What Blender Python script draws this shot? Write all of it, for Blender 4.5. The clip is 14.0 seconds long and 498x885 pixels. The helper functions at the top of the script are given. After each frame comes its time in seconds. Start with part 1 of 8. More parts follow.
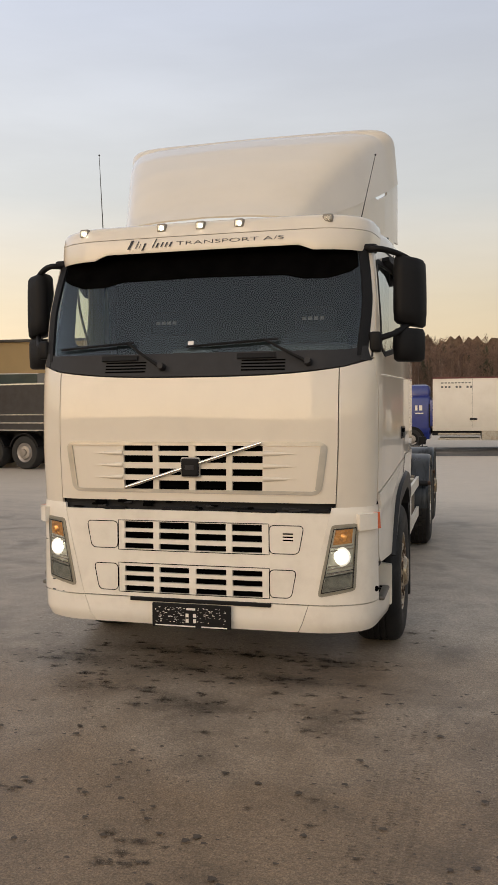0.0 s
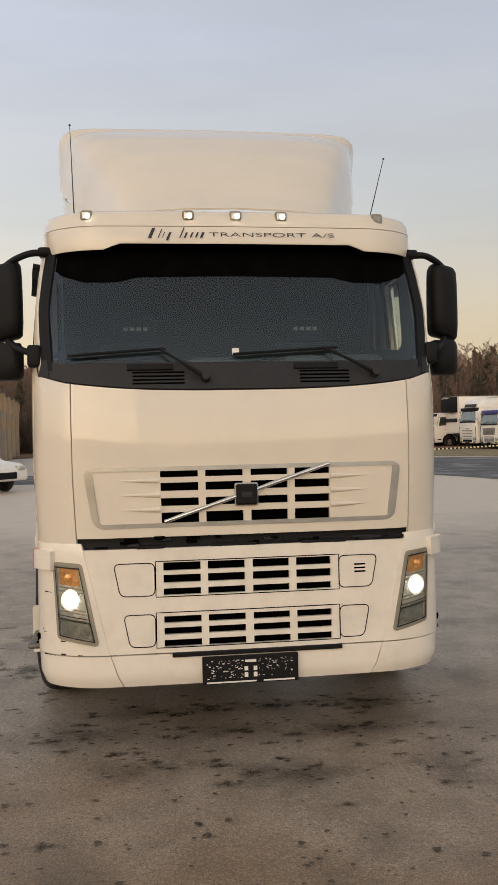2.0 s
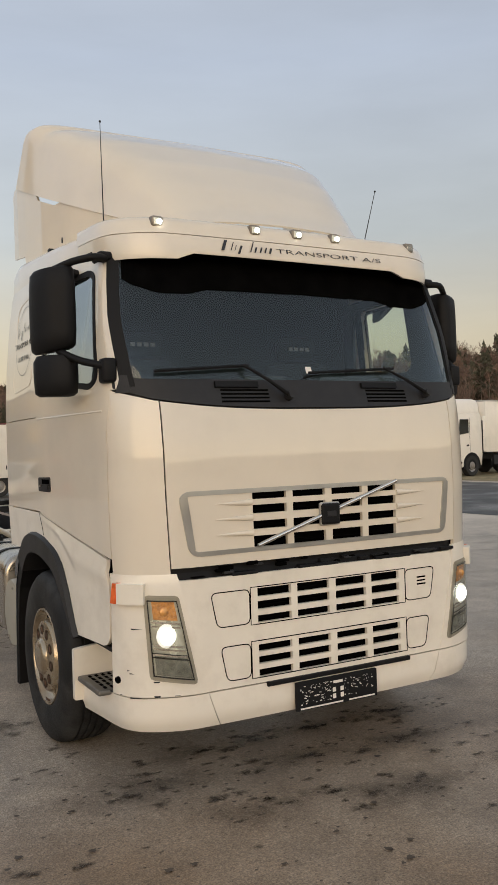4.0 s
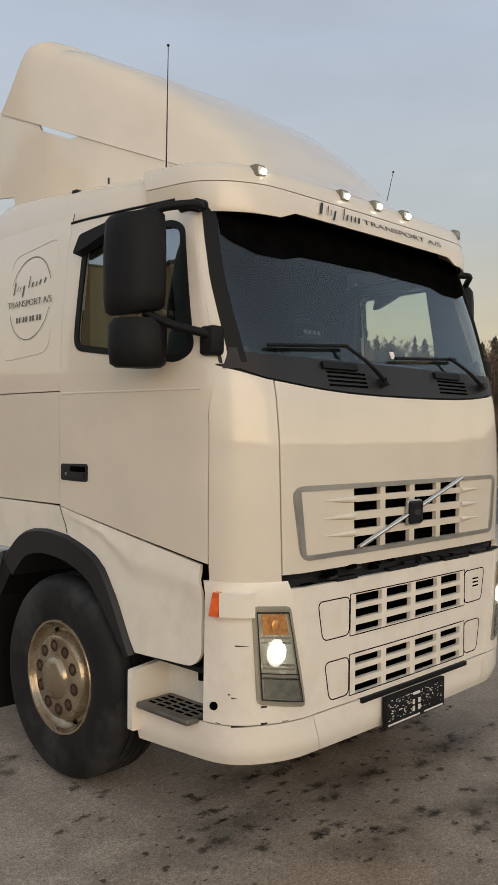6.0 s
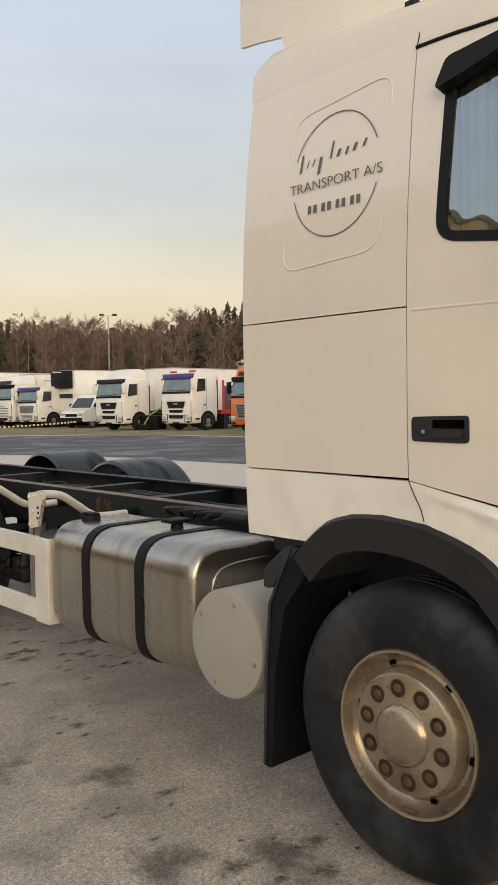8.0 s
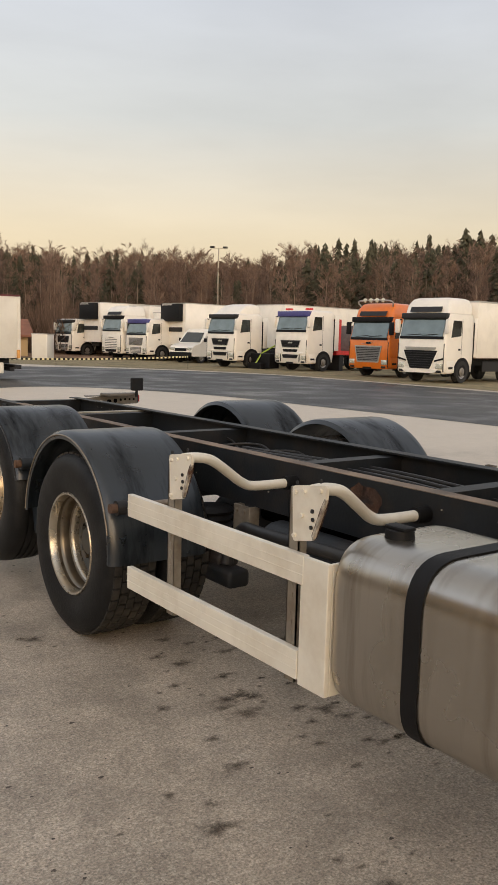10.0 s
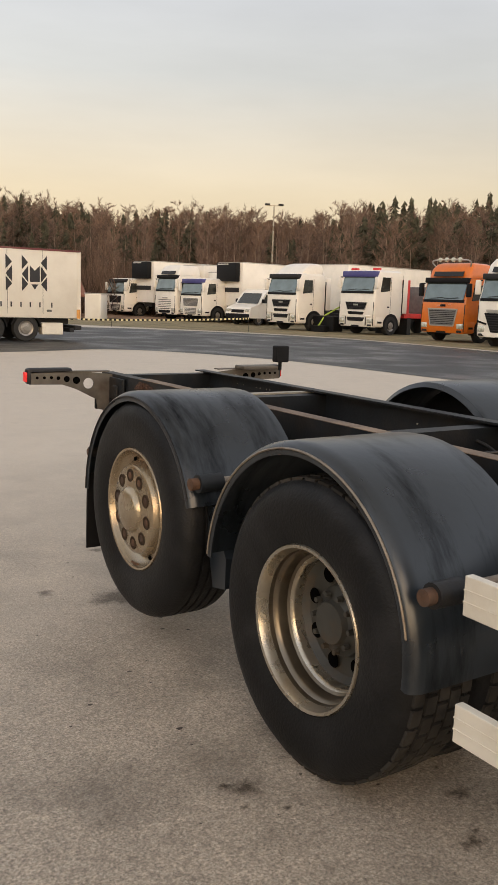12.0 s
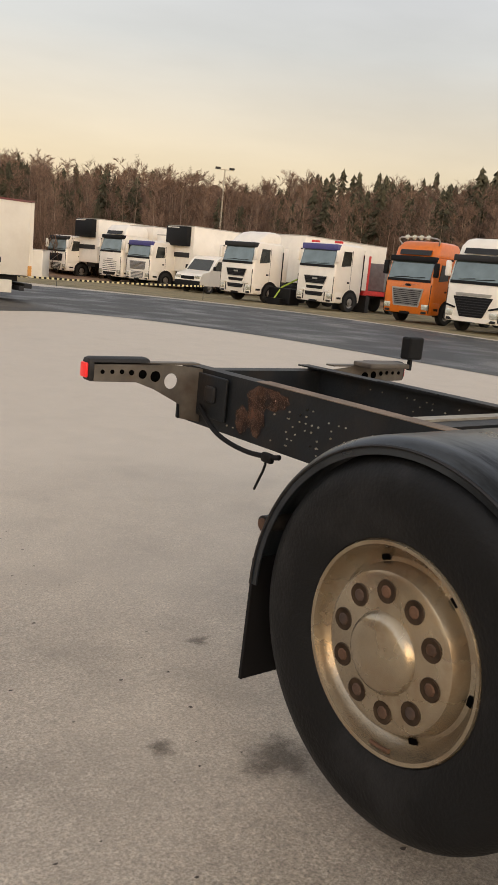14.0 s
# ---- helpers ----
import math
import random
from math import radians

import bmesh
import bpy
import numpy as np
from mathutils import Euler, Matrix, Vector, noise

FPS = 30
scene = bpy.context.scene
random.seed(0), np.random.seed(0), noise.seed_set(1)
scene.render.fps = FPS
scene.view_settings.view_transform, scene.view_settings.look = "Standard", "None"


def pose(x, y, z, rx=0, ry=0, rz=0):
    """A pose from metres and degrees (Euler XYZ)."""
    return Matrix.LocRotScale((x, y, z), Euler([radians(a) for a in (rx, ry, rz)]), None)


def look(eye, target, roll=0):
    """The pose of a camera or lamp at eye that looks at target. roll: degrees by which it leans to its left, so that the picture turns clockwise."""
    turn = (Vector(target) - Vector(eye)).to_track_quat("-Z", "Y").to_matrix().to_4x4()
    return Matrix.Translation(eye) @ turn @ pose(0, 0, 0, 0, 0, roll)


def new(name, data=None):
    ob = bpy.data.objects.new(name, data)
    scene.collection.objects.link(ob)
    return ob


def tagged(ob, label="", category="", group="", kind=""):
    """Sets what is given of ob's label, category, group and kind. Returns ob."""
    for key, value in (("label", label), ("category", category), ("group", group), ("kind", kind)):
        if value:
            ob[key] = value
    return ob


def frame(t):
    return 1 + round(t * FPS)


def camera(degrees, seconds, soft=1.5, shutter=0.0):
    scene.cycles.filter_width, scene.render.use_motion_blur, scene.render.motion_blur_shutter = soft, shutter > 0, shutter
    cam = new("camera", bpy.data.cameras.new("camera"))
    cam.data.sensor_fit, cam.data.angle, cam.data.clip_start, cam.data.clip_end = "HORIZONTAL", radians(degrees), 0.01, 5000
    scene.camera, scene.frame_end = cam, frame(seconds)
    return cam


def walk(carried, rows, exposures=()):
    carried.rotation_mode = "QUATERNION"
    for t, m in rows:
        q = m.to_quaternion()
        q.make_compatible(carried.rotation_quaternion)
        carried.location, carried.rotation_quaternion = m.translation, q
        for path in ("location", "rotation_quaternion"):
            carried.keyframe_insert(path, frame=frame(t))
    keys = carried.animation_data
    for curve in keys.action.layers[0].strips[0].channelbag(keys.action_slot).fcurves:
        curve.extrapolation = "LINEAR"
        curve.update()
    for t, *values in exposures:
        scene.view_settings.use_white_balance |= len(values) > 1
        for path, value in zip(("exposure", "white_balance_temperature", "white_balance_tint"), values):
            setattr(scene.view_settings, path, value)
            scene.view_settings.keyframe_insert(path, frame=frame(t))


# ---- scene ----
cam = camera(33.1, 14.0, soft=1.1)
PATH = [
    (0, (1.696, -5.041, 1.731), (1.191, -3.108, 1.652), -0.4),
    (0.5, (1.123, -4.924, 1.739), (0.787, -2.954, 1.648), -0.3),
    (1, (0.57, -4.803, 1.748), (0.425, -2.81, 1.665), -1.1),
    (1.5, (0.021, -4.635, 1.723), (0.058, -2.636, 1.675), -0.8),
    (2, (-0.566, -4.525, 1.711), (-0.309, -2.542, 1.683), -1.2),
    (2.5, (-1.12, -4.312, 1.698), (-0.628, -2.373, 1.696), -2.1),
    (3, (-1.718, -4.165, 1.718), (-1.019, -2.291, 1.741), -1.4),
    (3.5, (-2.186, -4.003, 1.693), (-1.349, -2.187, 1.72), -1.8),
    (3.7, (-2.335, -3.92, 1.721), (-1.448, -2.127, 1.74), -1.9),
    (5.8, (-3.515, -2.566, 1.781), (-2.124, -1.129, 1.762), 0.3),
    (6, (-3.558, -2.369, 1.761), (-2.136, -0.963, 1.736), 0.4),
    (6.5, (-3.585, -1.936, 1.73), (-2.166, -0.527, 1.71), 0.1),
    (7, (-3.644, -1.449, 1.735), (-2.232, -0.033, 1.697), -0.8),
    (7.5, (-3.575, -0.946, 1.703), (-2.188, 0.494, 1.637), -1.4),
    (8, (-3.488, -0.445, 1.66), (-2.146, 1.034, 1.56), -1.0),
    (8.5, (-3.413, 0.06, 1.699), (-2.119, 1.576, 1.54), -1.3),
    (8.7, (-3.346, 0.29, 1.696), (-2.067, 1.819, 1.53), -1.4),
    (10.8, (-2.991, 2.43, 1.64), (-1.896, 4.078, 1.346), 1.9),
    (11, (-2.949, 2.645, 1.626), (-1.862, 4.296, 1.324), 1.3),
    (11.5, (-2.883, 3.197, 1.614), (-1.814, 4.856, 1.291), 1.6),
    (12, (-2.86, 3.785, 1.604), (-1.784, 5.437, 1.268), 2.0),
    (12.5, (-2.792, 4.382, 1.577), (-1.701, 6.024, 1.237), 2.2),
    (13, (-2.803, 4.935, 1.542), (-1.694, 6.558, 1.174), 3.1),
    (13.5, (-2.813, 5.423, 1.547), (-1.664, 7.013, 1.161), 3.8),
    (14, (-2.778, 5.947, 1.533), (-1.562, 7.484, 1.136), 5.5),
]
walk(cam, [(t, look(e, g, r)) for t, e, g, r in PATH], [(0.0, 0.09, 6900, 12), (1.5, 0.11, 6900, 12), (3.7, 0.10, 6500, 9), (6.0, 0.06, 6450, 8), (6.5, 0.08, 6450, 8), (7.5, 0.40, 6550, 8), (8.7, 0.42, 6750, 9), (11.0, 0.41, 7050, 12), (14.0, 0.43, 7050, 12)])

# ---- light ----
world = bpy.data.worlds.new("world")
scene.world = world
world.use_nodes = True
wn, wl = world.node_tree.nodes, world.node_tree.links
wn.clear()
w_out = wn.new("ShaderNodeOutputWorld")
w_bg = wn.new("ShaderNodeBackground")
w_sky = wn.new("ShaderNodeTexSky")
w_sky.sky_type = "NISHITA"
w_sky.sun_disc = False
w_sky.sun_elevation = radians(4.0)
w_sky.sun_rotation = radians(216.0)
w_sky.air_density, w_sky.dust_density = 1.0, 1.6
w_co = wn.new("ShaderNodeTexCoord")
w_sep = wn.new("ShaderNodeSeparateXYZ")
w_ramp = wn.new("ShaderNodeValToRGB")
w_scale = wn.new("ShaderNodeVectorMath")
w_scale.operation = "SCALE"
w_scale.inputs["Scale"].default_value = 0.10
w_mix = wn.new("ShaderNodeMix")
w_mix.data_type = "RGBA"
w_mix.inputs["Factor"].default_value = 0.86
stops = [(0.0, (0.88, 0.66, 0.42)), (0.03, (0.96, 0.76, 0.49)), (0.12, (0.92, 0.81, 0.62)), (0.24, (0.73, 0.77, 0.79)), (0.42, (0.66, 0.735, 0.88)), (0.6, (0.54, 0.58, 0.66)), (1.0, (0.44, 0.425, 0.41))]
ramp = w_ramp.color_ramp
ramp.elements[0].position, ramp.elements[0].color = stops[0][0], (*stops[0][1], 1)
ramp.elements[1].position, ramp.elements[1].color = stops[-1][0], (*stops[-1][1], 1)
for at, col in stops[1:-1]:
    ramp.elements.new(at).color = (*col, 1)
wl.new(w_co.outputs["Generated"], w_sep.inputs[0])
wl.new(w_sep.outputs["Z"], w_ramp.inputs[0])
wl.new(w_sky.outputs[0], w_scale.inputs[0])
wl.new(w_scale.outputs[0], w_mix.inputs["A"])
wl.new(w_ramp.outputs[0], w_mix.inputs["B"])
# the glow is stronger on the sun's side
w_dot = wn.new("ShaderNodeVectorMath")
w_dot.operation = "DOT_PRODUCT"
w_dot.inputs[1].default_value = (-0.80, -0.60, 0.0)
w_set = wn.new("ShaderNodeVectorMath")
w_set.operation = "DOT_PRODUCT"
w_set.inputs[1].default_value = (0.55, -0.83, 0.0)
wl.new(w_co.outputs["Generated"], w_set.inputs[0])
wl.new(w_co.outputs["Generated"], w_dot.inputs[0])
w_side = wn.new("ShaderNodeMapRange")
w_side.inputs["From Min"].default_value, w_side.inputs["From Max"].default_value = -1.0, 1.0
w_side.inputs["To Min"].default_value, w_side.inputs["To Max"].default_value = 0.72, 1.50
wl.new(w_dot.outputs["Value"], w_side.inputs["Value"])
# and strongest low down, where the sun has just set
w_pos, w_pow, w_low, w_lowp, w_glow, w_one, w_all = [wn.new("ShaderNodeMath") for _ in range(7)]
w_pos.operation, w_pow.operation, w_low.operation, w_lowp.operation, w_glow.operation, w_one.operation, w_all.operation = "MAXIMUM", "POWER", "SUBTRACT", "POWER", "MULTIPLY", "MULTIPLY_ADD", "MULTIPLY"
w_pos.inputs[1].default_value, w_pow.inputs[1].default_value = 0.0, 4.0
w_low.inputs[0].default_value, w_lowp.inputs[1].default_value = 1.0, 7.0
w_one.inputs[1].default_value, w_one.inputs[2].default_value = 2.2, 1.0
w_low.use_clamp = True
wl.new(w_set.outputs["Value"], w_pos.inputs[0])
wl.new(w_pos.outputs[0], w_pow.inputs[0])
wl.new(w_sep.outputs["Z"], w_low.inputs[1])
wl.new(w_low.outputs[0], w_lowp.inputs[0])
wl.new(w_pow.outputs[0], w_glow.inputs[0])
wl.new(w_lowp.outputs[0], w_glow.inputs[1])
wl.new(w_glow.outputs[0], w_one.inputs[0])
wl.new(w_one.outputs[0], w_all.inputs[0])
wl.new(w_side.outputs[0], w_all.inputs[1])
# faint high wisps of cloud
w_map, w_noise, w_wisp, w_mul = wn.new("ShaderNodeMapping"), wn.new("ShaderNodeTexNoise"), wn.new("ShaderNodeMapRange"), wn.new("ShaderNodeMath")
w_map.inputs["Scale"].default_value, w_map.inputs["Rotation"].default_value = (1.2, 2.2, 7.0), (0.0, 0.18, 0.4)
w_noise.inputs["Scale"].default_value, w_noise.inputs["Detail"].default_value, w_noise.inputs["Roughness"].default_value = 1.6, 6, 0.55
w_wisp.inputs["From Min"].default_value, w_wisp.inputs["From Max"].default_value = 0.35, 0.68
w_wisp.inputs["To Min"].default_value, w_wisp.inputs["To Max"].default_value = 0.945, 1.055
w_mul.operation = "MULTIPLY"
wl.new(w_co.outputs["Generated"], w_map.inputs[0])
wl.new(w_map.outputs[0], w_noise.inputs["Vector"])
wl.new(w_noise.outputs["Fac"], w_wisp.inputs["Value"])
wl.new(w_wisp.outputs[0], w_mul.inputs[0])
wl.new(w_all.outputs[0], w_mul.inputs[1])
wl.new(w_mul.outputs[0], w_bg.inputs[1])
wl.new(w_mix.outputs["Result"], w_bg.inputs[0])
wl.new(w_bg.outputs[0], w_out.inputs[0])

sun = new("sun", bpy.data.lights.new("sun", "SUN"))
sun.data.energy, sun.data.angle, sun.data.color = 1.2, radians(50), (1.0, 0.71, 0.41)
sun.matrix_world = look((-10, -18.8, 5.0), (0, 0, 1.5))


# ---- materials ----
def mat(name, col, rough=0.5, metal=0.0, var=0.12, scale=6.0, bump=0.0, bscale=60.0, coat=0.0, dark=None, dscale=1.5, damount=0.5, rand=0.0, island=False, rvar=0.1, spec=0.5, streak=None):
    """A surface with fine grain, broad stains and relief; dark: the stain's colour."""
    m = bpy.data.materials.new(name)
    m.use_nodes = True
    n, l = m.node_tree.nodes, m.node_tree.links
    b = n["Principled BSDF"]
    b.inputs["Metallic"].default_value = metal
    b.inputs["Specular IOR Level"].default_value = spec
    if coat:
        b.inputs["Coat Weight"].default_value, b.inputs["Coat Roughness"].default_value = coat, 0.035
    co = n.new("ShaderNodeTexCoord")
    n1 = n.new("ShaderNodeTexNoise")
    n1.inputs["Scale"].default_value, n1.inputs["Detail"].default_value = scale, 6
    l.new(co.outputs["Object"], n1.inputs["Vector"])
    r1 = n.new("ShaderNodeValToRGB")
    lo, hi = [c * (1 - var) for c in col], [min(1, c * (1 + var)) for c in col]
    r1.color_ramp.elements[0].position, r1.color_ramp.elements[1].position = 0.3, 0.7
    r1.color_ramp.elements[0].color, r1.color_ramp.elements[1].color = (*lo, 1), (*hi, 1)
    l.new(n1.outputs["Fac"], r1.inputs[0])
    colour = r1.outputs[0]
    if dark:
        n2 = n.new("ShaderNodeTexNoise")
        n2.inputs["Scale"].default_value, n2.inputs["Detail"].default_value, n2.inputs["Roughness"].default_value = dscale, 8, 0.65
        if streak:
            sm = n.new("ShaderNodeMapping")
            sm.inputs["Scale"].default_value = streak
            l.new(co.outputs["Object"], sm.inputs[0])
            l.new(sm.outputs[0], n2.inputs["Vector"])
        else:
            l.new(co.outputs["Object"], n2.inputs["Vector"])
        r2 = n.new("ShaderNodeValToRGB")
        r2.color_ramp.elements[0].position, r2.color_ramp.elements[1].position = 0.48, 0.68
        r2.color_ramp.elements[0].color, r2.color_ramp.elements[1].color = (0, 0, 0, 1), (damount, damount, damount, 1)
        l.new(n2.outputs["Fac"], r2.inputs[0])
        if streak:
            # grime dulls the gloss as well
            dull = n.new("ShaderNodeMapRange")
            dull.inputs["To Min"].default_value, dull.inputs["To Max"].default_value = spec, spec * 0.15
            l.new(r2.outputs[0], dull.inputs["Value"])
            l.new(dull.outputs[0], b.inputs["Specular IOR Level"])
        mx = n.new("ShaderNodeMix")
        mx.data_type = "RGBA"
        l.new(r2.outputs[0], mx.inputs["Factor"])
        l.new(colour, mx.inputs["A"])
        mx.inputs["B"].default_value = (*dark, 1)
        colour = mx.outputs["Result"]
    if rand or island:
        src = n.new("ShaderNodeNewGeometry").outputs["Random Per Island"] if island else n.new("ShaderNodeObjectInfo").outputs["Random"]
        mr = n.new("ShaderNodeMapRange")
        mr.inputs["To Min"].default_value, mr.inputs["To Max"].default_value = 1 - rand, 1 + rand
        l.new(src, mr.inputs["Value"])
        hs = n.new("ShaderNodeHueSaturation")
        l.new(mr.outputs[0], hs.inputs["Value"])
        l.new(colour, hs.inputs["Color"])
        colour = hs.outputs[0]
    l.new(colour, b.inputs["Base Color"])
    rr = n.new("ShaderNodeMapRange")
    rr.inputs["To Min"].default_value, rr.inputs["To Max"].default_value = max(0.02, rough - rvar), min(1, rough + rvar)
    l.new(n1.outputs["Fac"], rr.inputs["Value"])
    l.new(rr.outputs[0], b.inputs["Roughness"])
    if bump:
        n3 = n.new("ShaderNodeTexNoise")
        n3.inputs["Scale"].default_value, n3.inputs["Detail"].default_value = bscale, 4
        l.new(co.outputs["Object"], n3.inputs["Vector"])
        bp = n.new("ShaderNodeBump")
        bp.inputs["Strength"].default_value, bp.inputs["Distance"].default_value = bump, 0.01
        l.new(n3.outputs["Fac"], bp.inputs["Height"])
        l.new(bp.outputs[0], b.inputs["Normal"])
    return m


def glow(name, col, power):
    m = mat(name, col, 0.3, var=0.0)
    b = m.node_tree.nodes["Principled BSDF"]
    b.inputs["Emission Color"].default_value = (*col, 1)
    b.inputs["Emission Strength"].default_value = power
    return m


def glass(name, tint, rough=0.01, mirror_share=0.075):
    """A thin pane: tinted see-through, with a gloss that grows at grazing angles."""
    m = bpy.data.materials.new(name)
    m.use_nodes = True
    n, l = m.node_tree.nodes, m.node_tree.links
    n.remove(n["Principled BSDF"])
    tr, gl, mx, fr = n.new("ShaderNodeBsdfTransparent"), n.new("ShaderNodeBsdfGlossy"), n.new("ShaderNodeMixShader"), n.new("ShaderNodeLayerWeight")
    tr.inputs[0].default_value = (*tint, 1)
    gl.inputs["Color"].default_value, gl.inputs["Roughness"].default_value = (0.86, 0.95, 1.0, 1), rough
    fr.inputs["Blend"].default_value = 0.5
    pw, ma = n.new("ShaderNodeMath"), n.new("ShaderNodeMath")
    pw.operation, ma.operation = "POWER", "MULTIPLY_ADD"
    pw.inputs[1].default_value, ma.inputs[1].default_value, ma.inputs[2].default_value = 4.0, 0.85, mirror_share
    l.new(fr.outputs["Facing"], pw.inputs[0])
    l.new(pw.outputs[0], ma.inputs[0])
    l.new(ma.outputs[0], mx.inputs[0])
    l.new(tr.outputs[0], mx.inputs[1])
    l.new(gl.outputs[0], mx.inputs[2])
    l.new(mx.outputs[0], n["Material Output"].inputs[0])
    return m


M_CREAM = mat("cream_paint", (0.755, 0.682, 0.570), 0.40, var=0.02, scale=3, coat=1.0, dark=(0.62, 0.56, 0.47), dscale=2.2, damount=0.25, rvar=0.05, bump=0.02, bscale=3)
M_CREAM_PLASTIC = mat("cream_plastic", (0.84, 0.785, 0.69), 0.40, var=0.03, scale=5, coat=0.6, dark=(0.55, 0.49, 0.40), dscale=4, damount=0.3)
M_BLACK = mat("black_plastic", (0.005, 0.005, 0.006), 0.6, spec=0.25, var=0.25, scale=20, bump=0.15, bscale=300)
M_TRIM = mat("dark_grey_trim", (0.019, 0.019, 0.021), 0.55, spec=0.35, var=0.2, scale=12, bump=0.1, bscale=250)
M_ARCHPLASTIC = mat("faded_black_arch_plastic", (0.0135, 0.0135, 0.015), 0.5, spec=0.4, var=0.2, scale=9, dark=(0.022, 0.021, 0.021), dscale=4, damount=0.5, bump=0.1, bscale=200)
# near-black: puts the dark inside gaps and slots into the colour
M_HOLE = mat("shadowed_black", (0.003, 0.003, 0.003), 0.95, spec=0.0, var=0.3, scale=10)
M_GLASS = glass("windscreen_glass", (0.90, 0.97, 0.93), 0.0, 0.064)
M_SIDEGLASS = glass("side_window_glass", (0.90, 0.98, 0.92), 0.0, 0.26)
M_LENS = glass("clear_lens", (0.95, 0.95, 0.93), 0.03)
M_AMBER = mat("amber_lamp_glass", (0.80, 0.36, 0.10), 0.22, metal=0.55, var=0.35, scale=55, coat=1.0, bump=0.3, bscale=70)
M_FOGLENS = mat("ribbed_grey_lamp_glass", (0.24, 0.25, 0.22), 0.2, metal=0.5, var=0.35, scale=30, coat=1.0, bump=0.2, bscale=40)
M_ARM = mat("dull_grey_steel", (0.15, 0.132, 0.112), 0.55, metal=0.5, var=0.25, scale=14, dark=(0.10, 0.06, 0.04), dscale=5, damount=0.6)
# brown steel darkened for the shade down in the nut holes
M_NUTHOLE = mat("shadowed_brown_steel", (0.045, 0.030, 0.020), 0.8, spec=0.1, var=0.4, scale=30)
M_ORANGE = mat("orange_lens", (0.80, 0.13, 0.02), 0.15, var=0.2, scale=40, coat=0.5)
M_RED = mat("red_lens", (0.6, 0.02, 0.015), 0.2, var=0.1, coat=0.5)
M_REDGLOW = glow("red_light", (0.7, 0.03, 0.03), 0.35)
M_LIT = glow("lit_lamp", (1.0, 0.98, 0.9), 14.0)
# the bowl glows weakly, in place of the bulb's glare on it
M_LITBOWL = glow("lit_lamp_bowl", (1.0, 0.97, 0.88), 0.5)
M_ROOFLIT = glow("lit_roof_lamp", (1.0, 0.96, 0.85), 5.0)
M_SILVER = mat("silver_trim", (0.47, 0.455, 0.425), 0.32, metal=0.8, var=0.1, scale=8)
M_CHROME = mat("chrome", (0.75, 0.73, 0.7), 0.12, metal=1.0, var=0.05, scale=10, rvar=0.05)
M_LAMPBACK = mat("lamp_reflector", (0.60, 0.60, 0.52), 0.25, metal=0.45, var=0.2, scale=14)
M_RUBBER = mat("tyre_rubber", (0.0036, 0.0040, 0.0048), 0.55, spec=0.3, var=0.3, scale=5, bump=0.25, bscale=90, dark=(0.019, 0.0195, 0.021), dscale=4.5, damount=0.75)
M_DUSTYRUBBER = mat("dusty_front_tyre", (0.012, 0.0125, 0.0135), 0.6, spec=0.25, var=0.3, scale=5, bump=0.25, bscale=90, dark=(0.060, 0.060, 0.060), dscale=2.2, damount=0.9)
M_RIM = mat("bronze_grey_rim_paint", (0.40, 0.335, 0.245), 0.26, metal=0.75, var=0.15, scale=9, dark=(0.24, 0.125, 0.055), dscale=4, damount=0.6, bump=0.08, bscale=90)
M_RIMDARK = mat("dirty_rim_steel", (0.055, 0.055, 0.05), 0.55, metal=0.3, var=0.25, scale=8, dark=(0.10, 0.065, 0.035), dscale=6, damount=0.6)
# stained metal, darker than the lip for the shade in the deep rim
M_BARREL = mat("stained_shaded_rim_barrel", (0.17, 0.145, 0.112), 0.30, metal=0.85, var=0.2, scale=10, dark=(0.10, 0.065, 0.04), dscale=6, damount=0.6)
M_RIMLIP = mat("worn_rim_lip", (0.45, 0.415, 0.35), 0.28, metal=0.85, var=0.12, scale=14, dark=(0.22, 0.16, 0.09), dscale=7, damount=0.5)
M_FENDER = mat("blue_grey_fender_plastic", (0.0125, 0.018, 0.0245), 0.30, spec=0.7, var=0.3, scale=4, dark=(0.0035, 0.0045, 0.006), dscale=1.8, damount=1.0, streak=(4.5, 0.9, 0.9), bump=0.06, bscale=25, rvar=0.12)
M_TREAD = mat("dusty_tread_rubber", (0.030, 0.028, 0.026), 0.85, spec=0.15, var=0.35, scale=12, dark=(0.07, 0.063, 0.053), dscale=5, damount=0.6)
M_CHASSIS = mat("blue_black_chassis_paint", (0.010, 0.0125, 0.0155), 0.5, spec=0.3, var=0.3, scale=7, dark=(0.036, 0.026, 0.02), dscale=3, damount=0.6, bump=0.12, bscale=60)
M_RUSTY = mat("rust_streaked_steel", (0.11, 0.062, 0.040), 0.75, spec=0.2, var=0.35, scale=14, dark=(0.05, 0.045, 0.045), dscale=5, damount=0.8, bump=0.25, bscale=80)
M_FLANGE = mat("rust_worn_flange", (0.22, 0.158, 0.112), 0.6, spec=0.3, var=0.4, scale=9, dark=(0.07, 0.045, 0.035), dscale=3, damount=0.8, bump=0.2, bscale=80)
M_ALU = mat("brushed_aluminium", (0.43, 0.40, 0.355), 0.27, metal=0.95, var=0.06, scale=3, dark=(0.27, 0.235, 0.19), dscale=1.6, damount=0.7, streak=(0.7, 7.0, 0.5), bump=0.03, bscale=200)
M_PLANK = mat("pale_aluminium_plank", (0.75, 0.715, 0.63), 0.42, metal=0.15, var=0.05, scale=5, dark=(0.45, 0.38, 0.28), dscale=3, damount=0.4)
M_GALV = mat("galvanised_steel", (0.42, 0.39, 0.33), 0.5, metal=0.6, var=0.15, scale=18, dark=(0.25, 0.17, 0.1), dscale=6, damount=0.5)
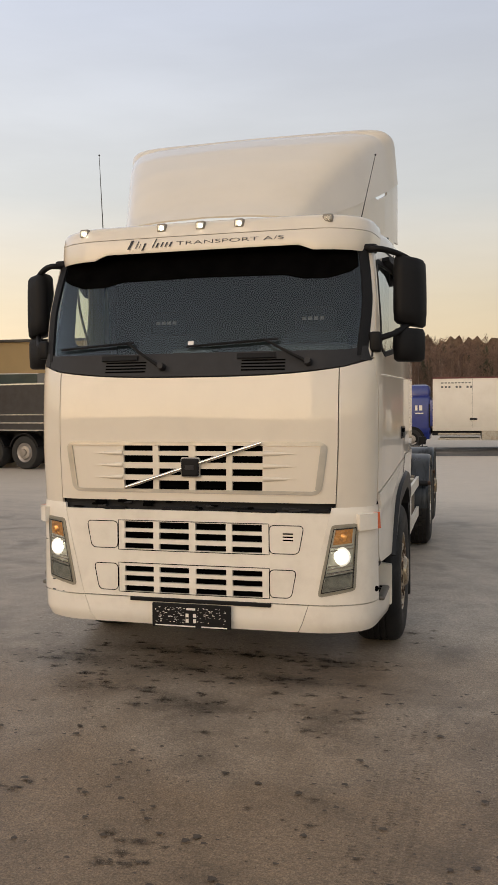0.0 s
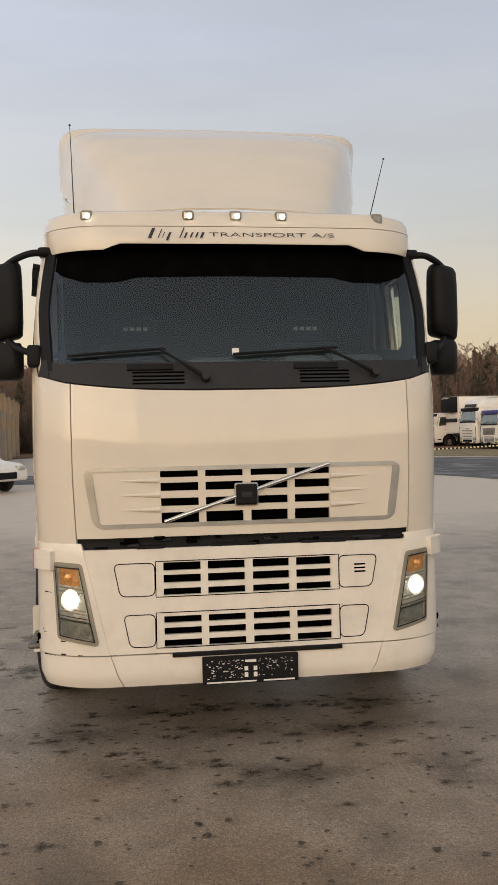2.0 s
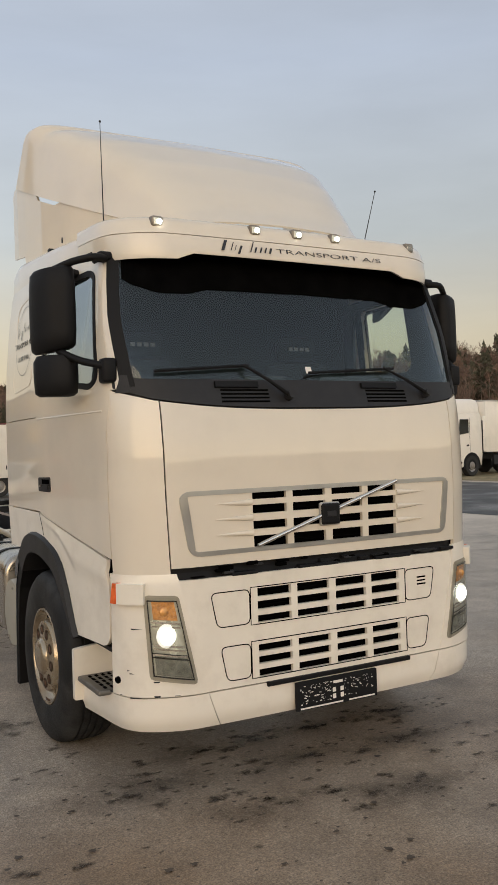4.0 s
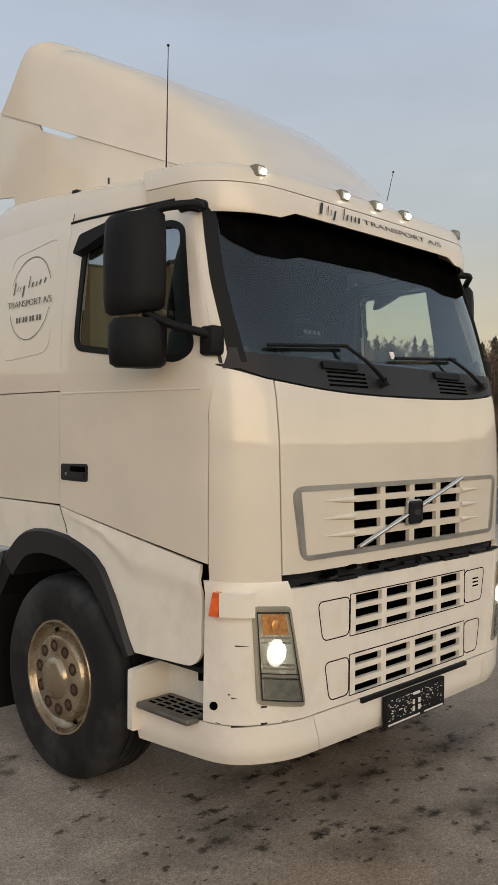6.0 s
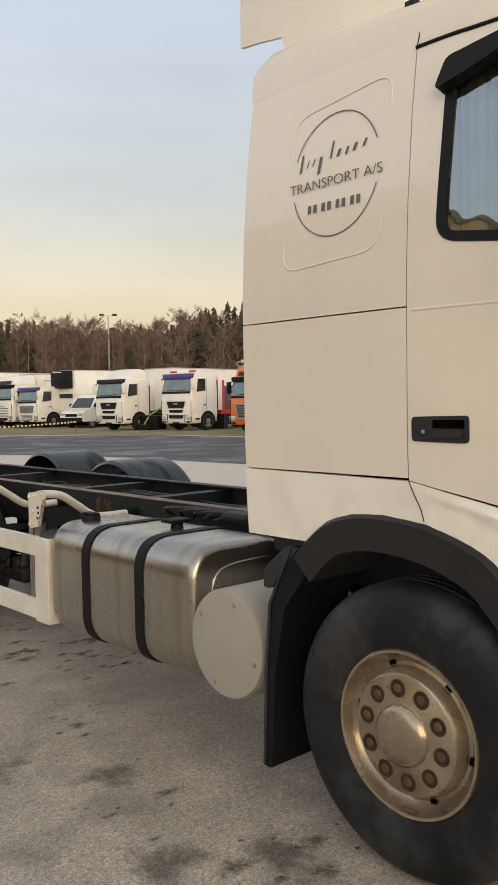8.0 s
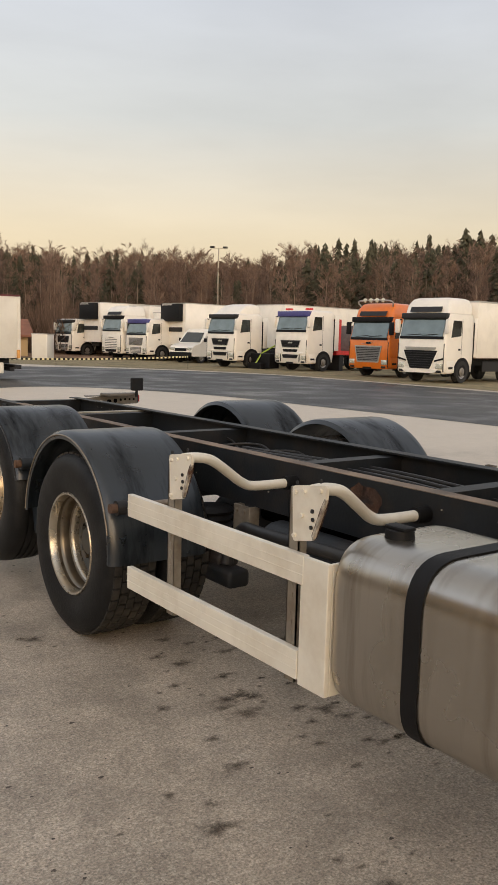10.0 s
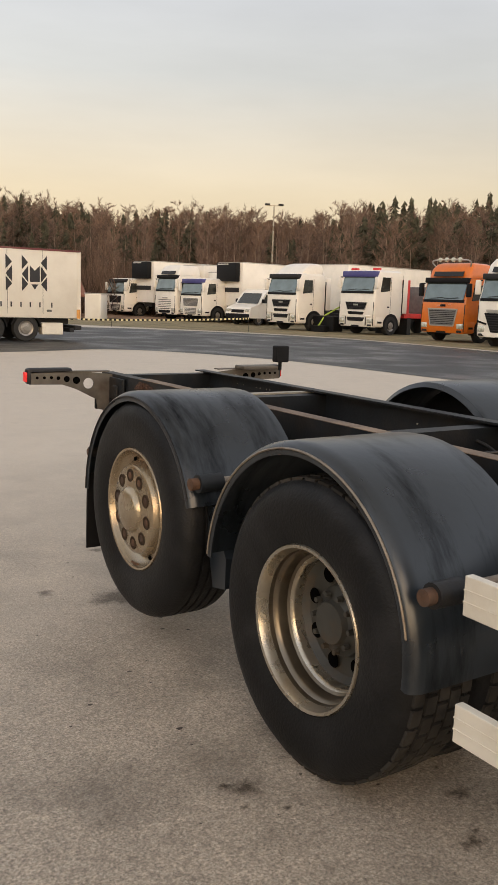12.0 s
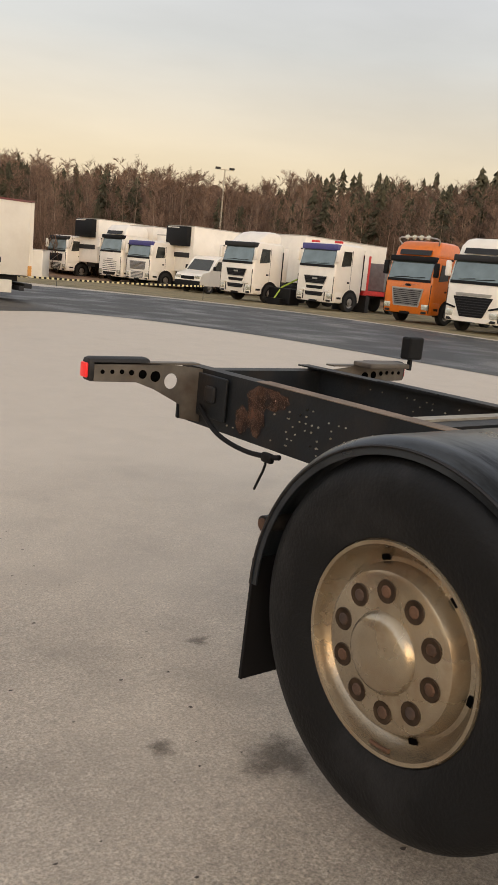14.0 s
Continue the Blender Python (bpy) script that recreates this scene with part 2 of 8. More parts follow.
M_AIRCAP = mat("grey_cream_enamel", (0.34, 0.322, 0.268), 0.45, var=0.05, scale=5, dark=(0.35, 0.31, 0.25), dscale=3, damount=0.4)
M_POST = mat("stained_galvanised_post", (0.27, 0.24, 0.20), 0.5, metal=0.5, var=0.2, scale=16, dark=(0.16, 0.10, 0.06), dscale=5, damount=0.6)
M_DECAL = mat("black_lettering", (0.02, 0.02, 0.025), 0.5, var=0.1)
M_GREYDECAL = mat("grey_lettering", (0.11, 0.115, 0.11), 0.5, var=0.1)
M_WHITE = mat("white_paint", (0.84, 0.80, 0.73), 0.35, var=0.03, scale=1.5, coat=0.3, dark=(0.6, 0.58, 0.53), dscale=1.2, damount=0.35)
M_FABRIC = mat("dark_cab_fabric", (0.011, 0.019, 0.024), 0.9, var=0.2, scale=30)
M_DASH = mat("grey_dashboard", (0.022, 0.032, 0.038), 0.7, var=0.15, scale=15)
M_LAMPFRAME = mat("beige_grey_lamp_frame", (0.34, 0.315, 0.255), 0.4, metal=0.3, var=0.08, scale=10)
M_TREADPLATE = mat("dark_grey_tread_metal", (0.15, 0.142, 0.128), 0.45, metal=0.5, var=0.2, scale=20, dark=(0.08, 0.07, 0.06), dscale=8, damount=0.5)
M_CURTAIN = mat("pale_green_curtain", (0.13, 0.13, 0.085), 0.9, var=0.1, scale=10)
def patchy(m, scale, lo, hi, amount, rim=False):
    """Lets a stain break up into spots; rim: it thins out towards its border."""
    n, l = m.node_tree.nodes, m.node_tree.links
    co, no, ra = n.new("ShaderNodeTexCoord"), n.new("ShaderNodeTexNoise"), n.new("ShaderNodeValToRGB")
    no.inputs["Scale"].default_value, no.inputs["Detail"].default_value, no.inputs["Roughness"].default_value = scale, 9, 0.68
    ra.color_ramp.elements[0].position, ra.color_ramp.elements[1].position = lo, hi
    ra.color_ramp.elements[1].color = (amount, amount, amount, 1)
    l.new(co.outputs["Object"], no.inputs["Vector"])
    fac = no.outputs["Fac"]
    if rim:
        at, ad = n.new("ShaderNodeVertexColor"), n.new("ShaderNodeMath")
        at.layer_name, ad.operation = "border", "MULTIPLY_ADD"
        ad.inputs[1].default_value = 0.55
        sb = n.new("ShaderNodeMath")
        sb.operation, sb.inputs[1].default_value = "SUBTRACT", 0.33
        l.new(at.outputs["Color"], ad.inputs[0])
        l.new(fac, ad.inputs[2])
        l.new(ad.outputs[0], sb.inputs[0])
        fac = sb.outputs[0]
    l.new(fac, ra.inputs[0])
    l.new(ra.outputs[0], n["Principled BSDF"].inputs["Alpha"])
    return m


M_RUSTSTAIN = patchy(mat("flaking_rust", (0.075, 0.034, 0.02), 0.85, var=0.5, scale=20, dark=(0.16, 0.09, 0.06), dscale=11, damount=0.6), 14, 0.36, 0.66, 0.95)
M_DAMP = patchy(mat("damp_asphalt", (0.10, 0.082, 0.066), 0.6, var=0.3, scale=20, bump=0.4, bscale=90), 9, 0.34, 0.62, 0.48, True)
M_PIPE = mat("dusty_black_hose", (0.014, 0.014, 0.015), 0.5, var=0.3, scale=15, dark=(0.045, 0.038, 0.03), dscale=5, damount=0.5)


# ---- building blocks ----
def part(name, bm, material, parent=None, label="", smooth=None):
    me = bpy.data.meshes.new(name)
    bmesh.ops.recalc_face_normals(bm, faces=bm.faces)
    bm.to_mesh(me)
    bm.free()
    me.materials.append(material)
    ob = new(name, me)
    ob.parent = parent
    if smooth is not None:
        me.shade_smooth()
        me.set_sharp_from_angle(angle=radians(smooth))
    return tagged(ob, label)


def thing(name, label, category, at=None, group=""):
    ob = new(name)
    ob.empty_display_size = 0.2
    if at is not None:
        ob.matrix_basis = at
    return tagged(ob, label, category, group)


def BM():
    return bmesh.new()


def box(bm, lo, hi, bevel=0.0, m=None, seg=2):
    c = [(a + b) / 2 for a, b in zip(lo, hi)]
    s = [abs(b - a) for a, b in zip(lo, hi)]
    mt = Matrix.LocRotScale(c, None, s)
    vs = bmesh.ops.create_cube(bm, size=1, matrix=(m @ mt) if m else mt)["verts"]
    if bevel:
        es = list({e for v in vs for e in v.link_edges})
        bmesh.ops.bevel(bm, geom=es, offset=min(bevel, min(s) * 0.45), segments=seg, profile=0.5, affect="EDGES", clamp_overlap=True)
    return bm


def cyl(bm, p0, p1, r0, r1=None, seg=16, caps=True):
    p0, p1 = Vector(p0), Vector(p1)
    d = p1 - p0
    rot = d.to_track_quat("Z", "Y").to_matrix().to_4x4()
    bmesh.ops.create_cone(bm, cap_ends=caps, segments=seg, radius1=r0, radius2=r0 if r1 is None else r1, depth=d.length, matrix=Matrix.Translation((p0 + p1) / 2) @ rot)
    return bm


def smooth_path(pts, n=6):
    """A rounded line through the points."""
    pts = [Vector(p) for p in pts]
    out = []
    for i in range(len(pts) - 1):
        p0, p1, p2, p3 = pts[max(i - 1, 0)], pts[i], pts[i + 1], pts[min(i + 2, len(pts) - 1)]
        for k in range(n):
            t = k / n
            out.append(0.5 * (2 * p1 + (p2 - p0) * t + (2 * p0 - 5 * p1 + 4 * p2 - p3) * t * t + (3 * p1 - p0 - 3 * p2 + p3) * t ** 3))
    return out + [pts[-1]]


def tube(bm, pts, r, seg=8, closed=False):
    pts = [Vector(p) for p in pts]
    rings, n = [], len(pts)
    for i, p in enumerate(pts):
        a, b = (pts[i - 1], pts[(i + 1) % n]) if closed else (pts[max(i - 1, 0)], pts[min(i + 1, n - 1)])
        q = (b - a).normalized().to_track_quat("Z", "Y")
        rr = r[i] if isinstance(r, (list, tuple)) else r
        rings.append([bm.verts.new(p + q @ Vector((rr * math.cos(k * math.tau / seg), rr * math.sin(k * math.tau / seg), 0))) for k in range(seg)])
    for i in range(n if closed else n - 1):
        a, b = rings[i], rings[(i + 1) % n]
        off = min(range(seg), key=lambda o: sum((a[k].co - b[(k + o) % seg].co).length for k in range(0, seg, 2)))
        for k in range(seg):
            bm.faces.new((a[k], a[(k + 1) % seg], b[(k + 1 + off) % seg], b[(k + off) % seg]))
    if not closed:
        bm.faces.new(rings[0][::-1])
        bm.faces.new(rings[-1])
    return bm


def lathe(bm, profile, c, seg=48, sx=1.0):
    """Turns (radius, depth) round the x axis through c; depth counts outwards, along sx."""
    rings = []
    for r, d in profile:
        if r < 1e-5:
            rings.append([bm.verts.new((c[0] + sx * d, c[1], c[2]))])
        else:
            rings.append([bm.verts.new((c[0] + sx * d, c[1] + r * math.cos(k * math.tau / seg), c[2] + r * math.sin(k * math.tau / seg))) for k in range(seg)])
    for a, b in zip(rings, rings[1:]):
        for k in range(seg):
            q = [a[k % len(a)], a[(k + 1) % len(a)], b[(k + 1) % len(b)], b[k % len(b)]]
            q = list(dict.fromkeys(q))
            if len(q) > 2:
                bm.faces.new(q)
    return bm


def grid(bm, rows, skip=None):
    vs = [[bm.verts.new(p) for p in row] for row in rows]
    for i in range(len(vs) - 1):
        for j in range(len(vs[0]) - 1):
            if not (skip and skip(i, j)):
                bm.faces.new((vs[i][j], vs[i][j + 1], vs[i + 1][j + 1], vs[i + 1][j]))
    loose = [v for v in bm.verts if not v.link_faces]
    bmesh.ops.delete(bm, geom=loose, context="VERTS")
    return bm


def thicken(bm, t):
    """Gives an open sheet a thickness t behind it."""
    bmesh.ops.recalc_face_normals(bm, faces=bm.faces)
    bmesh.ops.solidify(bm, geom=list(bm.faces), thickness=t)
    return bm


def slab(bm, outline, axis, lo, hi):
    """A plate: a closed outline of two coordinates, given depth along an axis (0 x, 1 y, 2 z)."""
    def at(p, d):
        q = list(p)
        q.insert(axis, d)
        return q
    a = [bm.verts.new(at(p, lo)) for p in outline]
    b = [bm.verts.new(at(p, hi)) for p in outline]
    bm.faces.new(a)
    bm.faces.new(b[::-1])
    for i in range(len(a)):
        k = (i + 1) % len(a)
        bm.faces.new((a[i], a[k], b[k], b[i]))
    return bm


def mirror(bm):
    bmesh.ops.scale(bm, vec=(-1, 1, 1), verts=bm.verts)
    bmesh.ops.reverse_faces(bm, faces=bm.faces)
    return bm


def lerp(a, b, t):
    return a + (b - a) * t


def table(rows, z):
    for (z0, v0), (z1, v1) in zip(rows, rows[1:]):
        if z <= z1:
            t = (z - z0) / (z1 - z0)
            t = min(max(t, 0), 1)
            return lerp(v0, v1, t)
    return rows[-1][1]


def rounded(pts, r, n=5):
    """The outline with its corners rounded."""
    out, k = [], len(pts)
    for i in range(k):
        p, a, b = Vector(pts[i]), Vector(pts[i - 1]), Vector(pts[(i + 1) % k])
        da, db = (a - p), (b - p)
        ra = min(r, da.length * 0.45, db.length * 0.45)
        s, e = p + da.normalized() * ra, p + db.normalized() * ra
        for j in range(n + 1):
            t = j / n
            out.append(tuple((1 - t) ** 2 * s + 2 * t * (1 - t) * p + t * t * e))
    return out


# ---- ground ----
def ground_material():
    m = mat("worn_asphalt", (0.375, 0.321, 0.261), 0.52, var=0.28, scale=42, bump=0.4, bscale=85, dark=(0.263, 0.223, 0.181), dscale=0.7, damount=0.8)
    n, l = m.node_tree.nodes, m.node_tree.links
    b = n["Principled BSDF"]
    base = b.inputs["Base Color"].links[0].from_socket
    co = n.new("ShaderNodeTexCoord")
    # pale stones in the worn surface
    v = n.new("ShaderNodeTexVoronoi")
    v.inputs["Scale"].default_value = 70
    l.new(co.outputs["Object"], v.inputs["Vector"])
    r = n.new("ShaderNodeValToRGB")
    r.color_ramp.elements[0].position, r.color_ramp.elements[1].position = 0.62, 0.95
    r.color_ramp.elements[1].color = (0.5, 0.5, 0.5, 1)
    sp = n.new("ShaderNodeSeparateColor")
    l.new(v.outputs["Color"], sp.inputs[0])
    l.new(sp.outputs[0], r.inputs[0])
    mx = n.new("ShaderNodeMix")
    mx.data_type = "RGBA"
    l.new(r.outputs[0], mx.inputs["Factor"])
    l.new(base, mx.inputs["A"])
    mx.inputs["B"].default_value = (0.52, 0.465, 0.39, 1)
    # coarse grit
    gr = n.new("ShaderNodeTexNoise")
    gr.inputs["Scale"].default_value, gr.inputs["Detail"].default_value, gr.inputs["Roughness"].default_value = 105, 3, 0.7
    l.new(co.outputs["Object"], gr.inputs["Vector"])
    gm = n.new("ShaderNodeMapRange")
    gm.inputs["From Min"].default_value, gm.inputs["From Max"].default_value = 0.32, 0.68
    gm.inputs["To Min"].default_value, gm.inputs["To Max"].default_value = 0.50, 1.50
    l.new(gr.outputs["Fac"], gm.inputs["Value"])
    gh = n.new("ShaderNodeHueSaturation")
    l.new(gm.outputs[0], gh.inputs["Value"])
    l.new(mx.outputs["Result"], gh.inputs["Color"])
    # broad mottling
    mo = n.new("ShaderNodeTexNoise")
    mo.inputs["Scale"].default_value, mo.inputs["Detail"].default_value, mo.inputs["Roughness"].default_value = 3.5, 6, 0.62
    l.new(co.outputs["Object"], mo.inputs["Vector"])
    mm = n.new("ShaderNodeMapRange")
    mm.inputs["From Min"].default_value, mm.inputs["From Max"].default_value = 0.3, 0.7
    mm.inputs["To Min"].default_value, mm.inputs["To Max"].default_value = 0.80, 1.18
    l.new(mo.outputs["Fac"], mm.inputs["Value"])
    mh = n.new("ShaderNodeHueSaturation")
    l.new(mm.outputs[0], mh.inputs["Value"])
    l.new(gh.outputs[0], mh.inputs["Color"])
    # drops of oil and damp
    last = mh.outputs[0]
    for sc, lo, hi, amt in ((1.7, 0.54, 0.70, 0.40), (6.0, 0.64, 0.74, 0.22), (23.0, 0.66, 0.73, 0.45)):
        d = n.new("ShaderNodeTexNoise")
        d.inputs["Scale"].default_value, d.inputs["Detail"].default_value = sc, 3
        mp = n.new("ShaderNodeMapping")
        mp.inputs["Location"].default_value = (sc, 3.1, 0)
        mp.inputs["Scale"].default_value = (1.0, 1.0, 1.0)
        l.new(co.outputs["Object"], mp.inputs[0])
        l.new(mp.outputs[0], d.inputs["Vector"])
        rd = n.new("ShaderNodeValToRGB")
        rd.color_ramp.elements[0].position, rd.color_ramp.elements[1].position = lo, hi
        rd.color_ramp.elements[0].color, rd.color_ramp.elements[1].color = (0, 0, 0, 1), (amt, amt, amt, 1)
        l.new(d.outputs["Fac"], rd.inputs[0])
        m2 = n.new("ShaderNodeMix")
        m2.data_type = "RGBA"
        l.new(rd.outputs[0], m2.inputs["Factor"])
        l.new(last, m2.inputs["A"])
        m2.inputs["B"].default_value = (0.075, 0.062, 0.05, 1)
        last = m2.outputs["Result"]
    # yard colour before the cab: browner, dimmer light painted in, ragged border
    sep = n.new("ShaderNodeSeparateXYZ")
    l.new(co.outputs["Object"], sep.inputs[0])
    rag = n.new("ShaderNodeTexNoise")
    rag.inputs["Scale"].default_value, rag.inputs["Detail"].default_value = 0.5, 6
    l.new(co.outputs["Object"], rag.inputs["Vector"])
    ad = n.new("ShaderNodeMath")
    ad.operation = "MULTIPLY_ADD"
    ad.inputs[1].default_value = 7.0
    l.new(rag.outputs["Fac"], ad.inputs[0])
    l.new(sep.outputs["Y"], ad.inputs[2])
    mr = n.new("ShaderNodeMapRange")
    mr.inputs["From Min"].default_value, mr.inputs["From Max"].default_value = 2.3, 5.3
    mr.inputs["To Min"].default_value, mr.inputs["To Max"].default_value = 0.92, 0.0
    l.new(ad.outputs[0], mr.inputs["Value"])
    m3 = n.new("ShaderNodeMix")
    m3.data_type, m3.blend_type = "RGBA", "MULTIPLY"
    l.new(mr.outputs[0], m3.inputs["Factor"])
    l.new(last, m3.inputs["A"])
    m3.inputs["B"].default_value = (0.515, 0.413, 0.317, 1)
    # far yard colour: sky sheen at low angles painted in as pale
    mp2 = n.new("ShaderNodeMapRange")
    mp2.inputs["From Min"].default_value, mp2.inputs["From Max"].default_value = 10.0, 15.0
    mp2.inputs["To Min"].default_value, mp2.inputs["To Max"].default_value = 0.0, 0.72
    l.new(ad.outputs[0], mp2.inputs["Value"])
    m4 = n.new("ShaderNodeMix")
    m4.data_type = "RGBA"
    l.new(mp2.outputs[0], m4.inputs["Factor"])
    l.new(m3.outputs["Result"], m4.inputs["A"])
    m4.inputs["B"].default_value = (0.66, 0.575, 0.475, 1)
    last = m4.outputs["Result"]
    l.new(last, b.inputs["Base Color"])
    return m


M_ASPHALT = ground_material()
# the lighter stain colour paints in the road's wet sheen
M_ROAD = mat("new_dark_asphalt", (0.034, 0.034, 0.035), 0.55, var=0.25, scale=3, bump=0.4, bscale=120, dark=(0.085, 0.08, 0.072), dscale=0.35, damount=0.8, rvar=0.2)
def dampen(m, scale, lo, hi, wet, dry):
    """Damp films in patches: smoother where the surface is still wet."""
    n, l = m.node_tree.nodes, m.node_tree.links
    co, noise, mr = n.new("ShaderNodeTexCoord"), n.new("ShaderNodeTexNoise"), n.new("ShaderNodeMapRange")
    noise.inputs["Scale"].default_value, noise.inputs["Detail"].default_value = scale, 7
    mr.inputs["From Min"].default_value, mr.inputs["From Max"].default_value = lo, hi
    mr.inputs["To Min"].default_value, mr.inputs["To Max"].default_value = dry, wet
    l.new(co.outputs["Object"], noise.inputs["Vector"])
    l.new(noise.outputs["Fac"], mr.inputs["Value"])
    l.new(mr.outputs[0], n["Principled BSDF"].inputs["Roughness"])
dampen(M_ROAD, 0.55, 0.46, 0.66, 0.33, 0.58)
M_STAIN = mat("oil_stained_asphalt", (0.040, 0.029, 0.021), 0.6, var=0.4, scale=9, bump=0.4, bscale=110)
patchy(M_STAIN, 30, 0.30, 0.80, 0.85, True)
M_HALO = patchy(mat("oily_and_shaded_asphalt", (0.055, 0.041, 0.030), 0.6, var=0.4, scale=25, bump=0.4, bscale=90), 12, 0.34, 0.80, 0.42, True)
M_SOFT = patchy(mat("brown_damp_asphalt", (0.085, 0.064, 0.047), 0.6, var=0.4, scale=20, bump=0.4, bscale=100), 24, 0.28, 0.75, 0.72, True)
M_DROP = mat("oil_drop_black", (0.065, 0.050, 0.039), 0.6, var=0.4, scale=30)
M_GRASS = mat("dry_grass", (0.25, 0.20, 0.11), 0.95, var=0.35, scale=3, bump=0.8, bscale=20, dark=(0.08, 0.075, 0.03), dscale=0.6, damount=0.7)


def ground_z(x, y):
    """Flat yard; the land rises gently under the far woods."""
    d = math.hypot(x, y)
    return 4.5 * min(1, max(0, (d - 62) / 70)) ** 1.5 if d > 62 else 0.0


bm = BM()
radii = [0, 3, 6, 10, 15, 22, 30, 40, 50, 62, 70, 80, 90, 100, 115, 132, 180, 300, 700, 2500]
rows = []
for r in radii:
    rows.append([(r * math.cos(a), r * math.sin(a), ground_z(r, 0)) for a in [k * math.tau / 96 for k in range(97)]])
grid(bm, rows)
bmesh.ops.remove_doubles(bm, verts=bm.verts, dist=1e-4)
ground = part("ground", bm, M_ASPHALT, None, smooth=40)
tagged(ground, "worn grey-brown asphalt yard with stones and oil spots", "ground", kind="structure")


def strip(name, left, right, z, material, label, category, n=8):
    bm = BM()
    a, b = smooth_path([(x, y, z) for x, y in left], n), smooth_path([(x, y, z) for x, y in right], n)
    grid(bm, [[p.lerp(q, t) for t in (0, 0.25, 0.5, 0.75, 1)] for p, q in zip(a, b)])
    ob = part(name, bm, material)
    return tagged(ob, label, category, kind="structure")


strip("road", [(-30, 25.5), (-10, 25), (3, 26), (7.5, 27), (10.2, 23), (11.0, 17), (11.4, 10), (11.4, -10), (12, -60)],
      [(-30, 30), (-10, 31), (3, 33.5), (9, 42), (14.5, 42), (20.2, 36), (21.8, 28), (21.5, 0), (22, -60)], 0.006, M_ROAD, "dark strip of newer asphalt across the yard", "road")
strip("grass_verge", [(-10, 60), (9, 50), (15.5, 43.5), (20.8, 36.6), (22.4, 28), (22.2, 0), (22.5, -60)],
      [(-10, 90), (20, 80), (40, 66), (50, 50), (55, 30), (55, 0), (55, -60)], 0.012, M_GRASS, "dry yellow-brown grass under the parked lorries", "grass")

# oil and damp patches on the yard, and shade painted under the cab front
rnd = random.Random(5)
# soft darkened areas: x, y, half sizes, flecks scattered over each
dark_areas = [(-0.55, 0.62, 0.62, 0.20, 36), (0.25, 0.62, 0.70, 0.16, 40), (0.85, 0.55, 0.45, 0.22, 34), (-0.95, 0.30, 0.45, 0.26, 26), (-0.15, 0.22, 0.60, 0.24, 30), (0.55, 0.12, 0.55, 0.20, 30), (-0.6, -0.25, 0.55, 0.25, 18), (0.15, -0.45, 0.6, 0.3, 18), (0.95, -0.5, 0.4, 0.35, 14),
          (0.42, -2.0, 0.20, 0.16, 12), (-0.32, -1.6, 0.16, 0.12, 8), (1.15, -1.7, 0.35, 0.3, 12), (-1.25, -0.9, 0.5, 0.4, 14), (-1.55, -0.2, 0.4, 0.3, 12), (1.35, 1.3, 0.3, 0.2, 10), (-1.35, 0.95, 0.3, 0.3, 14),
          (-1.45, 1.75, 0.22, 0.22, 8), (-1.7, 2.3, 0.25, 0.25, 6), (-1.25, 3.3, 0.30, 0.20, 9), (-1.55, 3.9, 0.3, 0.25, 5), (-0.75, 4.7, 0.40, 0.30, 26), (-0.55, 4.2, 0.35, 0.35, 26), (-0.6, 5.3, 0.3, 0.25, 16), (-1.5, 5.9, 0.3, 0.2, 4), (-1.6, 8.6, 0.5, 0.5, 4), (0.25, 13.8, 0.3, 0.2, 6)]
blotches = []
for x, y, a, b, n in dark_areas:
    for _ in range(n):
        r = 0.012 + 0.05 * rnd.random() ** 2.2
        blotches.append((x + rnd.gauss(0, a * 0.55), y + rnd.gauss(0, b * 0.6), r * rnd.uniform(0.9, 1.6), r * rnd.uniform(0.5, 0.9)))
specks = []
for _ in range(1300):
    r = 0.003 + 0.017 * rnd.random() ** 3
    specks.append((rnd.uniform(-3.2, 2.6), rnd.uniform(-3.6, 0.4), r, r * rnd.uniform(0.5, 1.0)))
for _ in range(420):
    r = 0.003 + 0.010 * rnd.random() ** 3
    specks.append((rnd.uniform(-3.0, -0.9), rnd.uniform(0.3, 12), r, r * rnd.uniform(0.5, 1.0)))
def spots_on_ground(name, places, material, label, z):
    bm = BM()
    layer = bm.loops.layers.color.new("border")
    for k, (x, y, a, b) in enumerate(places):
        n = 30 if a > 0.06 else 11
        ph = rnd.uniform(0, 9)
        f = [1 + 0.20 * math.sin(3 * t * math.tau / n + ph) + 0.12 * math.sin(5 * t * math.tau / n + 2 * ph) + rnd.uniform(-0.1, 0.1) for t in range(n)]
        mid = bm.verts.new((x, y, z + 0.000004 * k))
        ring = [bm.verts.new((x + a * f[t] * math.cos(t * math.tau / n), y + b * f[t] * math.sin(t * math.tau / n), z + 0.000004 * k)) for t in range(n)]
        for t in range(n):
            face = bm.faces.new((mid, ring[t], ring[(t + 1) % n]))
            for loop, v in zip(face.loops, (1.0, 0.0, 0.0)):
                loop[layer] = (v, v, v, 1)
    return tagged(part(name, bm, material), label, "stain", kind="stuff")
# soft halos paint the shade under the bumper along with the oil
spots_on_ground("oil_and_bumper_shade", [(x, y, a, b) for x, y, a, b, _ in dark_areas[:9]], M_HALO, "soft dark areas under the cab front, painted shade and oil", 0.0022)
spots_on_ground("oil_stain", [(x, y, a * 1.2, b * 1.2) for x, y, a, b in blotches if y < 1.4], M_STAIN, "dark broken oil stains on the asphalt", 0.0034)
spots_on_ground("damp_stain", [(x, y, a * 1.5, b * 1.6) for x, y, a, b in blotches if y >= 1.4], M_SOFT, "soft brown damp stains on the asphalt", 0.0034)
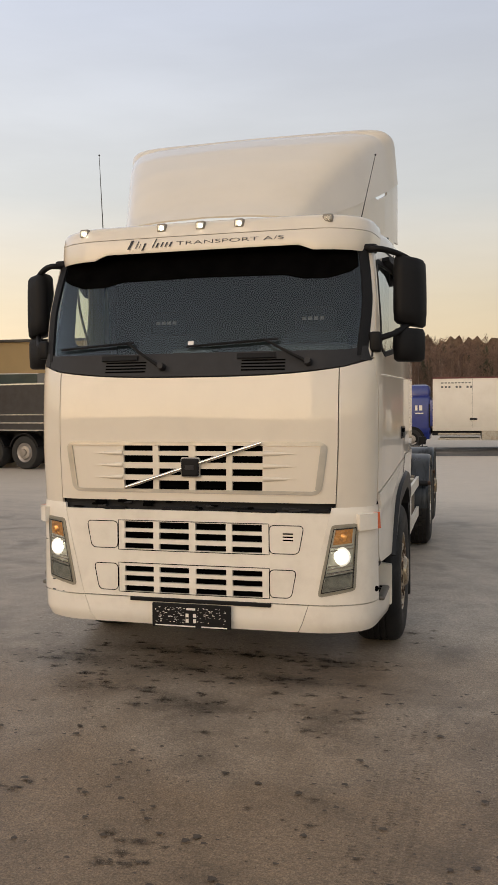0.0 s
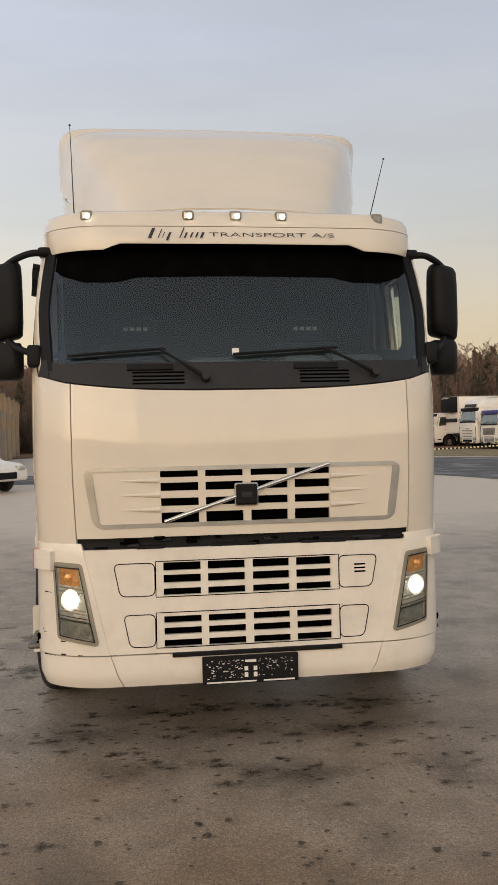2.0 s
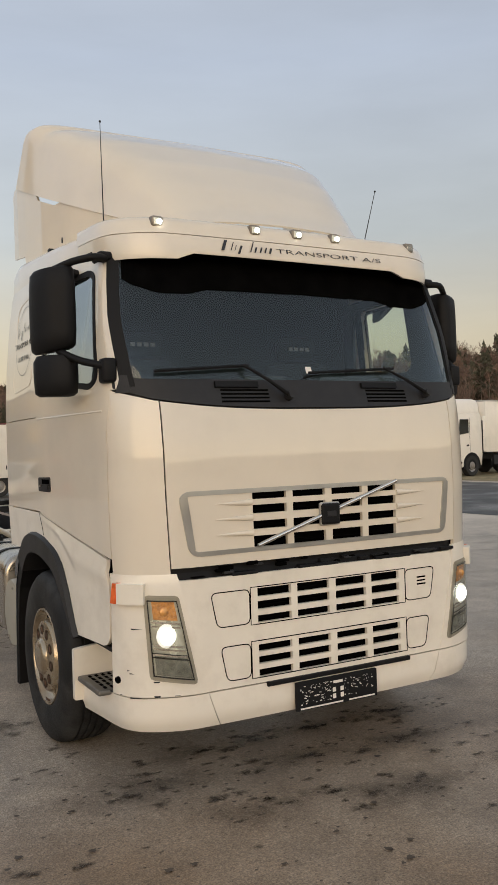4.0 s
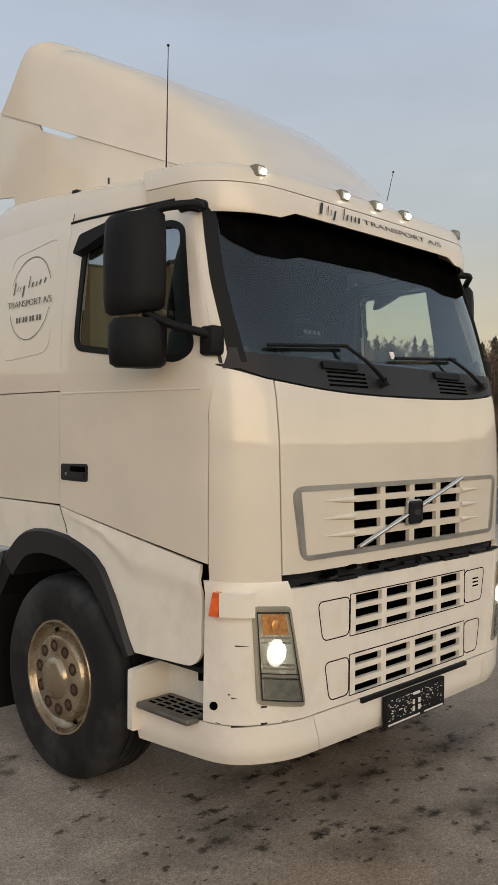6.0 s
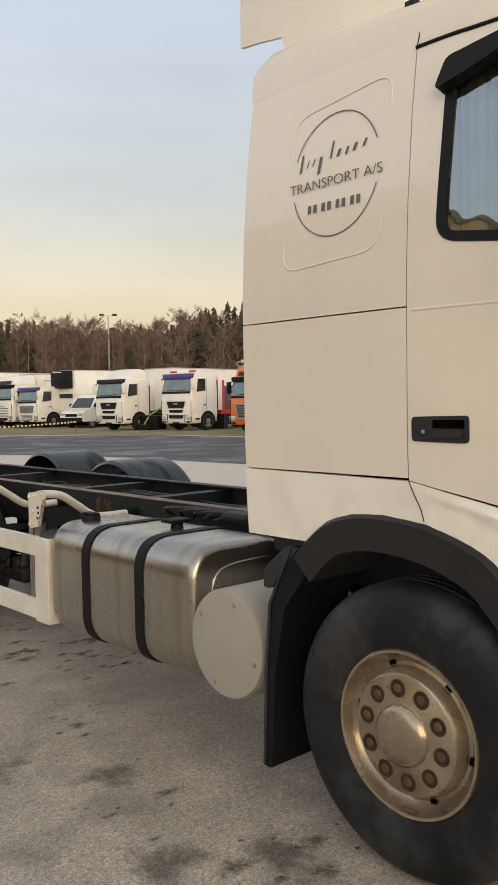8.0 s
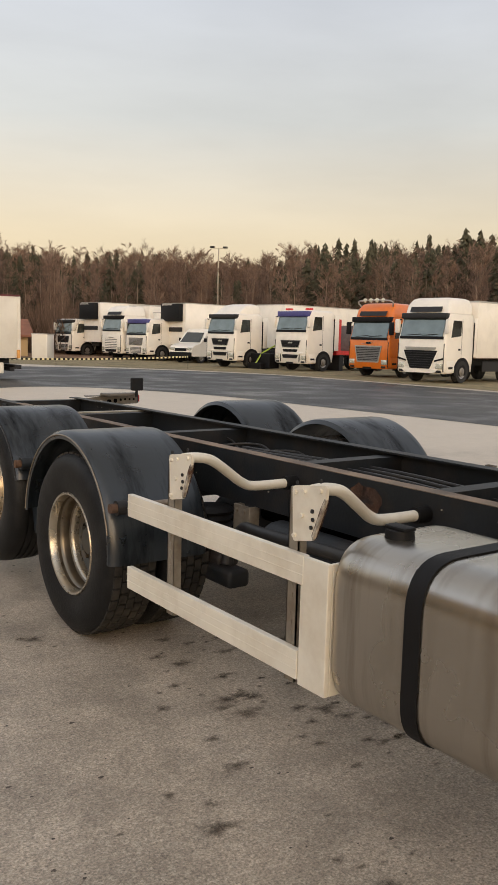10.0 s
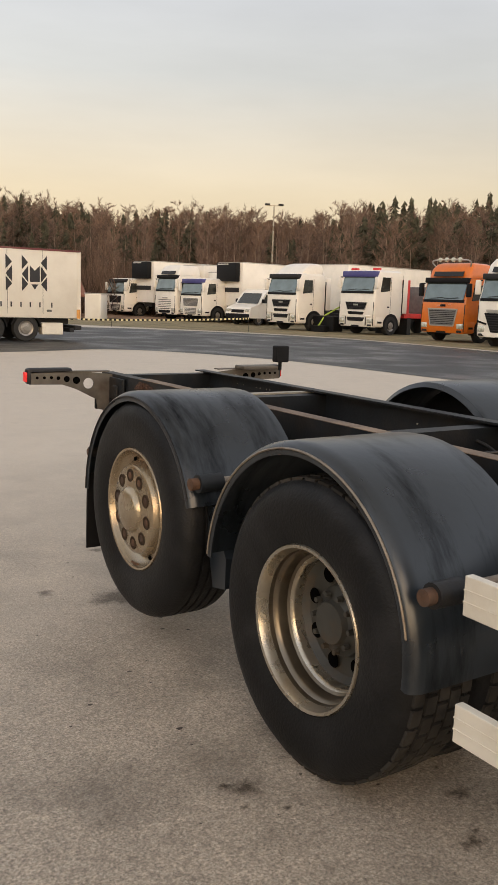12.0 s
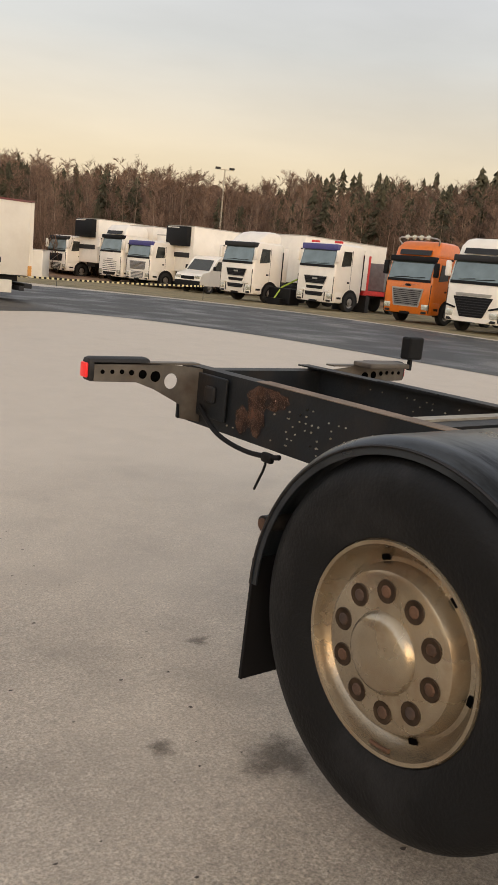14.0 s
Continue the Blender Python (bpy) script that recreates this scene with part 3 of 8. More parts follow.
spots_on_ground("oil_drop", specks, M_DROP, "small dark oil drops on the asphalt", 0.0062)
spots_on_ground("damp_spot", [(x, y, a * 1.5, b * 1.5) for x, y, a, b in [(-1.09, 7.76, 0.15, 0.13), (-1.4, 8.0, 0.05, 0.05), (-1.42, 1.7, 0.13, 0.14), (-1.75, 1.95, 0.16, 0.15), (-1.9, 3.1, 0.2, 0.13), (-0.85, 8.6, 0.06, 0.05), (-1.5, 2.7, 0.14, 0.12)]], M_DAMP, "damp round spots on the asphalt", 0.0026)

# faint ribbed tyre marks across the yard before the cab
tracks = []
for x0, lean in ((1.18, 0.05), (-2.35, 0.12)):
    for k in range(120):
        y = -3.4 + 0.026 * k
        for j in range(5):
            if rnd.random() < 0.72:
                tracks.append((x0 + lean * (y + 3.4) + 0.055 * j + rnd.uniform(-0.004, 0.004), y, 0.017, 0.009))
M_TRACK = patchy(mat("dust_tyre_mark", (0.10, 0.078, 0.058), 0.8, var=0.3, scale=40), 6, 0.40, 0.75, 0.5)
spots_on_ground("tyre_mark", tracks, M_TRACK, "faint ribbed tyre marks in the dust", 0.0090)

# ---- the lorry: cab shape ----
PLAN = smooth_path([(0, 0, 0), (0.45, 0.004, 0), (0.8, 0.013, 0), (0.88, 0.024, 0), (0.95, 0.045, 0), (1.03, 0.085, 0), (1.10, 0.14, 0), (1.145, 0.215, 0), (1.167, 0.32, 0), (1.18, 0.45, 0), (1.206, 0.70, 0), (1.23, 1.0, 0), (1.245, 1.25, 0), (1.245, 2.05, 0)], 8)
PLEN = [0.0]
for pa, pb in zip(PLAN, PLAN[1:]):
    PLEN.append(PLEN[-1] + (pb - pa).length)
WIDE = [(0.30, 0.955), (0.40, 0.985), (0.55, 0.99), (1.1, 0.985), (1.2, 0.99), (1.5, 1.0), (2.05, 1.0), (2.3, 0.99), (2.6, 0.968), (2.8, 0.945), (3.0, 0.90)]
LEAN_BACK = [(0.30, 0.03), (0.40, -0.01), (1.09, -0.012), (1.12, 0.0), (1.5, 0.0), (1.75, 0.008), (1.95, 0.030), (2.1, 0.08), (2.8, 0.33), (3.0, 0.40)]


def plan_at(u):
    a = abs(u)
    for i in range(len(PLEN) - 1):
        if a <= PLEN[i + 1] or i == len(PLEN) - 2:
            t = (a - PLEN[i]) / (PLEN[i + 1] - PLEN[i])
            p, d = PLAN[i].lerp(PLAN[i + 1], t), (PLAN[i + 1] - PLAN[i]).normalized()
            return p, Vector((d.y, -d.x, 0))


def P(u, z, off=0.0):
    """The cab's skin: u metres along its plan from the middle of the front (plus: the lorry's right, x below 0)."""
    p, nrm = plan_at(u)
    w = table(WIDE, z)
    y = p.y + table(LEAN_BACK, z) * max(0.0, 1 - p.y / 1.1)
    # the upper cab has squarer corners
    x = p.x * w + 0.06 * min(1.0, max(0.0, (z - 2.02) / 0.4)) * math.exp(-((p.y - 0.09) / 0.11) ** 2) * min(1.0, max(0.0, (p.x - 0.8) / 0.15))
    s = -1 if u >= 0 else 1
    return Vector((s * (x + nrm.x * off), y + nrm.y * off, z))


def ux(x):
    a = abs(x)
    for i in range(len(PLAN) - 1):
        if a <= PLAN[i + 1].x + 1e-6:
            t = (a - PLAN[i].x) / max(1e-6, PLAN[i + 1].x - PLAN[i].x)
            u = lerp(PLEN[i], PLEN[i + 1], t)
            return u if x <= 0 else -u
    return PLEN[-1] * (1 if x <= 0 else -1)


def uy(y):
    for i in range(len(PLAN) - 1):
        if y <= PLAN[i + 1].y + 1e-6:
            return lerp(PLEN[i], PLEN[i + 1], (y - PLAN[i].y) / max(1e-6, PLAN[i + 1].y - PLAN[i].y))
    return PLEN[-1]


def uyz(y, z):
    """The place along the plan of a point of the side, with the lean of the front undone."""
    lean = table(LEAN_BACK, z)
    return uy(y if y > 1.1 else (y - lean) / (1 - lean / 1.1))


def inside(poly, a, b):
    hit, k = False, len(poly)
    for i in range(k):
        (x0, y0), (x1, y1) = poly[i], poly[i - 1]
        if (y0 > b) != (y1 > b) and a < (x1 - x0) * (b - y0) / (y1 - y0) + x0:
            hit = not hit
    return hit


def span(a, b, n):
    return [lerp(a, b, i / n) for i in range(n + 1)]


def skin(u0, u1, z0, z1, nu=16, nz=16, off=0.0, thick=0.02, hole=None):
    """A piece of the skin; the bounds may be numbers or functions (u of z's share, z of u)."""
    bm = BM()
    rows = []
    for t in span(0, 1, nz):
        row = []
        for s in span(0, 1, nu):
            ua, ub = (u0(t) if callable(u0) else u0), (u1(t) if callable(u1) else u1)
            u = lerp(ua, ub, s)
            za, zb = (z0(u) if callable(z0) else z0), (z1(u) if callable(z1) else z1)
            row.append(P(u, lerp(za, zb, t), off))
        rows.append(row)
    def skip(i, j):
        c = (rows[i][j] + rows[i + 1][j + 1]) / 2
        return hole(c)
    grid(bm, rows, skip if hole else None)
    if thick:
        thicken(bm, thick)
    return bm


def dense(poly, step=0.04):
    """The outline with long edges divided."""
    out = []
    for i, p in enumerate(poly):
        q = poly[(i + 1) % len(poly)]
        n = max(1, int(math.hypot(q[0] - p[0], q[1] - p[1]) / step))
        out += [(lerp(p[0], q[0], k / n), lerp(p[1], q[1], k / n)) for k in range(n)]
    return out


def skin_fan(poly, off, side=True, thick=0.0):
    """A flat-filled outline laid on the skin: (y, z) pairs on the side, (x, z) on the front."""
    bm = BM()
    poly = dense(poly)
    def pt(a, z):
        return P(uyz(a, z) if side else ux(a), z, off)
    c = (sum(p[0] for p in poly) / len(poly), sum(p[1] for p in poly) / len(poly))
    rings = [[bm.verts.new(pt(lerp(c[0], a, k), lerp(c[1], z, k))) for a, z in poly] for k in (0.35, 0.7, 1.0)]
    m = bm.verts.new(pt(*c))
    n = len(poly)
    for i in range(n):
        j = (i + 1) % n
        bm.faces.new((m, rings[0][i], rings[0][j]))
        for a, b in zip(rings, rings[1:]):
            bm.faces.new((a[i], b[i], b[j], a[j]))
    if thick:
        thicken(bm, thick)
    return bm


def skin_ring(poly, w_out, w_in, off, side=True, thick=0.006):
    """A band that follows an outline on the skin."""
    bm = BM()
    poly = dense(poly)
    n = len(poly)
    c = (sum(p[0] for p in poly) / n, sum(p[1] for p in poly) / n)
    rows = [[], []]
    for i in range(n + 1):
        p, a, b = Vector(poly[i % n]), Vector(poly[i - 1]), Vector(poly[(i + 1) % n])
        if (p - a).length < 1e-5:
            a = Vector(poly[i - 2])
        d = (b - a).normalized()
        nm = Vector((d.y, -d.x))
        if nm.dot(p - Vector(c)) < 0:
            nm = -nm
        for row, w in zip(rows, (w_out, -w_in)):
            q = p + nm * w
            row.append(P(uyz(q.x, q.y) if side else ux(q.x), q.y, off))
    grid(bm, rows)
    bmesh.ops.remove_doubles(bm, verts=bm.verts, dist=1e-4)
    thicken(bm, thick)
    return bm


truck = thing("truck", "cream-white three-axle lorry chassis with sleeper cab and roof deflector", "lorry")


def both(name, make, material, label="", smooth=None, parent=None):
    """The same part on the lorry's right and, mirrored, on its left."""
    out = []
    for k in (0, 1):
        bm = make()
        if k:
            mirror(bm)
        out.append(part(name, bm, material, parent[k] if parent else truck, label, smooth))
    return out


# front panel with the upper grille
COLS = [(-0.465, -0.262), (-0.222, -0.018), (0.026, 0.230), (0.270, 0.466)]
UP_ROWS = [(1.222, 1.280), (1.315, 1.357), (1.396, 1.440), (1.470, 1.514)]
MID_ROWS = [(0.835, 0.872), (0.902, 0.945), (0.968, 1.012)]
LOW_ROWS = [(0.556, 0.594), (0.622, 0.660), (0.685, 0.722)]


def front_panel(x_edge, z_lo, z_hi, slots, extra=(), nz=6, off=0.0):
    xs = sorted({round(v, 4) for c in COLS for v in c} | {-0.49, 0.49, 0.0, -0.65, 0.65, -0.8, 0.8, *extra})
    zs = sorted({z_lo, *[v for r in slots for v in r]})
    rows = []
    top = zs[-1]
    zs += [None] * nz
    for i, z in enumerate(zs):
        row = []
        for x in [-1] + [x for x in xs if abs(x) <= 0.66] + [1]:
            if abs(x) == 1:
                continue
            zz = z if z is not None else lerp(top, z_hi(x), (i - len(zs) + nz + 1) / nz)
            row.append((x, zz))
        z0 = row[0][1]
        for k in (0.33, 0.66, 1.0):
            for sgn in (-1, 1):
                e = lerp(0.65, x_edge(z0), k)
                zz = z if z is not None else lerp(top, z_hi(e), (i - len(zs) + nz + 1) / nz)
                row.append((sgn * e, zz))
        row.sort()
        rows.append(row)
    bm = BM()
    def skip(i, j):
        cx, cz = (rows[i][j][0] + rows[i][j + 1][0]) / 2, (rows[i][j][1] + rows[i + 1][j][1]) / 2
        return any(a < cx < b for a, b in COLS) and any(a < cz < b for a, b in slots)
    grid(bm, [[P(ux(x), z, off) for x, z in row] for row in rows], skip)
    return thicken(bm, 0.022)


hood_top = lambda x: 1.935 + 0.045 * (abs(x) / 0.92) ** 3
part("front_panel", front_panel(lambda z: 0.926 + 0.005 * max(0, (z - 1.15) / 0.8), 1.150, hood_top, UP_ROWS), M_CREAM, truck, "cream front panel with slotted grille", 30)
bumper_edge = lambda z: 0.755 + 0.15 * (z - 0.5) / 0.6
part("bumper", front_panel(bumper_edge, 0.525, lambda x: 1.090, LOW_ROWS + MID_ROWS, nz=2), M_CREAM_PLASTIC, truck, "cream plastic bumper with two slotted grilles", 30)
part("bumper_lip", skin(lambda t: ux(lerp(0.70, 0.755, t)), lambda t: ux(-lerp(0.70, 0.755, t)), 0.345, 0.518, 30, 6), M_CREAM_PLASTIC, truck, "", 30)
# plain black sheets stand in for the shade behind the grilles and gap
part("grille_backing", skin(ux(1.0), ux(-1.0), 0.45, 1.62, 30, 8, off=-0.075, thick=0.01), M_HOLE, truck, "near-black sheet put in for the dark behind the grilles")
part("gap_backing", skin(ux(0.93), ux(-0.93), 1.085, 1.160, 30, 2, off=-0.028, thick=0.015), M_BLACK, truck)
rnd = random.Random(14)
for k in range(22):
    x = rnd.uniform(-0.84, 0.80)
    z = rnd.uniform(1.095, 1.135)
    part("gap_clutter", box(BM(), (x, -0.004, z), (x + rnd.uniform(0.03, 0.10), 0.02, z + rnd.uniform(0.006, 0.02)), 0.003), rnd.choice((M_BLACK, M_HOLE, M_TRIM)), truck)
for x0, x1 in ((-0.60, -0.45), (-0.2, 0.05), (0.3, 0.55)):
    part("latch", box(BM(), (x0, -0.012, 1.088), (x1, 0.03, 1.106), 0.005), M_BLACK, truck)
# louvre blades inside the slots
for rows_, nm in ((UP_ROWS, "grille_blade"), (MID_ROWS, "grille_blade"), (LOW_ROWS, "grille_blade")):
    for a, b in rows_:
        bm = BM()
        box(bm, (-0.47, 0.03, a + 0.012), (0.47, 0.055, a + 0.017))
        part(nm, bm, M_HOLE, truck)
# ribs beside the upper grille
for z in (1.298, 1.377, 1.455):
    for s in (-1, 1):
        bm = BM()
        tube(bm, [P(ux(s * x), z, 0.001) for x in span(0.47, 0.68, 6)], [0.016, 0.015, 0.013, 0.010, 0.007, 0.004, 0.001], 8)
        part("grille_rib", bm, M_CREAM, truck, "", 60)
G_OUT = rounded([(-0.862, 1.516), (0.862, 1.516), (0.828, 1.212), (-0.822, 1.212)], 0.05)
part("grille_surround", skin_ring(G_OUT, 0.012, 0.012, 0.004, False, 0.012), M_SILVER, truck, "silver grille surround", 40)
for s in (-1, 1):
    part("grille_surround_end", skin_fan([(s * 0.868, 1.500), (s * 0.828, 1.500), (s * 0.800, 1.235), (s * 0.828, 1.225)], 0.006, False, 0.008), M_SILVER, truck, "", 40)
bm = BM()
tube(bm, [P(ux(x), lerp(1.232, 1.520, (x + 0.45) / 0.90), 0.016) for x in span(-0.45, -0.055, 6)], 0.012, 8)
tube(bm, [P(ux(x), lerp(1.232, 1.520, (x + 0.45) / 0.90), 0.016) for x in span(0.055, 0.46, 6)], 0.012, 8)
part("diagonal_bar", bm, M_CHROME, truck, "chrome diagonal grille bar", 60)
bm = BM()
box(bm, (-0.060, -0.035, 1.310), (0.058, 0.0, 1.424), 0.012)
part("badge_rim", box(BM(), (-0.066, -0.024, 1.304), (0.064, 0.0, 1.430), 0.012), M_SILVER, truck)
part("badge", bm, M_BLACK, truck, "black square grille badge with rounded edges")
bm = BM()
box(bm, (-0.03, -0.039, 1.352), (0.028, -0.034, 1.382), 0.006)
part("badge_plate", bm, M_TRIM, truck)

# covers beside the lower grilles
for z0, z1, xo, xi in ((0.835, 1.012, 0.735, 0.515), (0.560, 0.735, 0.685, 0.515)):
    for s in (-1, 1):
        poly = rounded([(s * 0.512, z1), (s * xo, z1), (s * (xo - 0.035), z0), (s * 0.512, z0)], 0.035)
        part("cover_joint", skin_ring(poly, 0.002, 0.003, 0.0015, False, 0.002), M_HOLE, truck)
    poly = [(-0.508, z1 + 0.008), (0.512, z1 + 0.008), (0.512, z0 - 0.008), (-0.508, z0 - 0.008)]
    part("grille_joint", skin_ring(poly, 0.002, 0.003, 0.0015, False, 0.002), M_HOLE, truck)
for z in (0.925, 0.945, 0.965):
    part("vent_slot", skin_fan([(0.60, z), (0.665, z), (0.665, z - 0.009), (0.60, z - 0.009)], 0.002, False), M_HOLE, truck)
bm = BM()
box(bm, (-0.42, -0.022, 0.500), (0.515, 0.03, 0.524), 0.004)
part("lower_intake", bm, M_BLACK, truck)
bm = BM()
box(bm, (-0.262, -0.040, 0.345), (0.262, -0.018, 0.497), 0.006)
plate = part("plate_holder", bm, M_BLACK, truck, "black dealer plate in a black holder")
rnd = random.Random(8)
bm = BM()
for k in range(150):
    x, z = rnd.uniform(-0.245, 0.225), rnd.uniform(0.375, 0.475)
    if -0.045 < x < 0.04:
        continue
    box(bm, (x, -0.0415, z), (x + rnd.choice((0.003, 0.006, 0.012)), -0.040, z + rnd.choice((0.002, 0.004))))
tagged(part("plate_speckle", bm, M_WHITE, plate, "fine white printed marks"), kind="stuff")
marks = [(-0.03, 0.46, 0.03, 0.474), (-0.24, 0.353, 0.03, 0.361), (0.07, 0.353, 0.24, 0.361)]
for x0 in (-0.035, 0.015):
    marks += [(x0, 0.415, x0 + 0.02, 0.438), (x0, 0.38, x0 + 0.02, 0.405)]
for x0, z0, x1, z1 in marks:
    part("plate_mark", box(BM(), (x0, -0.0415, z0), (x1, -0.040, z1)), M_WHITE, plate)

# corner panels; the joint to the door leans back with the windscreen pillar
JOINT = [(1.2, 0.258), (1.85, 0.240), (2.08, 0.180), (2.75, 0.128)]
def corner():
    return skin(lambda t: ux(-lerp(0.932, 0.938, t)), lambda t: uy(table(JOINT, lerp(1.12, 2.05, t)) - 0.004), 1.120, lambda u: lerp(1.985, 2.05, min(1, max(0, (u - 0.96) / 0.25))), 14, 14)
both("corner_panel", corner, M_CREAM, "", 30)

# bumper corners with the lamps
def bumper_corner():
    return skin(lambda t: ux(-lerp(0.760, 0.905, t)), uy(0.282), 0.525, 1.125, 14, 12, off=0.004)
corners = both("bumper_corner", bumper_corner, M_CREAM_PLASTIC, "cream bumper corner with scuffs", 30)
def lip_corner():
    return skin(lambda t: ux(-lerp(0.705, 0.758, t)), uy(0.69), 0.345, 0.518, 24, 6)
both("bumper_lip_corner", lip_corner, M_CREAM_PLASTIC, "", 30)
LAMP = [(-1.050, 1.018), (-0.912, 1.010), (-0.826, 0.585), (-1.028, 0.622)]
def lamp_ring():
    return skin_ring(rounded([(-a, b) for a, b in LAMP], 0.012, 2), 0.010, 0.009, 0.010, False, 0.014)
def lamp_patch(f0, f1, off, a0=0.06, a1=0.94):
    """A band of the lamp between two shares of its height."""
    def make():
        bm = BM()
        rows = []
        for t in span(f0, f1, 6):
            l = Vector(LAMP[0]).lerp(Vector(LAMP[3]), t)
            r = Vector(LAMP[1]).lerp(Vector(LAMP[2]), t)
            rows.append([P(ux(l.lerp(r, s).x), l.lerp(r, s).y, off) for s in span(a0, a1, 5)])
        grid(bm, rows)
        return bm
    return make
def bulb(t, s, r, off):
    def make():
        bm = BM()
        l, q = Vector(LAMP[0]).lerp(Vector(LAMP[3]), t), Vector(LAMP[1]).lerp(Vector(LAMP[2]), t)
        c = l.lerp(q, s)
        bmesh.ops.create_uvsphere(bm, u_segments=20, v_segments=12, radius=r, matrix=Matrix.Translation(P(ux(c.x), c.y, off)) @ Matrix.Diagonal((1, 0.35, 1, 1)))
        return bm
    return make
lamps = both("headlight", lamp_ring, M_LAMPFRAME, "lit headlight in a tall slanted housing", 40, corners)
for f0, f1, a0, a1 in ((0.030, 0.048, 0.05, 0.95), (0.955, 0.972, 0.05, 0.95), (0.03, 0.972, 0.035, 0.065), (0.03, 0.972, 0.935, 0.965)):
    both("lamp_seal", lamp_patch(f0, f1, 0.017, a0, a1), M_BLACK, "", None, lamps)
both("lamp_divider", lamp_patch(0.675, 0.685, 0.018, 0.05, 0.95), M_BLACK, "", None, lamps)
both("lamp_divider", lamp_patch(0.725, 0.740, 0.018, 0.05, 0.95), M_BLACK, "", None, lamps)
both("reflector", lamp_patch(0.02, 0.98, 0.006), M_LAMPBACK, "", None, lamps)
for f in (0.295, 0.345, 0.575, 0.620):
    both("lamp_facet", lamp_patch(f, f + 0.022, 0.009, 0.10, 0.90), M_CHROME, "", None, lamps)
both("indicator", lamp_patch(0.05, 0.27, 0.010, 0.16, 0.86), M_AMBER, "orange indicator", None, lamps)
both("bulb", bulb(0.46, 0.50, 0.046, 0.010), M_LIT, "bright lit bulb", 60, lamps)
both("bulb_bowl", bulb(0.46, 0.50, 0.062, 0.000), M_LITBOWL, "", 60, lamps)
both("side_lamp", bulb(0.17, 0.5, 0.024, 0.012), M_AMBER, "", 60, lamps)
both("lamp_ring", lambda: lamp_patch(0.68, 0.71, 0.014)(), M_CHROME, "", None, lamps)
both("fog_lamp", lamp_patch(0.72, 0.95, 0.010, 0.10, 0.92), M_FOGLENS, "", None, lamps)
both("lens", lamp_patch(0.0, 1.0, 0.020, 0.02, 0.98), M_LENS, "", None, lamps)
# side marker blisters
def blister():
    bm = skin(uy(0.100), uy(0.200), 0.985, 1.085, 6, 4, off=0.038, thick=0.048)
    return bm
blisters = both("side_marker", blister, M_CREAM_PLASTIC, "cream blister with an orange lens", 40)
both("lens", lambda: skin(lambda t: uy(lerp(0.204, 0.200, t)), lambda t: uy(lerp(0.242, 0.226, t)), 0.984, 1.086, 3, 3, off=0.036, thick=0.044), M_ORANGE, "orange lens", 40, blisters)
def tow_hole():
    bm = BM()
    p = P(uy(0.228), 0.600, 0.006)
    cyl(bm, p, p + Vector((-0.004, -0.003, 0)), 0.018, seg=16)
    return bm
both("towing_hole", tow_hole, M_HOLE)
# scuffs on the bumper corner
for y, z, a, b in ((0.11, 0.86, 0.04, 0.003), (0.03, 0.60, 0.05, 0.004), (0.14, 0.64, 0.02, 0.003), (0.20, 0.53, 0.12, 0.006), (0.03, 0.53, 0.05, 0.006), (0.10, 0.52, 0.06, 0.004), (0.16, 0.655, 0.012, 0.004)):
    q = [P(uy(y), z, 0.0065), P(uy(y + a), z + 0.004, 0.0065), P(uy(y + a), z - b, 0.0065), P(uy(y), z - b * 0.4, 0.0065)]
    bm = BM()
    bm.faces.new([bm.verts.new(v) for v in q])
    part("scuff", bm, M_TRIM, corners[0], "dark scuff mark")

# windscreen, cowl and pillars
WS_LO, WS_HI = 2.085, 2.80
glass_edge = 1.045
ws = part("windscreen", skin(ux(glass_edge + 0.02), ux(-glass_edge - 0.02), WS_LO - 0.01, WS_HI, 30, 14, off=-0.006, thick=0), M_GLASS, truck, "dark tinted windscreen with a black frame", 40)
ws.visible_shadow = False
part("cowl", skin(ux(1.12), ux(-1.12), lambda u: 1.945 + 0.045 * min(1, (abs(u) / 0.93)) ** 3 + max(0, abs(u) - 0.95) * 0.30, lambda u: 2.095 + max(0, abs(u) - 0.95) * 0.12, 36, 6, off=0.002), M_TRIM, truck, "black plastic cowl under the windscreen", 30)
both("cowl_end", lambda: skin(ux(-1.0), uy(0.235), 1.985, 2.13, 8, 4, off=-0.012, thick=0.012), M_TRIM, "", 30)
def pillar_trim():
    return skin(lambda t: ux(-lerp(1.026, 1.006, t)), lambda t: ux(-lerp(1.088, 1.066, t)), 2.06, 2.82, 4, 14, off=0.004)
both("pillar_trim", pillar_trim, M_BLACK, "", 30)
def pillar():
    return skin(lambda t: ux(-lerp(1.084, 1.062, t)), lambda t: uy(table(JOINT, lerp(2.05, 2.84, t)) - 0.004), 2.05, 2.84, 6, 14)
both("pillar", pillar, M_CREAM, "", 30)
def pillar_foot():
    return skin(lambda t: ux(-1.05), lambda t: uy(table(JOINT, lerp(2.03, 2.12, t)) - lerp(0.035, 0.055, t)), 2.03, 2.12, 6, 6, off=0.004)
both("pillar_foot", pillar_foot, M_TRIM, "black plastic corner of the cowl", 30)
# near-black band laid on the glass for the visor's reflection
def strip_low(u):
    a = abs(u)
    return table([(0.0, 2.600), (0.58, 2.592), (0.70, 2.562), (0.86, 2.560), (0.96, 2.60), (1.05, 2.66)], a)
bm = skin(ux(1.0), ux(-1.0), strip_low, 2.80, 70, 3, off=-0.003, thick=0.0)
part("visor_reflection", bm, M_HOLE, truck, "black wavy-edged band painted as the visor's reflection in the windscreen")
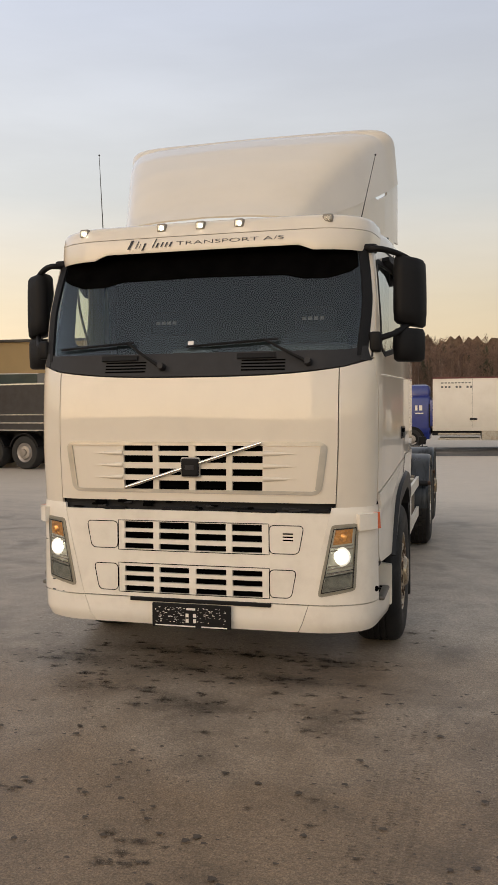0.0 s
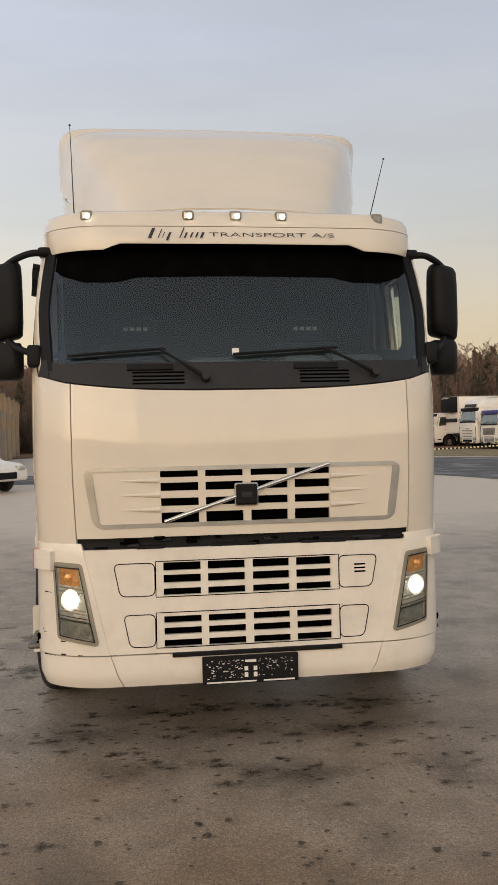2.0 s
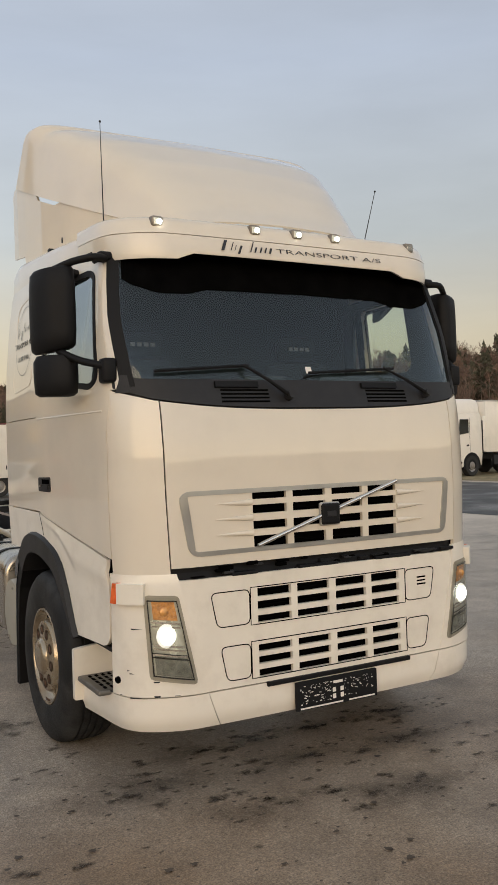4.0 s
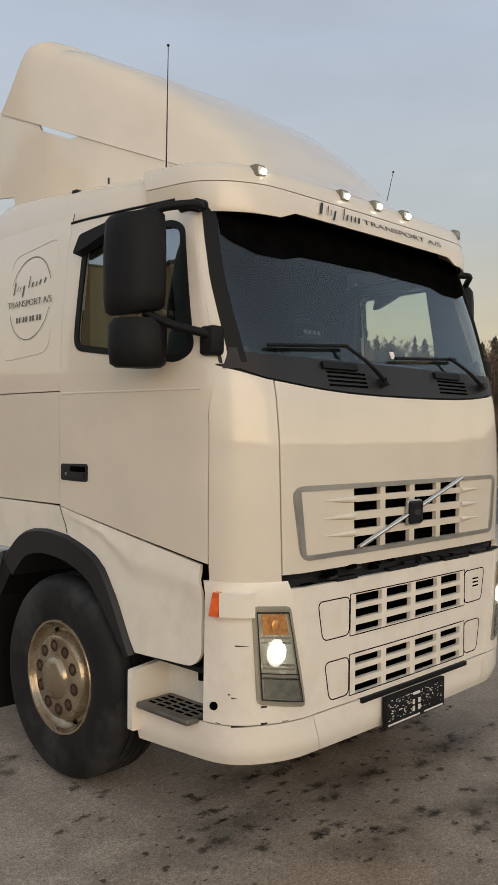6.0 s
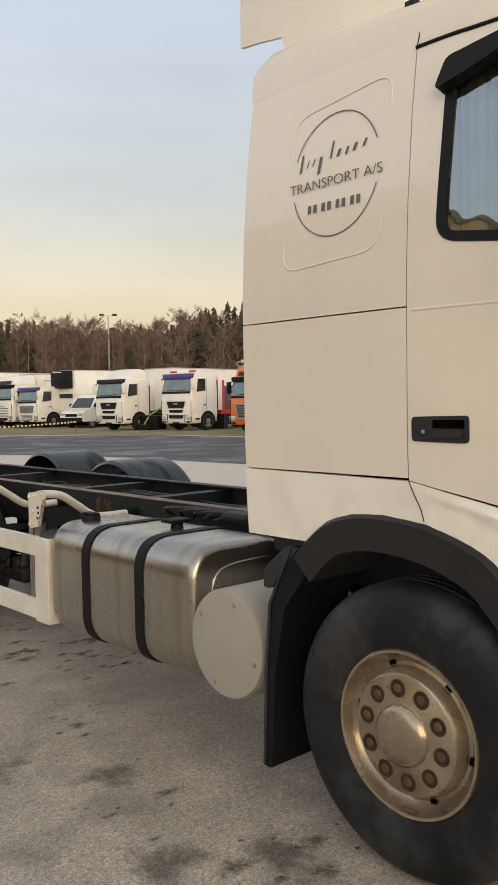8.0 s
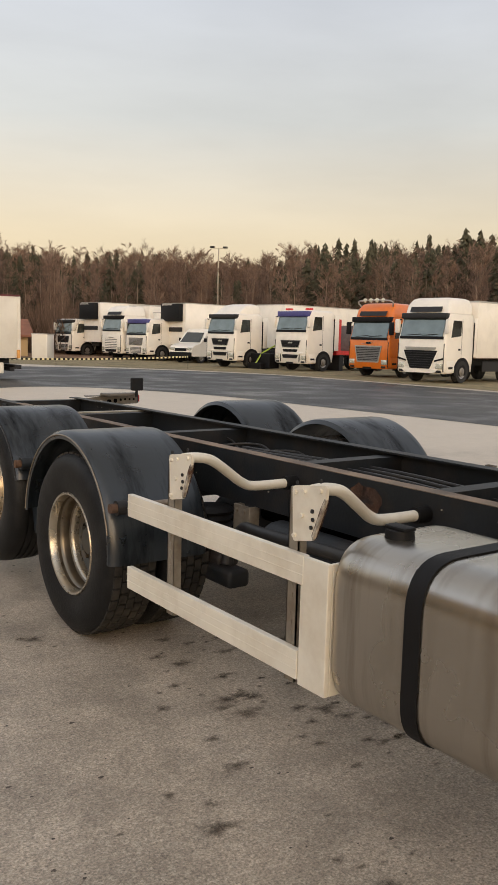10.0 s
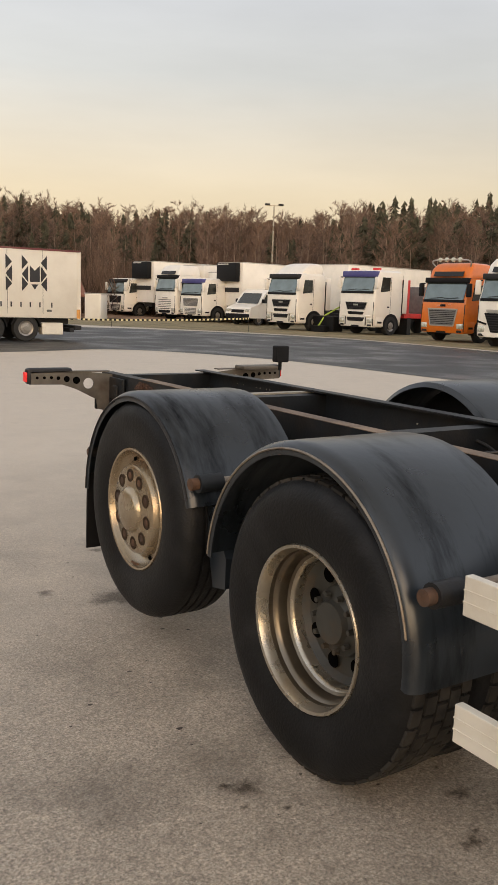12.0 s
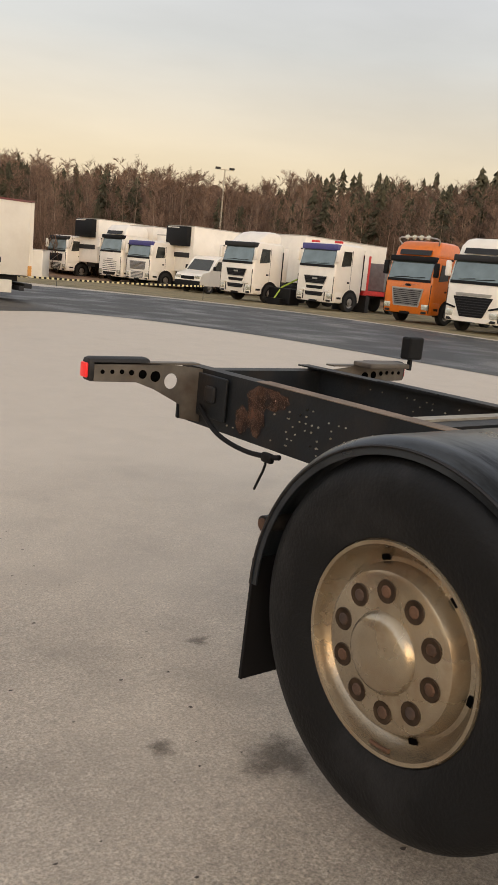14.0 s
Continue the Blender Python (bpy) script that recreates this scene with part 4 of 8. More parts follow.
for x0, x1 in ((-0.60, -0.32), (0.32, 0.60)):
    for k in range(4):
        part("cowl_vent", skin(ux(x0), ux(x1), 1.975 + 0.02 * k, 1.983 + 0.02 * k, 6, 1, off=0.006, thick=0.004), M_HOLE, truck)
    part("wiper_cover", skin(ux(x0 - 0.03), ux(x1 - 0.06), 2.055, 2.085, 8, 2, off=0.02, thick=0.02), M_BLACK, truck, "", 30)
# wipers
for px, pz, tx, tz, bx0, bx1 in ((-0.205, 2.005, -0.45, 2.165, -0.93, -0.42), (0.745, 2.020, 0.46, 2.170, -0.05, 0.55)):
    bm = BM()
    arm = [P(ux(lerp(px, tx, t)), lerp(pz, tz, t), 0.035 + 0.02 * math.sin(t * 3.1)) for t in span(0, 1, 8)]
    tube(bm, arm, [0.014, 0.013, 0.012, 0.011, 0.010, 0.009, 0.009, 0.008, 0.008], 6)
    wiper = part("wiper", bm, M_BLACK, truck, "black wiper arm and blade", 60)
    bm = BM()
    tube(bm, [P(ux(x), lerp(2.135, 2.170, (x - bx0) / (bx1 - bx0)), 0.022) for x in span(bx0, bx1, 14)], 0.009, 6)
    part("blade", bm, M_BLACK, wiper)
    bm = BM()
    c = P(ux(px), pz, 0.01)
    cyl(bm, c, c + Vector((0, -0.045, 0.01)), 0.026, 0.02, 14)
    part("pivot", bm, M_TRIM, wiper)
part("sticker", skin_fan([(-0.050, 2.172), (-0.012, 2.172), (-0.012, 2.134), (-0.050, 2.134)], -0.003, False), M_WHITE, truck, "white inspection sticker on the windscreen")

# doors
WIN = rounded([(1.105, 2.700), (1.125, 2.165), (0.43, 2.075), (0.350, 2.115), (0.462, 2.665), (0.53, 2.70)], 0.06)
door_low = lambda y: 1.186 + 0.202 * min(1, max(0, (y - 0.20) / 1.05))
def yu(u):
    return plan_at(u)[0].y
WIN_DRIVER = rounded([(1.215, 2.700), (1.222, 2.175), (0.43, 2.075), (0.350, 2.115), (0.462, 2.665), (0.53, 2.70)], 0.06)
def door(outline):
    return skin(lambda t: uy(table(JOINT, lerp(1.19, 2.78, t))), uy(1.2455), lambda u: door_low(yu(u)), lambda u: 2.800 if yu(u) > 0.5 else lerp(2.72, 2.8, min(1, max(0, (yu(u) - 0.1) / 0.4))), 90, 104, off=0.002, thick=0.03, hole=lambda c: inside(outline, c.y, c.z))
def by_side(make):
    """A maker for both(): first with the outline of the right window, then of the driver's."""
    outlines = iter((WIN, WIN_DRIVER))
    return lambda: make(next(outlines))
doors = both("door", by_side(door), M_CREAM, "cream cab door with black-edged window", 25)
both("door_card", by_side(lambda o: skin(uy(0.42), uy(1.30), 2.0, 2.78, 70, 60, off=-0.034, thick=0.0, hole=lambda c: inside(o, c.y, c.z))), M_DASH, "dark inner face of the door", None, doors)
both("window_seal", by_side(lambda o: skin_ring(o, 0.013, 0.019, 0.006, True, 0.010)), M_BLACK, "", 40, doors)
wins = both("window", by_side(lambda o: skin_fan(o, -0.004, True, 0.0)), M_SIDEGLASS, "side window with the yard mirrored in it", 40, doors)
for w in wins:
    w.visible_shadow = False
def handle():
    return skin_fan(rounded([(1.228, 1.598), (1.020, 1.602), (1.020, 1.514), (1.228, 1.518)], 0.015, 3), 0.006, True, 0.01)
both("door_handle", handle, M_TRIM, "dark recessed door handle", 40, doors)
both("handle_grip", lambda: skin_fan([(1.145, 1.588), (1.035, 1.588), (1.035, 1.562), (1.145, 1.562)], 0.010, True, 0.004), M_HOLE, "", 40, doors)
both("handle_lever", lambda: skin_fan([(1.14, 1.558), (1.04, 1.558), (1.04, 1.530), (1.14, 1.530)], 0.016, True, 0.010), M_TRIM, "", 40, doors)
both("door_lock", lambda: skin_fan([(1.186, 1.556), (1.174, 1.556), (1.174, 1.542), (1.186, 1.542)], 0.012, True, 0.004), M_SILVER, "small silver lock", 40, doors)
both("waistline_crease", lambda: tube(BM(), [P(uy(y), 1.945, -0.0035) for y in span(0.27, 1.23, 20)], 0.008, 8), M_CREAM, "", 80, doors)
def deflector_win():
    bm = BM()
    pts = [(1.135, 2.62), (1.10, 2.715), (0.9, 2.752), (0.68, 2.752), (0.66, 2.715), (0.9, 2.70), (1.02, 2.655)]
    return skin_fan(rounded(pts, 0.02, 3), 0.055, True, 0.05)
both("window_deflector", deflector_win, M_BLACK, "", 40)

# the doors' dark inner linings leave a smaller opening
def lining():
    bm = BM()
    inner = dense(rounded([(1.18, 2.70), (1.19, 2.26), (0.60, 2.20), (0.54, 2.24), (0.62, 2.68), (0.68, 2.70)], 0.05))
    c = (0.87, 2.40)
    rows = []
    for k in (0.0, 1.0):
        row = []
        for y, z in inner:
            oy, oz = (max(0.17 + table(LEAN_BACK, min(2.755, max(1.75, c[1] + (z - c[1]) * 1.9))), min(1.30, c[0] + (y - c[0]) * 2.4)), max(1.75, min(2.755, c[1] + (z - c[1]) * 1.9)))
            row.append((-1.085, lerp(y, oy, k), lerp(z, oz, k)))
        rows.append(row + row[:1])
    grid(bm, rows)
    bmesh.ops.remove_doubles(bm, verts=bm.verts, dist=1e-5)
    return thicken(bm, 0.02)
both("door_lining", lining, M_DASH, "dark inner door lining", None, doors)

# sleeper side panels
both("sleeper_panel", lambda: skin(uy(1.2505), uy(2.05), 1.960, 2.845, 12, 16), M_CREAM, "cream sleeper side panel", 30)
both("side_locker_panel", lambda: skin(uy(1.2505), uy(2.05), lambda u: 1.394, 1.955, 12, 10), M_CREAM, "", 30)
EMB = rounded([(1.79, 2.70), (1.335, 2.755), (1.365, 2.165), (1.83, 2.135)], 0.08)
def emboss():
    bm = BM()
    tube(bm, [P(uy(a), z, -0.001) for a, z in EMB], 0.0042, 6, True)
    return bm
both("pressed_edge", emboss, M_CREAM, "", 80)
# round company mark: two arcs, lettering and bars
def arc(a0, a1, w=0.0045):
    bm = BM()
    rows = [[P(uy(1.577 - r * 0.93 * math.cos(radians(a))), 2.46 + r * math.sin(radians(a)), 0.003) for a in span(a0, a1, 30)] for r in (0.222, 0.222 - w)]
    grid(bm, rows)
    return bm
part("mark_arc", arc(22, 158), M_GREYDECAL, truck, "thin dark arc of the round company mark")
part("mark_arc", arc(198, 342), M_GREYDECAL, truck)
def side_bar(y0, y1, z0, z1, slant=0.0):
    return skin_fan([(y0 - slant, z1), (y1 - slant, z1), (y1, z0), (y0, z0)], 0.003, True)
for y0, y1, z0, z1 in ((1.735, 1.715, 2.475, 2.555), (1.70, 1.69, 2.49, 2.53), (1.672, 1.662, 2.49, 2.53), (1.645, 1.62, 2.455, 2.53), (1.585, 1.57, 2.50, 2.575), (1.555, 1.53, 2.50, 2.54), (1.515, 1.495, 2.50, 2.54), (1.48, 1.455, 2.505, 2.545), (1.435, 1.415, 2.51, 2.55)):
    part("mark_bar", side_bar(y0 + 0.018, y0 + 0.018 - 0.55 * (y0 - y1), z0 + 0.018, z1 + 0.004, 0.012), M_GREYDECAL, truck)
for k in range(8):
    y0 = 1.70 - 0.028 * k - (0.012 if k > 1 else 0) - (0.012 if k > 3 else 0) - (0.012 if k > 5 else 0)
    part("mark_bar", side_bar(y0, y0 - 0.017, 2.335, 2.365), M_GREYDECAL, truck)


def lettering(body, size, m, material, parent, squash=1.0):
    cu = bpy.data.curves.new("lettering", "FONT")
    cu.body, cu.size, cu.extrude = body, size, 0.0008
    cu.align_x = "CENTER"
    cu.offset = -0.012 * size
    ob = bpy.data.objects.new("lettering", cu)
    me = bpy.data.meshes.new_from_object(ob)
    bpy.data.objects.remove(ob)
    me.transform(m @ Matrix.Diagonal((squash, 1, 1, 1)))
    whole = BM()
    whole.from_mesh(me)
    bpy.data.meshes.remove(me)
    left = set(whole.verts)
    while left:
        # one connected piece is one letter
        piece, edge = set(), [left.pop()]
        while edge:
            v = edge.pop()
            piece.add(v)
            for e in v.link_edges:
                w = e.other_vert(v)
                if w in left:
                    left.discard(w)
                    edge.append(w)
        bm = BM()
        copies = {v: bm.verts.new(v.co) for v in piece}
        for f in {f for v in piece for f in v.link_faces}:
            bm.faces.new([copies[v] for v in f.verts])
        part("letter", bm, material, parent)
    whole.free()


side_m = Matrix(((0, 0, -1, -1.2275), (-1, 0, 0, 1.575), (0, 1, 0, 2.420), (0, 0, 0, 1)))
lettering("TRANSPORT A/S", 0.050, side_m, M_GREYDECAL, truck, 1.2)

# roof, rear wall
def roof_bm():
    bm = BM()
    rows = []
    for y in span(0.40, 2.06, 18):
        zr = 2.905 + 0.080 * (y - 0.4)
        edge = 1.245 * table(WIDE, 2.80) - 0.012 + 0.0 * y
        narrow = table([(0.4, 0.90), (0.62, 0.93), (0.80, 0.965), (1.0, 0.99), (1.25, 1.0)], y)
        zr -= 0.03 * max(0.0, (0.75 - y) / 0.35)
        drop = 0.05 * max(0, (y - 1.93) / 0.13) ** 2
        half = [(edge * narrow, 2.805 if y < 1.25 else 2.845), (edge * narrow - 0.006, zr - 0.045), (edge * narrow - 0.03, zr - 0.005), (edge * narrow - 0.10, zr + 0.035), (0.7, zr + 0.085), (0.35, zr + 0.11), (0, zr + 0.115)]
        half = [(x, z - drop * (1 if z > 2.9 else 0)) for x, z in half]
        rows.append([(-x, y, z) for x, z in half] + [(x, y, z) for x, z in half[::-1][1:]])
    grid(bm, rows)
    return thicken(bm, 0.02)
part("roof", roof_bm(), M_CREAM, truck, "", 35)
bm = BM()
half = [(1.225, 1.13), (1.228, 2.05), (1.215, 2.3), (1.19, 2.6), (1.155, 2.84), (1.13, 2.96), (0.9, 3.04)]
slab(bm, half + [(-x, z) for x, z in half[::-1]], 1, 2.035, 2.055)
part("rear_wall", bm, M_CREAM, truck)
both("roof_joint", lambda: tube(BM(), [P(uy(1.25), z, 0.0) for z in span(2.80, 2.9, 4)] , 0.002, 5), M_TRIM)
both("drip_rail", lambda: tube(BM(), [P(uy(y), 2.806, 0.003) for y in span(0.30, 1.25, 12)], 0.007, 6), M_BLACK)

# lower fairing and wheel arch
FAIR_TOP = [(0.298, 1.196), (1.245, 1.388), (2.06, 1.3935)]
ARCH = [(0.700, 0.745), (0.735, 0.80), (0.82, 0.97), (0.914, 1.115), (1.02, 1.19), (1.18, 1.245), (1.36, 1.262), (1.50, 1.252), (1.62, 1.215), (1.73, 1.130)]
def fairing():
    bm = BM()
    def arch_z(y):
        if y <= ARCH[0][0]:
            return 0.745 + 0.075 * (1 - math.sqrt(max(0.0, 1 - max(0, (0.385 - y) / 0.0875) ** 2)))
        if y >= ARCH[-1][0]:
            return 1.128
        return table(ARCH, y)
    ys = sorted(set(span(0.298, 2.06, 60)) | set(span(0.298, 0.385, 8)) | {a for a, _ in ARCH})
    bump = lambda y, t: 0.018 * math.exp(-((t - 0.80) / 0.10) ** 2) * min(1, max(0, (1.25 - y) / 0.5))
    rows = [[P(uy(y), lerp(arch_z(y), table(FAIR_TOP, y) - 0.004, t), 0.004 + bump(y, t)) for y in ys] for t in span(0, 1, 12)]
    grid(bm, rows)
    return thicken(bm, 0.02)
both("fairing_joint", lambda: tube(BM(), [P(uy(y), z, 0.0055) for y, z in ((1.245, 1.385), (1.225, 1.34), (1.20, 1.295), (1.19, 1.255))], 0.0018, 5), M_TRIM)
def flap_bracket():
    bm = BM()
    slab(bm, rounded([(1.77, 1.10), (1.84, 1.095), (1.958, 1.0), (1.966, 0.92), (1.92, 0.92), (1.84, 1.03)], 0.015, 3), 0, -1.236, -0.95)
    return bm
both("flap_bracket", flap_bracket, M_FENDER, "shiny blue-grey flap bracket")
both("lower_fairing", fairing, M_CREAM_PLASTIC, "cream fairing over the front wheel", 30)
WF = (1.285, 0.515)
def arch_ring():
    bm = BM()
    pts = smooth_path([(a, b, 0) for a, b in [(0.70, 0.735)] + ARCH[1:] + [(1.78, 1.075)]], 3)
    rows = [[], [], [], []]
    for p in pts:
        d = Vector((WF[0], WF[1], 0)) - p
        inner = p + d.normalized() * (0.055 + 0.075 * min(1, max(0, (p.y - 0.75) / 0.35)))
        xo = P(uy(min(p.x, 2.05)), 1.2).x
        rows[0].append((xo - 0.002, p.x, p.y))
        rows[1].append((xo - 0.026, p.x + d.normalized().x * 0.015, p.y + d.normalized().y * 0.015))
        rows[2].append((xo - 0.020, inner.x, inner.y))
        rows[3].append((-0.86, inner.x, inner.y))
    grid(bm, rows)
    return thicken(bm, 0.01)
both("wheel_arch", arch_ring, M_ARCHPLASTIC, "black plastic wheel arch", 50)
def inner_guard():
    bm = BM()
    slab(bm, [(1.66, 1.10), (1.80, 1.10), (1.92, 0.86), (1.945, 0.60), (1.965, 0.19), (1.935, 0.195), (1.905, 0.60), (1.85, 0.85)], 0, -1.235, -0.86)
    return bm
both("mud_flap", inner_guard, M_BLACK, "black rubber mud flap")
both("flap_edge", lambda: slab(BM(), [(1.80, 1.10), (1.815, 1.10), (1.935, 0.86), (1.96, 0.60), (1.98, 0.20), (1.966, 0.195), (1.946, 0.60), (1.921, 0.86)], 0, -1.240, -0.90), M_FENDER, "shiny blue-grey back of the flap")
def guard_bracket():
    bm = BM()
    box(bm, (-1.20, 1.86, 0.93), (-0.95, 1.93, 1.02), 0.01)
    cyl(bm, (-1.15, 1.87, 1.03), (-0.9, 1.87, 1.03), 0.022, seg=10)
    box(bm, (-1.12, 1.80, 1.01), (-1.04, 1.90, 1.06), 0.008)
    return bm
both("guard_bracket", guard_bracket, M_CHASSIS)

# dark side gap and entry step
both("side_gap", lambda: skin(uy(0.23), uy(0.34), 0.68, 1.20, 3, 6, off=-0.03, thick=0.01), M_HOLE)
def step_shell():
    bm = BM()
    # back and end walls of the foot well
    box(bm, (-1.02, 0.26, 0.50), (-1.0, 0.69, 0.735), 0.004)
    slab(bm, rounded([(-1.235, 0.40), (-1.0, 0.40), (-1.0, 0.70), (-1.235, 0.675)], 0.01, 2), 1, 0.66, 0.695)
    return bm
steps = both("entry_step", step_shell, M_CREAM_PLASTIC, "cream entry step well with a grey tread", 30)
def tread():
    bm = BM()
    box(bm, (-1.222, 0.30, 0.505), (-1.01, 0.655, 0.535), 0.012)
    return bm
both("tread", tread, M_TREADPLATE, "dark grey metal tread plate", None, steps)
def tread_slots():
    bm = BM()
    for k in range(5):
        for j in range(4):
            box(bm, (-1.178 + 0.036 * j, 0.325 + 0.062 * k, 0.5345), (-1.160 + 0.036 * j, 0.370 + 0.062 * k, 0.5362), 0.002)
    return bm
for ob in both("tread_slot", tread_slots, M_HOLE, "", None, steps):
    tagged(ob, kind="stuff")
steps[1].location.x -= 0.035
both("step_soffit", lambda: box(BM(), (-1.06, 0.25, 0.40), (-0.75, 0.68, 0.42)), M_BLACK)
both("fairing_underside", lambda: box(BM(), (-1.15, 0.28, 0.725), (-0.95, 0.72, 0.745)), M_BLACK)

# visor and roof lamps
VIS = [(2.735, 0.20, 1.098), (2.79, 0.195, 1.106), (2.868, 0.215, 1.112), (2.872, 0.215, 1.112), (2.930, 0.232, 1.108), (2.958, 0.255, 1.098), (2.976, 0.30, 1.075), (2.988, 0.46, 1.01)]
def visor_rows(rows_, notch):
    out = []
    for k, (z, y0, w) in enumerate(rows_):
        row = []
        for s in span(-1, 1, 60):
            a = abs(s)
            u = a * 1.50
            p, _ = plan_at(u)
            x = p.x * w / 1.175
            y = y0 + p.y * 1.05
            zz = z
            if notch and k < 2:
                zz += 0.035 * (1 if abs(x) < 0.66 else max(0, 1 - (abs(x) - 0.66) / 0.09)) * (1 - 0.5 * k) - 0.015 * max(0, a - 0.8) * 5
            zz += 0.02 * max(0, y - 0.35)
            row.append((math.copysign(x, s), min(y, 0.78), zz))
        out.append(row)
    return out
part("sun_visor", thicken(grid(BM(), visor_rows(VIS[:3], True)), 0.015), M_CREAM, truck, "cream sun visor with black lettering", 35)
part("visor_cap", thicken(grid(BM(), visor_rows(VIS[3:], False)), 0.015), M_CREAM, truck, "", 35)
def visor_y(x, z):
    p, _ = plan_at(ux(abs(x) * 1.175 / 1.09))
    return table([(2.752, 0.20), (2.80, 0.195), (2.872, 0.215), (2.930, 0.232), (2.958, 0.255), (2.976, 0.30)], z) + p.y * 1.05
for x, lit in ((-0.838, True), (-0.270, True), (0.0, True), (0.262, True), (0.835, False)):
    y = visor_y(x, 2.94)
    bm = BM()
    box(bm, (x - 0.034, y - 0.020, 2.905), (x + 0.034, y + 0.05, 2.965), 0.014)
    lamp = part("roof_lamp", bm, M_POST, truck, "small roof marker lamp" + (", lit" if lit else ", unlit"), 40)
    bm = BM()
    box(bm, (x - 0.024, y - 0.026, 2.912), (x + 0.024, y - 0.016, 2.952), 0.008)
    part("lens", bm, M_LENS if not lit else M_LAMPBACK, lamp)
    if lit:
        bm = BM()
        bmesh.ops.create_uvsphere(bm, u_segments=12, v_segments=8, radius=0.015, matrix=Matrix.Translation((x + 0.006, y - 0.027, 2.930)))
        part("bulb", bm, M_ROOFLIT, lamp, "", 60)
vis_m = Matrix(((1, 0, 0, 0.245), (0, 0.27, -1, visor_y(0.2, 2.81) - 0.006), (0, 1, 0, 2.806), (0, 0, 0, 1)))
lettering("TRANSPORT A/S", 0.037, vis_m @ Matrix.Translation((-0.04, 0.003, 0)), M_DECAL, truck, 2.68)
def visor_quad(pts):
    bm = BM()
    for p in ((0, 1, 2, 3),):
        bm.faces.new([bm.verts.new((pts[i][0], visor_y(pts[i][0], pts[i][1]) - 0.007, pts[i][1])) for i in p])
    return thicken(bm, 0.001)
for x0, w, z0, z1 in ((-0.50, 0.040, 2.798, 2.858), (-0.445, 0.012, 2.800, 2.850), (-0.420, 0.009, 2.802, 2.834), (-0.400, 0.030, 2.786, 2.834), (-0.325, 0.014, 2.800, 2.862), (-0.300, 0.024, 2.800, 2.832), (-0.266, 0.020, 2.802, 2.834), (-0.237, 0.020, 2.802, 2.834), (-0.208, 0.030, 2.802, 2.834)):
    part("name_bar", visor_quad([(x0, z0), (x0 + w * 0.45, z0), (x0 + w * 0.45 + 0.022 * (z1 - z0) / 0.05, z1), (x0 + 0.022 * (z1 - z0) / 0.05, z1)]), M_DECAL, truck, "black slanted bar of the script name")
# roof air deflector
def defl_section(y):
    zc = table([(0.42, 2.995), (0.55, 3.10), (0.75, 3.29), (1.0, 3.50), (1.3, 3.71), (1.6, 3.86), (1.8, 3.925), (1.95, 3.945), (2.12, 3.935)], y)
    zl = table([(0.42, 2.955), (0.55, 2.97), (2.10, 3.585)], y)
    hw = table([(0.42, 0.56), (0.55, 0.61), (0.8, 0.705), (1.1, 0.83), (1.4, 0.95), (1.7, 1.05), (1.95, 1.105), (2.12, 1.125)], y)
    lowx = table([(0.42, 0.61), (0.55, 0.66), (0.8, 0.755), (1.1, 0.875), (1.4, 0.985), (1.7, 1.07), (1.95, 1.115), (2.12, 1.135)], y)
    return zc, zl, hw, lowx
def deflector():
    bm = BM()
    rows = []
    for y in span(0.42, 2.08, 40):
        zc, zl, hw, lowx = defl_section(y)
        h = zc - zl
        half = []
        for a in span(0, 90, 12):
            ca, sa = math.cos(radians(a)), math.sin(radians(a))
            e = lerp(0.33, 0.19, min(1, max(0, (y - 0.6) / 1.0)))
            x, z = hw * ca ** e if ca > 1e-6 else 0.0, zl + h * sa ** e
            x = x + (lowx - hw) * (1 - sa ** e)
            yy = y
            if y > 1.7:
                yy = y - 0.34 * ((y - 1.7) / 0.38) * (z - zl) / max(0.01, h) * lerp(0.5, 0.9, min(1, max(0, (x - 0.3) / 0.8)))
            half.append((x, yy, z + 0.03 * (1 - (x / hw) ** 2)))
        rows.append([(-x, yy, z) for x, yy, z in half] + [(x, yy, z) for x, yy, z in half[::-1][1:]])
    grid(bm, rows)
    return thicken(bm, 0.012)
part("roof_deflector", deflector(), M_CREAM, truck, "cream roof air deflector with rounded edges", 40).location = (0, -0.03, 0)
def side_wing():
    bm = BM()
    top = [(0.52, 2.955), (1.0, 3.145), (1.50, 3.34), (1.56, 3.335), (1.76, 3.415), (1.79, 3.47), (2.10, 3.59), (2.17, 3.585), (2.212, 3.55)]
    low = [(0.52, 2.90), (0.7, 2.92), (1.2, 2.95), (1.9, 3.0), (1.965, 3.01), (1.985, 3.085), (2.215, 3.11)]
    ys = sorted(set(span(0.56, 2.212, 30)) | {1.5, 1.56, 1.76, 1.79, 1.965, 1.985, 2.10, 2.17})
    rows = [[(-defl_section(min(y, 2.1))[3] + 0.012, y, lerp(table(low, y), table(top, y) + (0.014 if y < 1.5 or 1.8 < y < 2.0 else 0.0), t)) for y in ys] for t in (0, 0.35, 0.7, 1)]
    grid(bm, rows)
    return thicken(bm, 0.016)
for w in both("deflector_wing", side_wing, M_CREAM, "cream side wing under the roof deflector"):
    w.location = (0, -0.04, 0)
